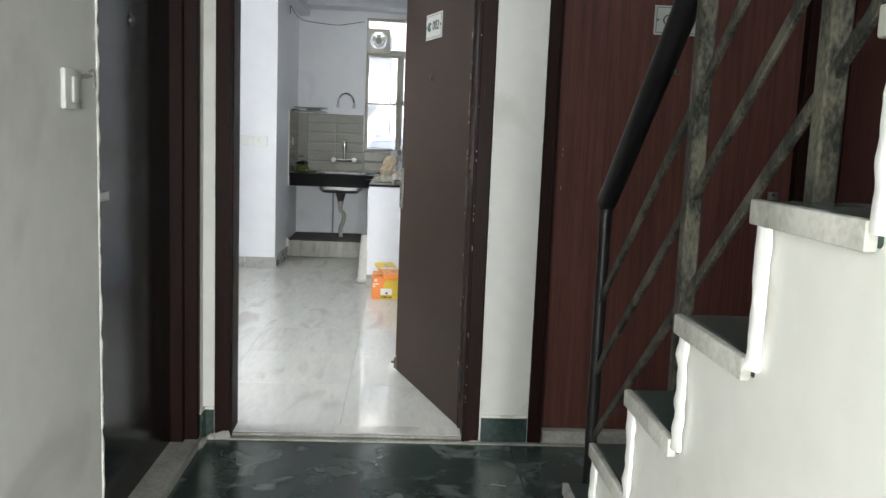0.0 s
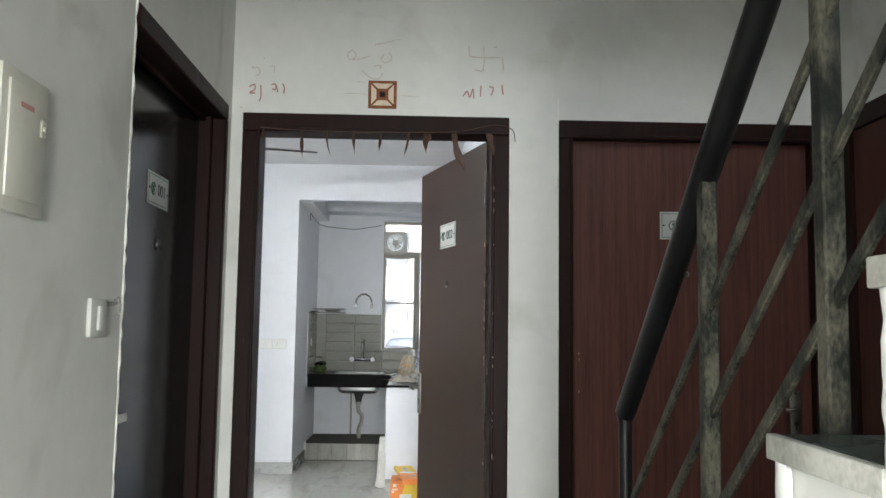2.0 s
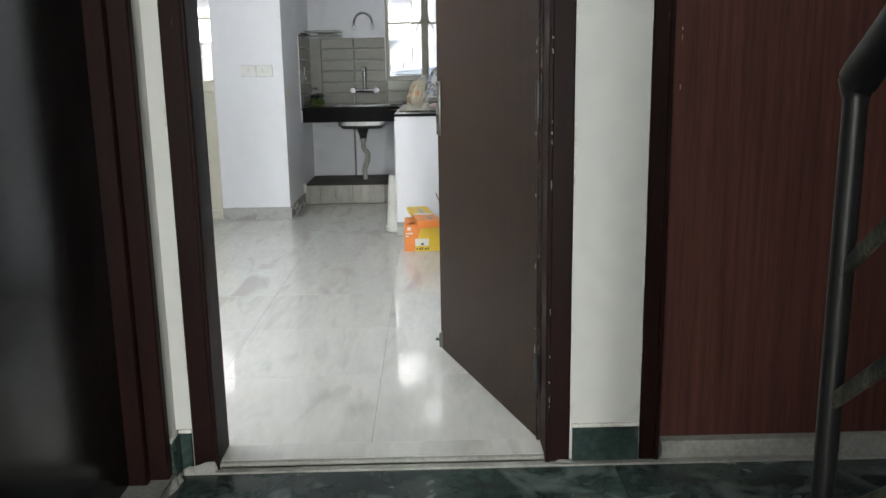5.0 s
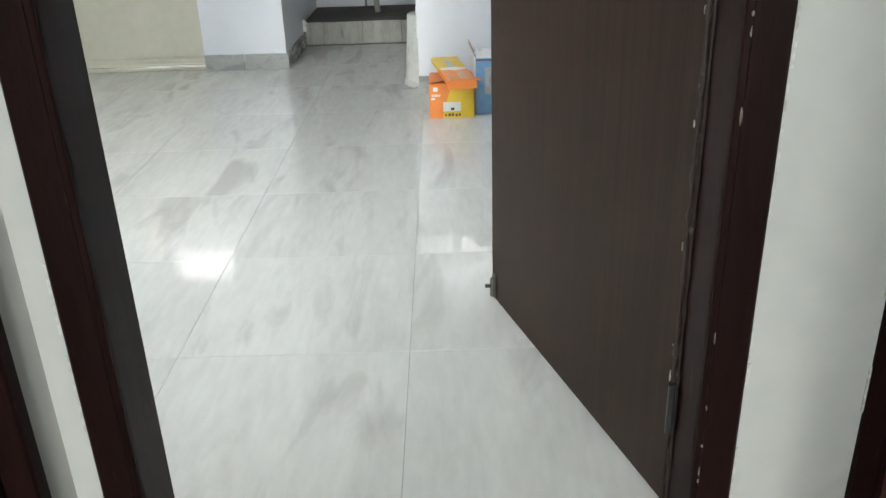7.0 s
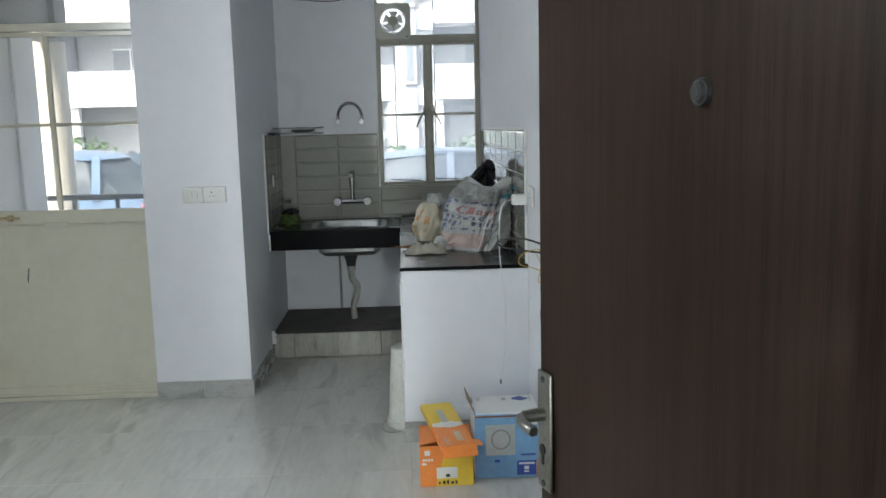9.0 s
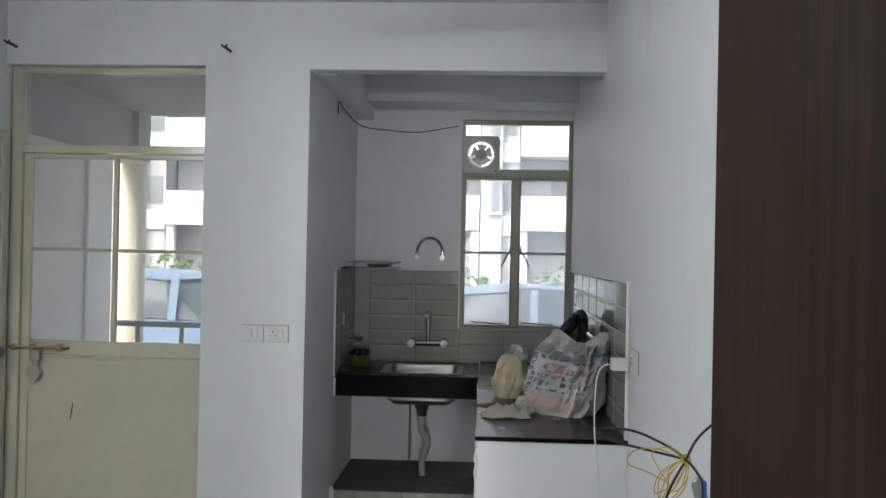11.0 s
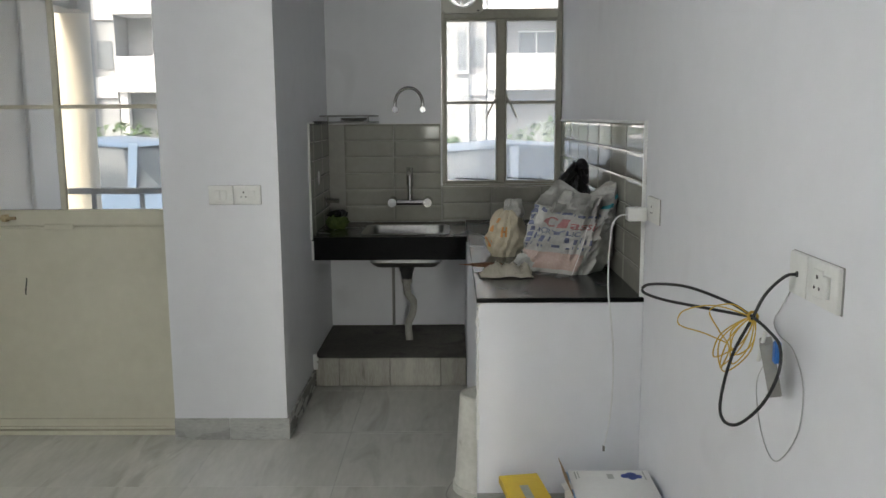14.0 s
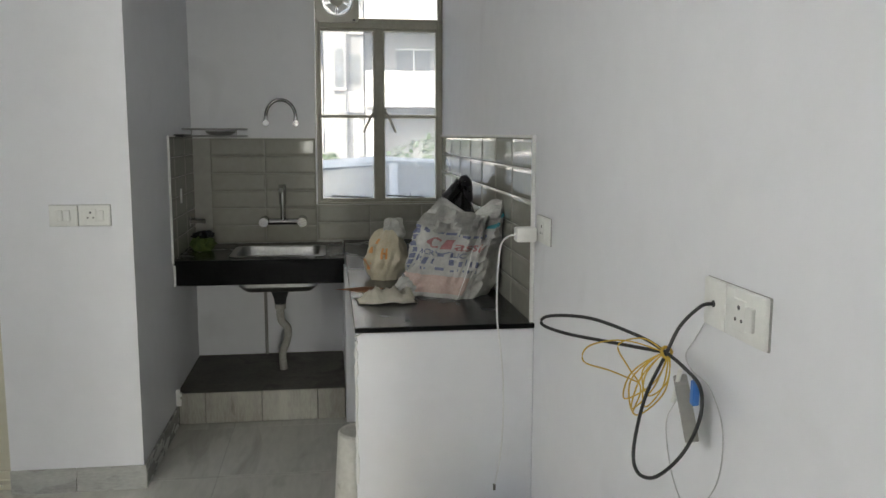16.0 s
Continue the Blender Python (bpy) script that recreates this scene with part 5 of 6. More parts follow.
# ---- lobby: fittings ----
db = thing("distribution_box", (-0.055, -1.665, 1.62), "ivory steel electrical distribution box on the lobby wall", "electrical box")
part("body", one(-0.045, -0.028, -1.834, -1.642, 1.474, 1.738, 0.004, 2), IVORY, db, "ivory enamelled surround")
part("cover", one(-0.028, -0.022, -1.812, -1.664, 1.498, 1.714, 0.003, 2), IVORY, db, "ivory hinged cover")
part("label", one(-0.022, -0.0212, -1.772, -1.720, 1.670, 1.680, 0), RED_MARK, db, "thin red printed label")
bm = one(-0.022, -0.017, -1.694, -1.672, 1.628, 1.664, 0.002)
cyl(bm, (-0.017, -1.683, 1.646), (-0.014, -1.683, 1.646), 0.007, 0.006, 14)
part("latch", bm, WINDOW_PAINT, db, "small square latch")
sw = thing("light_switch", (-0.055, -1.245, 1.285), "white single light switch on the lobby wall", "switch")
part("plate", one(-0.045, -0.033, -1.360, -1.262, 1.240, 1.331, 0.004, 2), DIMMED_PLASTIC, sw)
part("rocker", one(-0.033, -0.026, -1.328, -1.294, 1.256, 1.314, 0.004, 2), DIMMED_PLASTIC, sw)
marks = thing("putty_patch", (-0.055, -1.15, 1.31), "grey filler patch round a cable by the switch", "filler")
part("patch", ragged((-0.0445, -1.24, 1.318), (-0.0445, -1.16, 1.325), 0.002, 0.006, 0.003, 10), CEMENT, marks)
part("cable_end", tube(bmesh.new(), spline([(-0.040, -1.20, 1.332), (-0.036, -1.18, 1.337), (-0.040, -1.165, 1.318), (-0.042, -1.155, 1.30)], 5), 0.003, 6), CEMENT, marks)

# painted motif tile above the open door
motif = thing("motif_tile", (0.554, -0.002, 2.203), "small brown and cream square ceramic motif tile", "tile")
part("tile", one(0.497, 0.611, -0.006, 0.0, 2.146, 2.260, 0.002), MOTIF_BROWN, motif, "brown glazed tile")
bm = bmesh.new()
for k in range(4):
    an = math.pi / 2 * k
    v = []
    for (u, w) in ((-0.040, 0.045), (0.040, 0.045), (0.018, 0.024), (-0.018, 0.024)):
        v.append(bm.verts.new((0.554 + u * math.cos(an) - w * math.sin(an), -0.0068, 2.203 + u * math.sin(an) + w * math.cos(an))))
    w2 = [bm.verts.new((p.co.x, -0.0055, p.co.z)) for p in v]
    bm.faces.new(v)
    for i in range(4):
        bm.faces.new((v[i], v[(i + 1) % 4], w2[(i + 1) % 4], w2[i]))
part("petal", bm, MOTIF_CREAM, motif, "cream glazed petals", smooth=False)
part("centre", one(0.543, 0.565, -0.0072, -0.0055, 2.192, 2.214, 0.0005), FRAME_WOOD, motif, "dark centre square")


def strokes(name, lines, r, material, label):
    t = thing(name, (lines[0][0][0], 0.0, lines[0][0][1]), label, "wall marking", "wall markings")
    for ln in lines:
        bm = tube(bmesh.new(), spline([(x, 0.0005, z) for x, z in ln], 5), r, 6)
        for v in bm.verts:
            v.co.y = max(min(v.co.y, 0.001), -0.0012)
        part("stroke", bm, material, t)


strokes("wall_scribble", [[(0.02, 2.225), (0.04, 2.235), (0.043, 2.215), (0.022, 2.20), (0.045, 2.20)], [(0.066, 2.232), (0.068, 2.19), (0.062, 2.165)], [(0.108, 2.235), (0.124, 2.238), (0.125, 2.215), (0.112, 2.218)], [(0.128, 2.235), (0.135, 2.205)], [(0.152, 2.24), (0.160, 2.225), (0.158, 2.20)]], 0.0032, RED_MARK, "faded red brush marks above the door")
strokes("wall_scribble", [[(0.035, 2.30), (0.05, 2.305), (0.062, 2.285), (0.045, 2.27)], [(0.10, 2.31), (0.118, 2.312), (0.116, 2.285)], [(0.075, 2.345), (0.079, 2.343)]], 0.0022, BROWN_MARK, "nearly washed-out brown marks")
strokes("wall_scribble", [[(0.425, 2.385), (0.408, 2.365), (0.425, 2.345), (0.445, 2.365), (0.428, 2.385)], [(0.43, 2.345), (0.47, 2.352), (0.50, 2.362)], [(0.56, 2.375), (0.545, 2.35), (0.565, 2.335), (0.588, 2.355), (0.575, 2.38)], [(0.515, 2.32), (0.545, 2.325), (0.54, 2.31)], [(0.47, 2.30), (0.50, 2.275), (0.535, 2.268), (0.555, 2.295)], [(0.52, 2.41), (0.56, 2.418), (0.60, 2.43)], [(0.60, 2.435), (0.625, 2.432)]], 0.0026, BROWN_MARK, "faint brown auspicious drawing on the wall")
strokes("wall_scribble", [[(0.90, 2.37), (0.96, 2.365), (1.035, 2.368)], [(0.96, 2.415), (0.962, 2.36), (0.958, 2.31)], [(0.90, 2.415), (0.902, 2.375)], [(1.036, 2.368), (1.042, 2.31)], [(0.925, 2.315), (0.955, 2.308)], [(1.0, 2.41), (1.015, 2.413)]], 0.0028, BROWN_MARK, "faint brown crossed strokes on the wall")
strokes("wall_scribble", [[(0.878, 2.205), (0.895, 2.225), (0.905, 2.20), (0.918, 2.235), (0.922, 2.195)], [(0.95, 2.25), (0.948, 2.205)], [(0.985, 2.245), (1.0, 2.24), (0.992, 2.21)], [(1.035, 2.255), (1.04, 2.215)]], 0.0034, RED_MARK, "faded red brush marks above the door")
strokes("wall_scribble", [[(0.40, 2.205), (0.44, 2.207), (0.49, 2.203)], [(0.615, 2.205), (0.66, 2.20), (0.70, 2.198)], [(0.45, 2.255), (0.49, 2.253)]], 0.0018, BROWN_MARK, "thin pencil line beside the motif")
strokes("wall_scribble", [[(-0.012, 2.14), (-0.004, 2.142)], [(0.03, 2.31), (0.034, 2.30)]], 0.003, BROWN_MARK, "small dark nick by the frame")

# string of dried leaves under the door head
toran = thing("leaf_garland", (0.53, -0.012, 2.05), "string of shrivelled brown leaves over the open door", "garland")
part("string", tube(bmesh.new(), spline([(0.072, -0.012, 2.058), (0.25, -0.013, 2.048), (0.55, -0.013, 2.046), (0.85, -0.013, 2.056), (1.0, -0.012, 2.085), (1.075, -0.012, 2.07), (1.09, -0.006, 2.02)], 6), 0.0018, 6), DRY_LEAF, toran, "thin brown string")


def dry_leaf(x, z, length, w, bend, twist):
    bm = bmesh.new()
    n, rows = 9, []
    for i in range(n):
        f = i / (n - 1)
        ww = max(w * math.sin(math.pi * (0.12 + 0.86 * f)) * (0.8 + 0.3 * math.sin(f * 7 + x * 40)), 0.001)
        c = Vector((x + bend * f * f, -0.014 - 0.012 * math.sin(f * 2.5), z - length * f))
        a = twist * f
        rows.append([bm.verts.new(c + Vector((s * ww * math.cos(a), s * ww * math.sin(a) * 0.5 + (0.004 if s == 0 else 0) + d, 0))) for s in (-1, 0, 1) for d in (0, 0.0015)])
    for p, q in zip(rows, rows[1:]):
        for i, j in ((0, 2), (2, 4), (4, 5), (5, 3), (3, 1), (1, 0)):
            bm.faces.new((p[i], p[j], q[j], q[i]))
    part("leaf", bm, DRY_LEAF, toran)


for x, ln, w, bd, tw in ((0.085, 0.035, 0.006, 0.01, 0.4), (0.239, 0.085, 0.008, 0.004, 1.0), (0.335, 0.08, 0.006, 0.02, 1.4), (0.443, 0.078, 0.006, 0.008, 1.3), (0.551, 0.062, 0.006, -0.006, 0.8), (0.662, 0.072, 0.008, -0.016, 1.0), (0.728, 0.078, 0.013, 0.006, 1.8), (0.745, 0.05, 0.008, -0.02, 0.7), (0.845, 0.115, 0.020, 0.045, 0.5), (0.985, 0.07, 0.020, 0.02, 1.2)):
    dry_leaf(x, 2.052, ln * 1.35, w * 1.15, bd, tw)

# ---- flat: electrical fittings ----


def board(name, m, modules, label):
    """A moulded plate facing -y; modules: list of (kind, width)."""
    total = sum(w for _, w in modules)
    base = m.translation
    t = thing(name, tuple(base), label, "socket", "wall sockets and switches")
    part("back_box", turned(one(-total / 2 - 0.0006, total / 2 + 0.0006, -0.0035, 0.0, -0.0418, 0.0418, 0.001), m), GREY_PLASTIC, t, "grey backing rim")
    u = -total / 2
    for kind, w in modules:
        mod = part("module", turned(one(u + 0.001, u + w - 0.001, -0.011, 0, -0.041, 0.041, 0.004, 2), m), WHITE_PLASTIC, t, "white moulded plate")
        c = u + w / 2
        if kind == "switch":
            for s in (-1, 1):
                part("rocker", turned(one(c + s * 0.014 - 0.012, c + s * 0.014 + 0.012, -0.017, -0.010, -0.022, 0.022, 0.003, 2), m), WHITE_PLASTIC, mod)
        if kind in ("socket", "socket_switch"):
            sx = c - (0.014 if kind == "socket_switch" else 0.0)
            part("insert", turned(one(sx - 0.021, sx + 0.021, -0.013, -0.010, -0.026, 0.026, 0.002), m), WHITE_PLASTIC, mod)
            for dx, dz, r in ((0, 0.012, 0.0042), (-0.010, -0.008, 0.0032), (0.010, -0.008, 0.0032)):
                part("socket_hole", turned(cyl(bmesh.new(), (sx + dx, -0.012, dz), (sx + dx, -0.0136, dz), r, r, 10), m), DARK, mod)
            if kind == "socket_switch":
                part("rocker", turned(one(c + 0.014, c + 0.036, -0.018, -0.010, -0.020, 0.020, 0.003, 2), m), WHITE_PLASTIC, mod)
        if kind == "cable":
            part("cable_hole", turned(cyl(bmesh.new(), (c, -0.010, 0), (c, -0.0125, 0), 0.006, 0.006, 12), m), DARK, mod)
        u += w
    return t


RW = pose(RX, 0, 0, 0, 0, -90)      # local -y looks to -x, local x runs to -y
board("switch_board", pose(-0.561, PY, 1.113), [("switch", 0.108), ("socket_switch", 0.12)], "white switch and socket plates on the pier")
board("wall_socket", RW @ pose(-3.225, 0, 1.135), [("socket", 0.15)], "white wall socket beside the tiles with a charger")
board("wall_socket", RW @ pose(-1.993, 0, 1.142), [("cable", 0.080), ("socket_switch", 0.130)], "white wall plate with cable outlet and socket")

charger = thing("phone_charger", (1.0, 3.30, 1.114), "white phone charger plugged into the wall", "charger")
part("plug", one(0.968, 1.034, 3.272, 3.318, 1.092, 1.138, 0.006, 2), WHITE_PLASTIC, charger)
part("pin", one(1.034, 1.040, 3.285, 3.305, 1.108, 1.122, 0.001), DULL_STEEL, charger)
part("cable", tube(bmesh.new(), spline([(0.970, 3.295, 1.113), (0.945, 3.29, 1.110), (0.922, 3.285, 1.085), (0.912, 3.28, 1.02), (0.910, 3.285, 0.93), (0.915, 3.30, 0.84), (0.928, 3.305, 0.74), (0.938, 3.305, 0.62), (0.936, 3.30, 0.48), (0.925, 3.29, 0.38), (0.908, 3.28, 0.302)], 6), 0.0028, 7), CABLE_WHITE, charger, "thin white charging cable")
part("connector", one(0.903, 0.911, 3.275, 3.284, 0.285, 0.305, 0.001), DULL_STEEL, charger)

coil = thing("cable_coil", (0.96, 2.07, 1.06), "black cable tied in loops hanging from the wall plate", "cable")
K = (0.962, 2.072, 1.056)
part("lead", tube(bmesh.new(), spline([(1.036, 2.060, 1.142), (1.015, 2.064, 1.136), (0.985, 2.075, 1.10), K], 8), 0.0031, 8), CABLE_BLACK, coil)
part("loop", tube(bmesh.new(), spline([K, (0.930, 2.11, 1.075), (0.868, 2.20, 1.090), (0.810, 2.275, 1.080), (0.798, 2.285, 1.062), (0.830, 2.235, 1.055), (0.89, 2.16, 1.055), K], 8), 0.0031, 8), CABLE_BLACK, coil, "loop standing out from the wall")
part("loop", tube(bmesh.new(), spline([K, (0.97, 2.02, 1.045), (0.970, 1.955, 1.03), (0.962, 1.935, 0.985), (0.940, 1.945, 0.925), (0.910, 1.975, 0.877), (0.893, 2.01, 0.872), (0.895, 2.035, 0.905), (0.92, 2.055, 0.985), K], 8), 0.0031, 8), CABLE_BLACK, coil, "hanging loop")
for i, (dx, dy, dz, w) in enumerate(((-0.055, 0.01, -0.10, 0.012), (-0.04, -0.012, -0.09, 0.016), (-0.065, 0.02, -0.085, 0.02), (-0.03, 0.0, -0.075, 0.022), (-0.05, 0.005, -0.11, 0.03))):
    a = Vector(K)
    b = a + Vector((dx, dy, dz))
    mid = (a + b) / 2
    part("fibre_loop", tube(bmesh.new(), spline([a, mid + Vector((-w, w * 0.5, 0.005)), b, mid + Vector((w * 0.6, -w * 0.6, -0.008))], 7, True), 0.0014, 6, True), CABLE_YELLOW, coil, "thin yellow fibre loop")
part("fibre_loop", tube(bmesh.new(), spline([K, (0.90, 2.11, 1.07), (0.858, 2.175, 1.045), (0.850, 2.18, 1.015), (0.885, 2.13, 1.01), (0.92, 2.09, 1.0)], 7), 0.0014, 6), CABLE_YELLOW, coil, "thin yellow fibre loop")
part("fibre_loop", tube(bmesh.new(), spline([K, (0.93, 2.10, 1.075), (0.898, 2.135, 1.055), (0.91, 2.11, 1.02), (0.925, 2.09, 0.99), (0.905, 2.07, 0.955)], 7), 0.0014, 6), CABLE_YELLOW, coil, "thin yellow fibre loop")
part("tie", tube(bmesh.new(), [(K[0] + 0.009 * math.cos(a), K[1] + 0.004 * math.sin(a), K[2] + 0.009 * math.sin(a)) for a in np.linspace(0, 6.28, 12)[:-1]], 0.003, 6, True), CABLE_YELLOW, coil)
fbox = thing("fibre_box", (1.0, 2.07, 0.95), "small grey fibre junction box hanging on the cables", "junction box")
part("case", turned(one(-0.012, 0.012, -0.022, 0.022, -0.06, 0.05, 0.003, 2), pose(0.998, 2.068, 0.962, 8, -12, -20)), GREY_PLASTIC, fbox, "grey plastic case")
part("connector", turned(one(-0.006, 0.006, -0.007, 0.007, -0.022, 0.022, 0.002), pose(0.985, 2.005, 1.005, 12, -5, 0)), BLUE_PLASTIC, fbox, "blue fibre connector")
part("sleeve", turned(cyl(bmesh.new(), (0, 0, -0.03), (0, 0, 0.03), 0.004, 0.004, 10), pose(0.978, 2.062, 1.0, 6, 8, 0)), WHITE_PLASTIC, fbox, "white cable sleeve")
thin = thing("thin_cable", (1.04, 2.02, 1.0), "thin grey cable looping down the wall", "cable")
part("strand", tube(bmesh.new(), spline([(1.042, 2.10, 1.10), (1.043, 2.14, 1.06), (1.044, 2.177, 1.022), (1.044, 2.15, 1.0), (1.044, 2.074, 0.989), (1.044, 2.02, 0.93), (1.044, 2.035, 0.83), (1.044, 2.132, 0.737), (1.044, 2.215, 0.77), (1.044, 2.255, 0.86), (1.040, 2.20, 0.93)], 8), 0.0012, 6), CABLE_GREY, thin)

wire = thing("wall_wire", (AX, 5.2, 2.37), "loose black wire across the kitchen wall", "wire")
part("strand", tube(bmesh.new(), spline([(AX + 0.004, 4.875, 2.30), (AX + 0.005, 4.87, 2.372), (AX + 0.006, 5.05, 2.36), (AX + 0.012, 5.45, 2.345), (AX + 0.06, BY - 0.015, 2.335), (-0.18, BY - 0.02, 2.318), (0.02, BY - 0.02, 2.305), (0.16, BY - 0.02, 2.325), (0.30, BY - 0.012, 2.352)], 7), 0.0032, 7), CABLE_BLACK, wire)
for x, z in ((-1.823, 2.488), (-0.758, 2.473)):
    hk = thing("curtain_bracket", (x, PY, z), "small dark curtain rod bracket with a paint scar", "bracket", "curtain brackets")
    part("base", one(x - 0.012, x + 0.012, PY - 0.004, PY, z - 0.05, z + 0.012, 0.002), WHITE_TRIM, hk, "bare plaster scar")
    part("arm", tube(bmesh.new(), [(x - 0.002, PY - 0.002, z), (x - 0.006, PY - 0.03, z + 0.004), (x - 0.012, PY - 0.07, z + 0.006)], 0.007, 8), DARK, hk)
    part("cup", tube(bmesh.new(), [(x - 0.012 + 0.012 * math.cos(a), PY - 0.07, z + 0.017 + 0.012 * math.sin(a)) for a in np.linspace(3.0, 6.4, 8)], 0.0045, 8), DARK, hk)

# ---- boxes on the floor ----
CARD_ORANGE = mat("orange_printed_card", (0.72, 0.20, 0.03), (0.80, 0.26, 0.05), 6, (0.35, 0.5), 0.02, 30)
CARD_YELLOW = mat("yellow_printed_card", (0.68, 0.46, 0.03), (0.75, 0.53, 0.05), 6, (0.35, 0.5), 0.02, 30)
CARD_BLUE = mat("blue_printed_card", (0.15, 0.31, 0.52), (0.23, 0.40, 0.60), 5, (0.35, 0.5), 0.02, 30)
CARD_NAVY = mat("navy_printed_card", (0.03, 0.06, 0.30), (0.04, 0.08, 0.36), 8, (0.35, 0.5), 0.0, 30)
CARD_WHITE = mat("white_printed_card", (0.70, 0.70, 0.68), (0.76, 0.76, 0.74), 6, (0.4, 0.55), 0.02, 30)
CARD_GREY = mat("grey_printed_picture", (0.36, 0.37, 0.34), (0.44, 0.45, 0.42), 30, (0.4, 0.5), 0.0, 30)
CARD_BROWN = mat("raw_cardboard", (0.30, 0.20, 0.11), (0.38, 0.26, 0.15), 20, (0.7, 0.9), 0.1, 60)


def flat(bm, x0, x1, y, z0, z1):
    return box(bm, x0, x1, y - 0.0012, y, z0, z1)


b1 = thing("cardboard_box", (0.64, 2.97, 0), "orange and yellow printed cardboard box with open flaps", "box", "boxes on the floor")
for r in ((0.529, 0.533, 2.852, 3.085, 0, 0.172), (0.741, 0.745, 2.852, 3.085, 0, 0.170), (0.533, 0.741, 2.852, 2.856, 0, 0.170), (0.533, 0.741, 3.081, 3.085, 0, 0.174), (0.533, 0.741, 2.856, 3.081, 0, 0.004)):
    part("card_side", one(*r), CARD_ORANGE, b1)
bm = bmesh.new()
v = [bm.verts.new(p) for p in ((0.592, 2.8512, 0.001), (0.7445, 2.8512, 0.001), (0.7445, 2.8512, 0.169), (0.640, 2.8512, 0.169), (0.612, 2.8512, 0.085))]
bm.faces.new(v)
part("yellow_print", bm, CARD_YELLOW, b1, "yellow printed half", smooth=False)
part("label", flat(bmesh.new(), 0.595, 0.680, 2.851, 0.034, 0.080), CARD_WHITE, b1, "white paper label")
for k in range(5):
    part("print_mark", flat(bmesh.new(), 0.602 + 0.017 * k, 0.610 + 0.017 * k + 0.003 * (k % 2), 2.8505, 0.010, 0.020 + 0.003 * (k % 3)), INK_BLACK, b1)
part("print_mark", flat(bmesh.new(), 0.632, 0.648, 2.8495, 0.040, 0.052), INK_BLACK, b1)
for x0, x1, z0, z1 in [(0.540 + 0.011 * k, 0.548 + 0.011 * k, 0.108, 0.118) for k in range(4)] + [(0.538, 0.555, 0.092, 0.101), (0.548, 0.570, 0.132, 0.152)]:
    part("print_mark", flat(bmesh.new(), x0, x1, 2.8505, z0, z1), CARD_WHITE, b1)
part("flap", turned(one(0, 0.002, 0, 0.2, 0, 0.075, 0.0005), pose(0.533, 2.87, 0.171, 0, 80, 0)), CARD_ORANGE, b1, "half-open orange flap")
part("flap", turned(one(-0.002, 0, 0, 0.2, 0, 0.075, 0.0005), pose(0.741, 2.87, 0.171, 0, -78, 0)), CARD_ORANGE, b1, "half-shut orange flap")

b2 = thing("cardboard_box", (0.89, 3.02, 0), "blue printed exhaust fan carton with a white lid", "box", "boxes on the floor")
part("carton", one(0.757, 1.028, 2.905, 3.137, 0.0, 0.274, 0.0025), CARD_BLUE, b2, "blue printed carton")
part("lid", one(0.762, 1.026, 2.908, 3.135, 0.2735, 0.277, 0.001), CARD_WHITE, b2, "white lid flap")
part("edge_stripe", flat(bmesh.new(), 0.757, 1.028, 2.9052, 0.262, 0.269), MOTIF_BROWN, b2, "brown-red edge stripe")
part("side_stripe", flat(bmesh.new(), 1.010, 1.028, 2.9048, 0.0, 0.075), CARD_ORANGE, b2)
bm = bmesh.new()
box(bm, 0.7535, 0.7568, 2.91, 3.13, 0.01, 0.27)
part("side_panel", bm, CARD_WHITE, b2, "white side panel")
part("picture", flat(bmesh.new(), 0.800, 0.922, 2.9048, 0.100, 0.230), CARD_GREY, b2, "printed picture of a square fan")
part("picture_ring", tube(bmesh.new(), [(0.863 + 0.038 * math.cos(a), 2.9035, 0.168 + 0.040 * math.sin(a)) for a in np.linspace(0, 6.2832, 25)[:-1]], 0.004, 6, True), GREY_PLASTIC, b2, "dark printed ring")
part("picture_disc", disc_y(bmesh.new(), 0.863, 2.9035, 2.9047, 0.168, 0.026, n=24), CARD_GREY, b2)
part("logo_patch", flat(bmesh.new(), 0.928, 1.008, 2.9048, 0.012, 0.074), CARD_NAVY, b2, "navy printed patch")
for x0, x1, z0, z1 in ((0.936, 1.0, 0.058, 0.066), (0.958, 0.978, 0.024, 0.03), (0.958, 0.978, 0.036, 0.05), (0.958, 0.980, 0.226, 0.242), (0.990, 1.012, 0.226, 0.242)):
    part("print_mark", flat(bmesh.new(), x0, x1, 2.9035, z0, z1), CARD_WHITE, b2)
for x0, x1, z0, z1 in ((0.945, 1.005, 0.096, 0.104), (0.836, 0.858, 0.07, 0.082)):
    part("print_mark", flat(bmesh.new(), x0, x1, 2.9035, z0, z1), CARD_NAVY, b2)
bm = bmesh.new()
for x, y, r in ((0.945, 3.09, 0.016), (0.965, 3.10, 0.018), (0.985, 3.085, 0.014), (0.965, 3.075, 0.014)):
    cyl(bm, (x, y, 0.2768), (x, y, 0.2777), r, r, 12)
part("lid_print", bm, CARD_NAVY, b2, "dark blue print on the lid")
for r in ((0.78, 0.785, 3.07, 3.125), (0.79, 0.794, 3.075, 3.125), (1.005, 1.009, 3.06, 3.125), (0.885, 0.905, 3.07, 3.105)):
    part("lid_mark", one(*r, 0.2768, 0.2776), CARD_GREY, b2)
part("torn_flap", turned(one(0, 0.002, 0, 0.15, 0, 0.07, 0.0005), pose(0.757, 2.96, 0.268, 0, -25, 0)), CARD_BROWN, b2, "torn brown side flap")
part("torn_flap", turned(one(0, 0.03, 0, 0.05, 0, 0.002, 0.0005), pose(0.735, 2.985, 0.274, 0, -12, 8)), CARD_WHITE, b2)

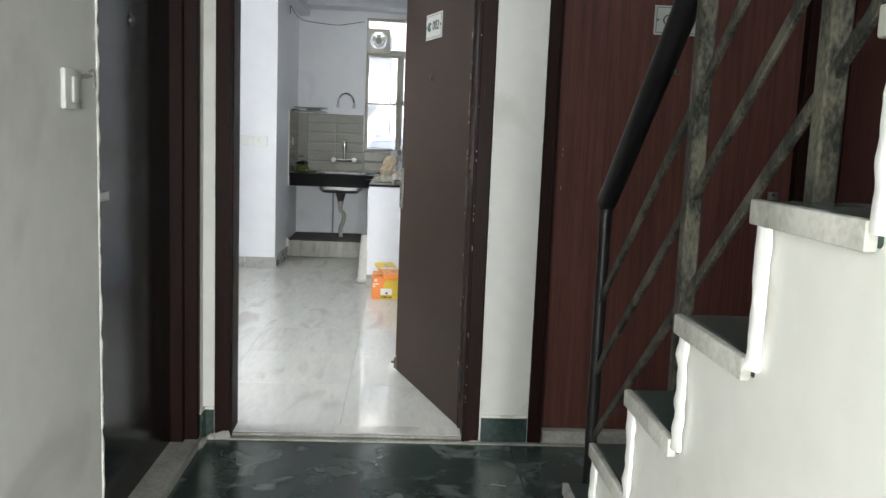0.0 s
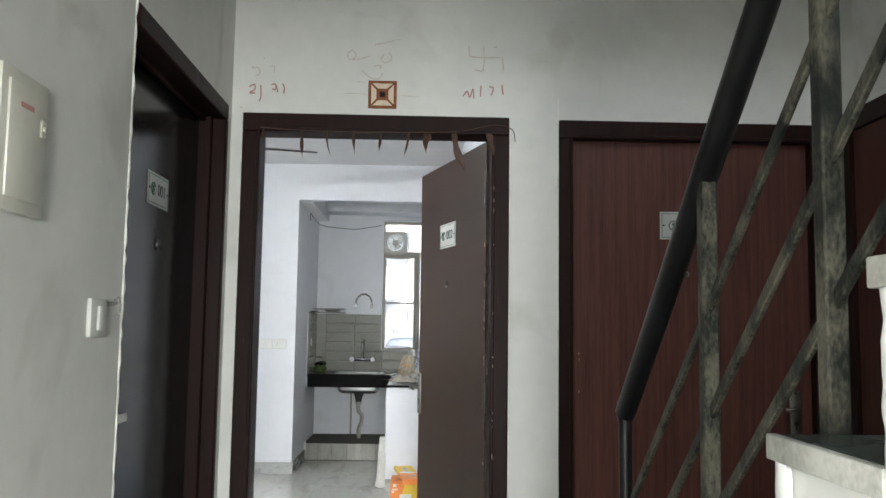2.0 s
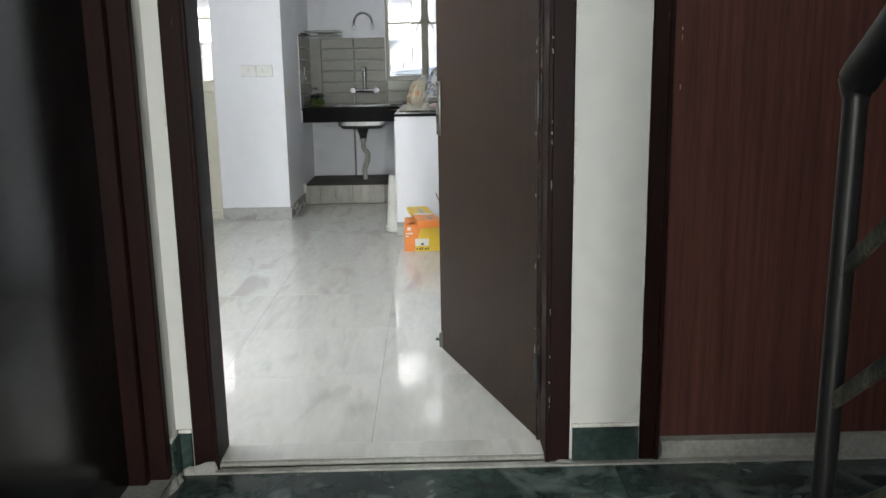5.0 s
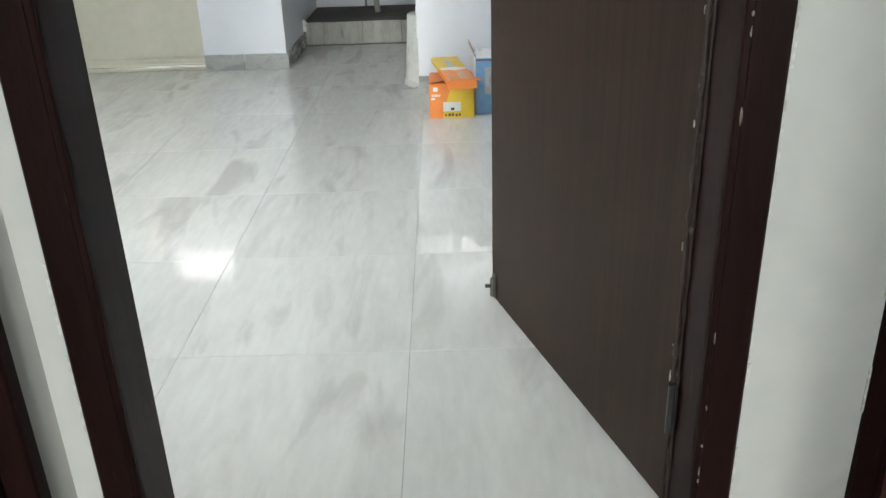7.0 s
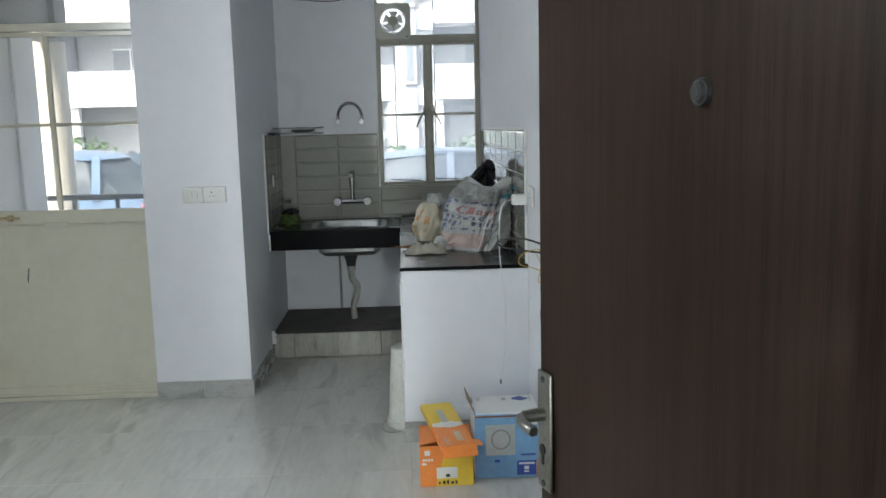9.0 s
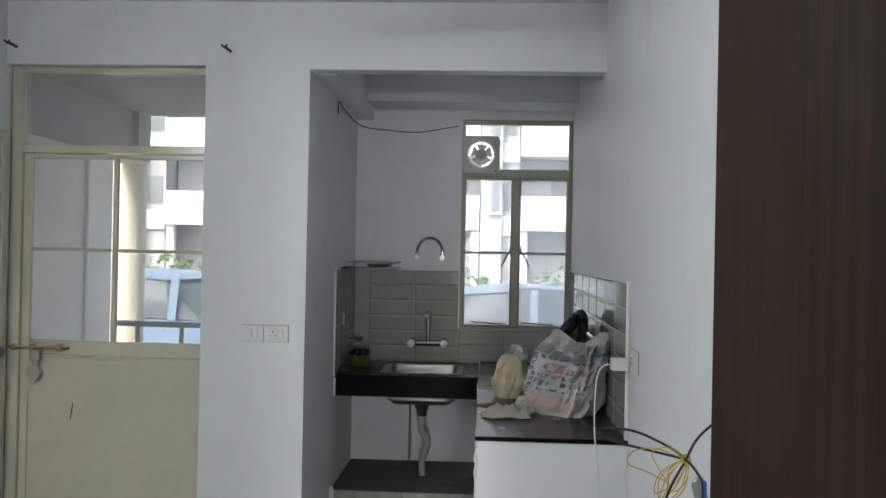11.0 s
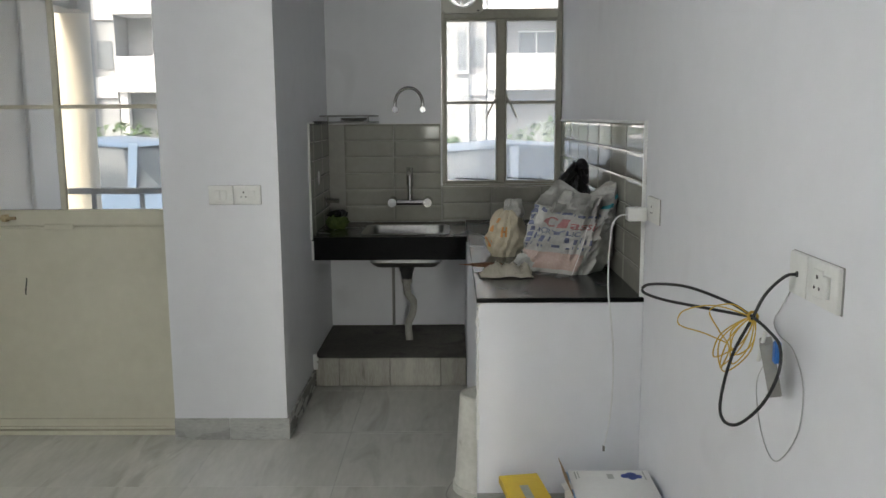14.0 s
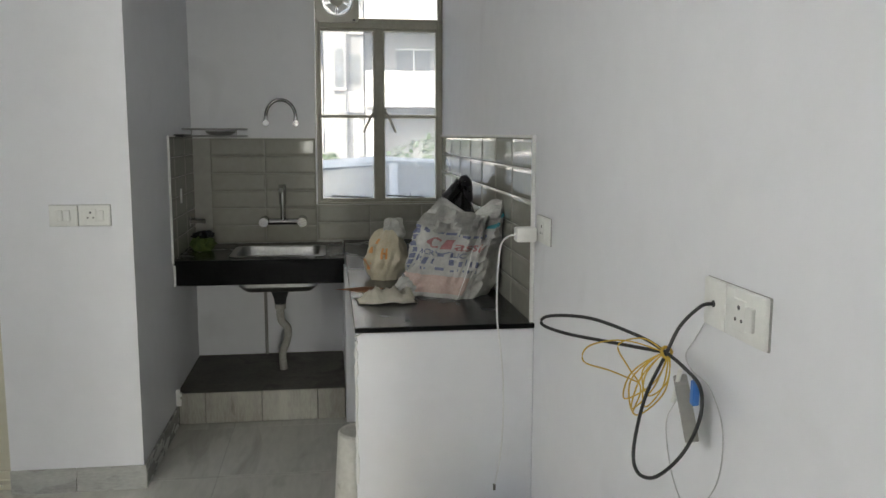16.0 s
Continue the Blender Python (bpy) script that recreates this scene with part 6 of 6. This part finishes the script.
LB = pose(0.690, 2.727, 0.204, 1.7, 0, 9.4)
b3 = thing("long_carton", (0.65, 2.98, 0.19), "flat yellow and orange LED lamp carton lying across a box", "box", "boxes on the floor")
part("carton", turned(one(-0.068, 0.068, 0.035, 0.515, -0.026, 0.0, 0.003), LB), CARD_ORANGE, b3, "orange lower half")
part("yellow_print", turned(one(-0.0685, 0.0685, 0.275, 0.5155, -0.0265, 0.0008, 0.003), LB), CARD_YELLOW, b3, "yellow upper half")
bm = bmesh.new()
for cx, cy, rx, ry in ((-0.033, 0.258, 0.033, 0.025), (0.0, 0.265, 0.04, 0.031), (0.04, 0.255, 0.026, 0.022), (0.01, 0.242, 0.033, 0.02)):
    v = [bm.verts.new((cx + rx * math.cos(a), cy + ry * math.sin(a), 0.0014 + 0.00005 * cx)) for a in np.linspace(0, 6.283, 17)[:-1]]
    bm.faces.new(v)
part("smoke_print", turned(bm, LB), CARD_WHITE, b3, "white cloud print", smooth=False)
part("lamp_print", turned(one(-0.016, 0.012, 0.285, 0.43, 0.0008, 0.0016, 0), LB), CARD_GREY, b3, "pale printed lamp")
for r in ((0.004, 0.03, 0.085, 0.18), (-0.045, -0.038, 0.05, 0.125), (-0.032, -0.027, 0.05, 0.105), (0.04, 0.044, 0.06, 0.19)):
    part("print_mark", turned(one(*r, 0.0, 0.0011), LB), MOTIF_CREAM, b3)
part("end_flap", turned(one(-0.07, 0.07, -0.045, 0.0, -0.002, 0.0, 0.0005), LB @ pose(0, 0.035, -0.001, 50, 0, 0)), CARD_ORANGE, b3, "loose orange end flap")
part("side_flap", turned(one(0.0, 0.03, 0.03, 0.09, -0.002, 0.0, 0.0005), LB @ pose(0.068, 0, -0.001, 0, 12, 0)), CARD_ORANGE, b3)

bucket = thing("bucket", (0.495, 3.62, 0), "dirty white plastic bucket upside down by the counter", "bucket")
DIRTY_WHITE = mat("dirty_white_plastic", (0.52, 0.51, 0.46), (0.66, 0.65, 0.60), 6, (0.35, 0.5), 0.04, 40, spots=(0.33, 0.31, 0.26), spot_scale=9, spot_amount=0.6)
part("pail", lathe(bmesh.new(), [(0.112, 0.0), (0.118, 0.004), (0.118, 0.03), (0.110, 0.034), (0.110, 0.06), (0.108, 0.064), (0.089, 0.385), (0.082, 0.392), (0.078, 0.385), (0.03, 0.383)], (0.498, 3.60, 0), 36), DIRTY_WHITE, bucket, "tapered pail with a ribbed rim")
part("wire_handle", tube(bmesh.new(), spline([(0.40, 3.66, 0.02), (0.365, 3.60, 0.006), (0.355, 3.52, 0.005), (0.39, 3.47, 0.005), (0.44, 3.475, 0.005), (0.47, 3.49, 0.015)], 6), 0.0025, 6), GREY_PLASTIC, bucket, "thin wire handle on the floor")

# ---- bags on the worktop ----
SACK = mat("woven_plastic_sack", (0.36, 0.36, 0.34), (0.52, 0.52, 0.49), 7, (0.4, 0.55), 0.25, 45, spots=(0.44, 0.43, 0.40), spot_scale=6, spot_amount=0.6)
SACK_RED = mat("faded_red_print", (0.32, 0.10, 0.11), (0.44, 0.24, 0.23), 30, (0.5, 0.6), 0.1, 45)
SACK_BLUE = mat("faded_blue_print", (0.10, 0.12, 0.22), (0.22, 0.24, 0.34), 30, (0.5, 0.6), 0.1, 45)
SACK_PINK = mat("dusty_pink_print", (0.46, 0.33, 0.29), (0.55, 0.43, 0.38), 12, (0.5, 0.6), 0.1, 45)
SACK_TEAL = mat("teal_print", (0.03, 0.27, 0.34), (0.06, 0.33, 0.40), 20, (0.4, 0.5), 0.1, 45)
BAG_CREAM = mat("thin_cream_plastic_bag", (0.50, 0.44, 0.31), (0.60, 0.54, 0.42), 9, (0.28, 0.4), 0.2, 40)
BAG_ORANGE = mat("orange_bag_print", (0.62, 0.26, 0.08), (0.66, 0.34, 0.14), 12, (0.3, 0.4), 0.1, 40)
BAG_BLACK = mat("black_polythene", (0.006, 0.006, 0.008), (0.014, 0.014, 0.017), 8, (0.2, 0.35), 0.2, 30)
CLOTH = mat("crumpled_cream_cloth", (0.62, 0.58, 0.48), (0.74, 0.70, 0.60), 14, (0.8, 0.95), 0.3, 80)

def blob(centre, rx, ry, h, amp, seed, lean=(0, 0), neck=0.25, power=1.0):
    c = Vector(centre)

    def fn(u, v, off=0.0):
        a = 2 * math.pi * u
        prof_ = max(math.sin(math.pi * (0.16 + 0.84 * v ** power)), 0.0) ** 0.6
        prof_ = prof_ * (1 - v) + (prof_ * 0.4 + neck * 0.6) * v
        ca, sa = math.cos(a), math.sin(a)
        n_ = noise.noise(Vector((ca * 1.6 + seed, sa * 1.6, v * 2.4))) * amp + noise.noise(Vector((ca * 4 + seed, sa * 4, v * 6))) * amp * 0.55
        k = prof_ * (1 + n_)
        return c + Vector(((rx * k + off) * ca + lean[0] * v, (ry * k + off) * sa + lean[1] * v, h * v + 0.02 * n_ * v))
    return fn


SC, SR = Vector((0.832, 3.905, 0.818)), pose(0, 0, 0, 0, 0, -38)


def sack_at(u, v, off=0.0):
    """u round the sack (0 to 1), v up it (0 to 1)."""
    a = 2 * math.pi * u
    ca, sa = math.cos(a), math.sin(a)
    q = 0.55
    x = 0.165 * math.copysign(abs(ca) ** q, ca)
    y = 0.110 * math.copysign(abs(sa) ** q, sa)
    swell = 0.90 + 0.14 * math.sin(math.pi * min(v * 1.15, 1)) - 0.10 * v ** 3
    flat_top = 1 - 0.62 * max(0, v - 0.55) / 0.45
    x, y = x * swell * (1 - 0.06 * v), y * swell * flat_top
    fold = 0.030 * noise.noise(Vector((ca * 2.2, sa * 2.2, v * 3.1))) + 0.046 * (0.30 - abs(noise.noise(Vector((ca * 3.4 + 2, sa * 3.4, v * 4.5 + 4))))) + 0.022 * (0.25 - abs(noise.noise(Vector((ca * 7, sa * 7 + 3, v * 9)))))
    r = Vector((ca, sa, 0))
    p = Vector((x, y, 0)) + r * (fold * (0.5 + v) + off)
    p.z = 0.335 * v + 0.032 * (v ** 2) * math.sin(a * 2 + 0.6) + 0.018 * v * v * noise.noise(Vector((ca * 5, sa * 5, 1.7))) + 0.012 * noise.noise(Vector((ca * 3, sa * 3, 9))) * v
    p = SR @ p
    p += Vector((0.095 * v, -0.005 * v, 0))
    p.x = min(p.x, RX - 0.012 - SC.x)
    return SC + p


def skin(fn, u0, u1, v0, v1, nu, nv, off=0.0, closed=False, cap=False):
    bm = bmesh.new()
    rows = []
    for j in range(nv + 1):
        v = v0 + (v1 - v0) * j / nv
        rows.append([bm.verts.new(fn(u0 + (u1 - u0) * i / nu, v, off)) for i in range(nu if closed else nu + 1)])
    for a, b in zip(rows, rows[1:]):
        for i in range(nu):
            k = (i + 1) % len(a) if closed else i + 1
            bm.faces.new((a[i], a[k], b[k], b[i]))
    if cap:
        for r, s in ((rows[0], -0.0), (rows[-1], -0.035)):
            c = bm.verts.new(sum((q.co for q in r), Vector()) / len(r) + Vector((0, 0, s)))
            for i in range(len(r)):
                bm.faces.new((r[i], r[(i + 1) % len(r)], c))
    return bm


sack = thing("cement_sack", tuple(SC), "crumpled white woven plastic sack with faded red and blue print", "sack")
part("sack_body", skin(sack_at, 0, 1, 0.0, 1, 96, 44, closed=True, cap=True), SACK, sack, "crumpled white woven sack")
# printed panel on the faces towards the room
F0 = 0.625


def sack_words(text, u0, u1, v0, v1, material, name):
    """Letters laid on the cloth of the sack."""
    cu = bpy.data.curves.new(name, "FONT")
    cu.body, cu.size, cu.offset = text, 1.0, 0.012
    tmp = new("tmp", cu)
    me = bpy.data.meshes.new_from_object(tmp)
    bpy.data.objects.remove(tmp)
    bpy.data.curves.remove(cu)
    bm = bmesh.new()
    bm.from_mesh(me)
    bpy.data.meshes.remove(me)
    bmesh.ops.subdivide_edges(bm, edges=[e for e in bm.edges if e.calc_length() > 0.2], cuts=2)
    bmesh.ops.triangulate(bm, faces=bm.faces)
    xs, ys = [v.co.x for v in bm.verts], [v.co.y for v in bm.verts]
    xa, xb, ya, yb = min(xs), max(xs), min(ys), max(ys)
    for v in bm.verts:
        v.co = sack_at(u0 + (u1 - u0) * (v.co.x - xa) / (xb - xa), v0 + (v1 - v0) * (v.co.y - ya) / (yb - ya), 0.004)
    return part(name, bm, material, sack, smooth=False)


for k in range(7):
    part("print_border", skin(sack_at, F0, F0 + 0.024, 0.27 + 0.065 * k, 0.32 + 0.065 * k, 3, 4, 0.0035), SACK_BLUE, sack, "blue printed border")
for k in range(8):
    part("print_border", skin(sack_at, F0 + 0.037 * k, F0 + 0.028 + 0.037 * k, 0.715, 0.745, 4, 2, 0.0035), SACK_BLUE, sack, "blue printed border")
sack_words("Classic", F0 + 0.065, F0 + 0.285, 0.565, 0.670, SACK_RED, "red_lettering")
sack_words("ACRYLIC", F0 + 0.045, F0 + 0.185, 0.480, 0.540, SACK_BLUE, "blue_lettering")
for za, zb, n_, w_ in ((0.385, 0.455, 9, 0.016), (0.315, 0.350, 11, 0.012)):
    for k in range(n_):
        u = F0 + 0.035 + (w_ + 0.010) * k
        dz = 0.006 * math.sin(k * 2.3)
        part("blue_stroke", skin(sack_at, u, u + w_ * (0.35 + 0.5 * (k * 7 % 3) / 2), za + dz, zb + dz - 0.012 * (k % 2), 3, 3, 0.0038), SACK_BLUE, sack)
part("pink_foot", skin(sack_at, F0, 0.86, 0.05, 0.255, 36, 8, 0.0035), SACK_PINK, sack, "dusty pink printed band")
part("teal_corner", skin(sack_at, 0.90, 0.985, 0.80, 0.93, 10, 8, 0.0035), SACK_TEAL, sack, "teal printed corner")
def flap_at(u, v, off=0.0):
    a, b = sack_at(0.56 + 0.44 * u, 0.99, 0.004), sack_at(0.56 + 0.44 * u, 0.80, 0.012)
    p = a.lerp(b, v)
    w = Vector((u * 7, v * 3, 5))
    return p + Vector((-0.5, -0.6, 0)) * 0.022 * abs(noise.noise(w)) * (0.3 + v) + Vector((0, 0, 0.016 * noise.noise(w * 1.6) - 0.02 * v * math.sin(u * 5)))


bm = skin(flap_at, 0, 1, 0, 1, 50, 10)
bmesh.ops.solidify(bm, geom=bm.faces[:], thickness=0.002)
part("folded_mouth", bm, SACK, sack, "mouth of the sack folded over")
f0 = blob((0.715, 3.885, 0.818), 0.095, 0.05, 0.085, 0.45, 5.5, (0.02, 0.02), 0.3)
part("side_bulge", skin(f0, 0, 1, 0, 1, 40, 14, closed=True, cap=True), SACK, sack, "slack corner of the sack")
part("seam_string", tube(bmesh.new(), [sack_at(0.835, v, 0.004) for v in np.linspace(0.02, 0.6, 16)], 0.0018, 6), WHITE_TRIM, sack, "white seam thread")


bag1 = thing("carrier_bag", (0.63, 4.29, 0.818), "small tied cream plastic bag with orange print", "bag")
f1 = blob((0.622, 4.27, 0.818), 0.108, 0.10, 0.205, 0.30, 3.1, (0.015, 0.02), 0.45, 1.15)
part("bag_body", skin(f1, 0, 1, 0, 1, 64, 28, closed=True, cap=True), BAG_CREAM, bag1, "thin wrinkled cream plastic")
for u0, u1, v0, v1 in ((0.55, 0.60, 0.55, 0.68), (0.50, 0.56, 0.2, 0.42), (0.70, 0.715, 0.45, 0.66), (0.73, 0.745, 0.45, 0.66), (0.70, 0.745, 0.54, 0.58), (0.62, 0.66, 0.74, 0.84), (0.58, 0.62, 0.30, 0.36)):
    part("orange_print", skin(f1, u0, u1, v0, v1, 6, 6, 0.0025), BAG_ORANGE, bag1)
f2 = blob((0.665, 4.30, 0.985), 0.045, 0.04, 0.085, 0.35, 7.7, (0.0, 0.01), 1.1)
part("tied_top", skin(f2, 0, 1, 0, 1, 32, 14, closed=True, cap=True), SACK, bag1, "gathered white top")

bag2 = thing("bin_bag", (0.93, 4.4, 0.818), "black polythene bag slumped behind the sack", "bag")
f3 = blob((0.895, 4.33, 0.818), 0.135, 0.12, 0.415, 0.30, 11.3, (0.06, 0.02), 0.16, 0.85)


def f3c(u, v, off=0.0):
    p = f3(u, v, off)
    p.x = min(p.x, RX - 0.014)
    return p


part("bag_body", skin(f3c, 0, 1, 0, 1, 64, 30, closed=True, cap=True), BAG_BLACK, bag2, "creased black polythene")
part("bag_arm", tube(bmesh.new(), spline([(0.775, 4.36, 0.86), (0.79, 4.34, 0.95), (0.83, 4.31, 1.05), (0.88, 4.29, 1.14), (0.93, 4.30, 1.20)], 6), 0.026, 12), BAG_BLACK, bag2, "twisted black handle")
part("bag_knot", tube(bmesh.new(), spline([(0.955, 4.33, 1.18), (0.965, 4.31, 1.235), (0.985, 4.32, 1.21), (0.99, 4.33, 1.14)], 6), 0.02, 10), BAG_BLACK, bag2)

rag = thing("cloth_rag", (0.59, 3.76, 0.818), "crumpled cream cleaning rag on the worktop", "cloth")
bm = bmesh.new()
nx, ny = 44, 34
grid = []
for i in range(nx + 1):
    row = []
    for j in range(ny + 1):
        u, v = i / nx - 0.5, j / ny - 0.5
        e = 1 - min(1, (abs(u) * 2) ** 3 * 0.9 + (abs(v) * 2) ** 3 * 0.9)
        w = Vector((u * 4.2, v * 4.2, 2.0))
        hgt = 0.003 + max(e, 0) * (0.022 + 0.045 * abs(noise.noise(w * 1.3)) + 0.02 * abs(noise.noise(w * 3.1)))
        row.append(bm.verts.new((0.592 + u * 0.215 * (1 + 0.25 * noise.noise(w * 0.7)), 3.765 + v * 0.13 * (1 + 0.3 * noise.noise(w * 0.9 + Vector((3, 0, 0)))), 0.8185 + hgt)))
    grid.append(row)
for i in range(nx):
    for j in range(ny):
        bm.faces.new((grid[i][j], grid[i + 1][j], grid[i + 1][j + 1], grid[i][j + 1]))
bmesh.ops.solidify(bm, geom=bm.faces[:], thickness=0.002)
part("folds", bm, CLOTH, rag)
cardp = thing("card_scrap", (0.5, 4.0, 0.818), "scrap of orange-brown card on the counter edge", "cardboard")
bm = bmesh.new()
v = [bm.verts.new(p) for p in ((0.405, 4.01, 0.821), (0.56, 3.93, 0.8195), (0.60, 4.03, 0.8195), (0.53, 4.05, 0.822))]
bm.faces.new(v)
bmesh.ops.solidify(bm, geom=bm.faces[:], thickness=0.002)
part("card", bm, mat("rust_card", (0.34, 0.13, 0.055), (0.42, 0.18, 0.08), 12, (0.6, 0.8), 0.1, 50), cardp)

pot = thing("scrub_pad_cup", (-0.285, 5.30, 0.809), "dark green scouring pad bundle on the sink counter", "scrubber")
f4 = blob((-0.285, 5.30, 0.8085), 0.062, 0.055, 0.085, 0.4, 21.0, (0, 0), 0.8)
part("pad", skin(f4, 0, 1, 0, 1, 40, 16, closed=True, cap=True), mat("green_scouring_pad", (0.03, 0.06, 0.012), (0.10, 0.14, 0.03), 18, (0.8, 0.95), 0.6, 60), pot)
f5 = blob((-0.275, 5.29, 0.878), 0.052, 0.04, 0.04, 0.5, 33.0, (0, 0), 0.7)
part("cloth", skin(f5, 0, 1, 0, 1, 32, 10, closed=True, cap=True), BAG_BLACK, pot, "dark rag on top")
part("tile_socket", one(AX + 0.009, AX + 0.013, 5.135, 5.175, 1.075, 1.15, 0.002), WHITE_PLASTIC, wall_pillar, "small white blank plate on the tiles")

# ---- tiles: floor of the flat, lobby slabs, kitchen splash tiles ----


def tile_mesh(name, w, h, t, edge, drop, material, axis):
    """A tile of that size, centred, with sloping edges on both faces; alike pieces share it."""
    bm = bmesh.new()
    rings = []
    for k, (e, z) in enumerate(((edge, -t / 2), (edge * 0.3, -t / 2 + drop * 0.4), (0, -t / 2 + drop), (0, t / 2 - drop), (edge * 0.3, t / 2 - drop * 0.4), (edge, t / 2))):
        a, b = w / 2 - e, h / 2 - e
        ring = []
        for u, v in ((-a, -b), (a, -b), (a, b), (-a, b)):
            ring.append(bm.verts.new({"z": (u, v, z), "y": (u, z, v), "x": (z, u, v)}[axis]))
        rings.append(ring)
    for p, q in zip(rings, rings[1:]):
        for k in range(4):
            bm.faces.new((p[k], p[(k + 1) % 4], q[(k + 1) % 4], q[k]))
    bm.faces.new(rings[0][::-1])
    bm.faces.new(rings[-1])
    bmesh.ops.recalc_face_normals(bm, faces=bm.faces)
    me = bpy.data.meshes.new(name)
    bm.to_mesh(me)
    bm.free()
    me.materials.append(material)
    return me


def lay(name, me, loc, parent):
    ob = new(name, me)
    ob.parent = parent
    ob.location = loc
    return ob


def lay_grid(parent, xs, ys, z0, z1, gap, material, name, x_lo, x_hi, y_lo, y_hi, cache):
    for xa, xb in zip(xs, xs[1:]):
        for ya, yb in zip(ys, ys[1:]):
            a, b, c, d = max(xa, x_lo), min(xb, x_hi), max(ya, y_lo), min(yb, y_hi)
            if b - a < 0.02 or d - c < 0.02:
                continue
            key = (name, round(b - a, 3), round(d - c, 3))
            if key not in cache:
                cache[key] = tile_mesh(name, b - a - gap, d - c - gap, z1 - z0, 0.0005, 0.0005, material, "z")
            lay(name, cache[key], ((a + b) / 2, (c + d) / 2, (z0 + z1) / 2 + random.uniform(-0.0001, 0.0001)), parent)


_cache = {}
_xs = [0.495 + 0.5865 * k for k in range(-5, 3)]
_ys = [1.858 + 0.5865 * k for k in range(-4, 8)]
lay_grid(floor_flat, _xs, _ys, -0.012, 0.0, 0.0010, MARBLE_TILE, "floor_tile", LX, RX, 0.115, PY + 0.06, _cache)
lay_grid(floor_flat, _xs, _ys, -0.012, 0.0, 0.0010, MARBLE_TILE, "floor_tile", AX, RX, PY + 0.06, BY, _cache)
lay_grid(floor_hall, [-0.045, 1.19, 2.42], [-7.0, -5.4, -4.0, -2.6, -1.2, -0.030], HF - 0.018, HF, 0.003, GREEN_MARBLE, "floor_slab", -0.045, 2.42, -7.0, -0.030, _cache)

TW, TH, TG = 0.30, 0.0985, 0.003


def tiled(parent, axis, at, u0, u1, z0, z1, face, start):
    """Bevelled wall tiles over a stretch of wall; face: the sign of the way that they look."""
    rows = int(round((z1 - z0) / TH))
    h = (z1 - z0) / rows
    for r in range(rows):
        u = start
        while u < u1 - 0.01:
            a, b = max(u, u0), min(u + TW, u1)
            if b - a > 0.015:
                key = (axis, round(b - a, 3), round(h, 3))
                if key not in _cache:
                    _cache[key] = tile_mesh("wall_tile", b - a - TG, h - TG, 0.010, min(0.013, (b - a) / 4), 0.0045, WALL_TILE, axis)
                c, z = (a + b) / 2, z0 + h * (r + 0.5)
                j = random.uniform(-0.0004, 0.0004)
                lay("wall_tile", _cache[key], (c, at + face * (0.0045 + j), z) if axis == "y" else (at + face * (0.0045 + j), c, z), parent)
            u += TW


def joint_bed(parent, x0, x1, y0, y1, z0, z1):
    part("tile_joint", one(x0, x1, y0, y1, z0, z1), TILE_GROUT, parent, "pale tile joints", smooth=False)


joint_bed(wall_kitchen, AX, 0.318, BY - 0.004, BY, 0.8095, 1.402)
tiled(wall_kitchen, "y", BY, AX, 0.318, 0.8095, 1.402, -1, -0.27)
joint_bed(wall_kitchen, 0.318, RX, BY - 0.004, BY, 0.8095, 1.024)
tiled(wall_kitchen, "y", BY, 0.322, RX, 0.8195, 1.024, -1, 0.322)
joint_bed(wall_pillar, AX, AX + 0.004, 4.90, BY - 0.01, 0.8095, 1.412)
tiled(wall_pillar, "x", AX, 4.90, BY - 0.01, 0.8095, 1.412, 1, 4.72)
joint_bed(wall_flat_right, RX - 0.004, RX, 3.37, BY - 0.01, 0.8095, 1.414)
tiled(wall_flat_right, "x", RX, 3.37, BY - 0.01, 0.8095, 1.414, -1, 3.37)
part("tile_trim", boxes((RX - 0.0125, RX, 3.358, 3.37, 0.80, 1.424), (RX - 0.0115, RX, 3.37, BY - 0.01, 1.414, 1.424), bevel=0.002), WHITE_TRIM, wall_flat_right, "white edge trim of the tiles")
part("tile_trim", boxes((0.314, 0.320, BY - 0.0115, BY, 1.03, 1.9), (AX, 0.314, BY - 0.0105, BY, 1.402, 1.407), bevel=0.001), WHITE_TRIM, wall_kitchen, "white edge trim of the tiles")
part("tile_trim", boxes((AX, AX + 0.010, 4.892, 4.90, 0.80, 1.418), (AX, AX + 0.010, 4.90, BY - 0.01, 1.412, 1.418), bevel=0.001), WHITE_TRIM, wall_pillar)
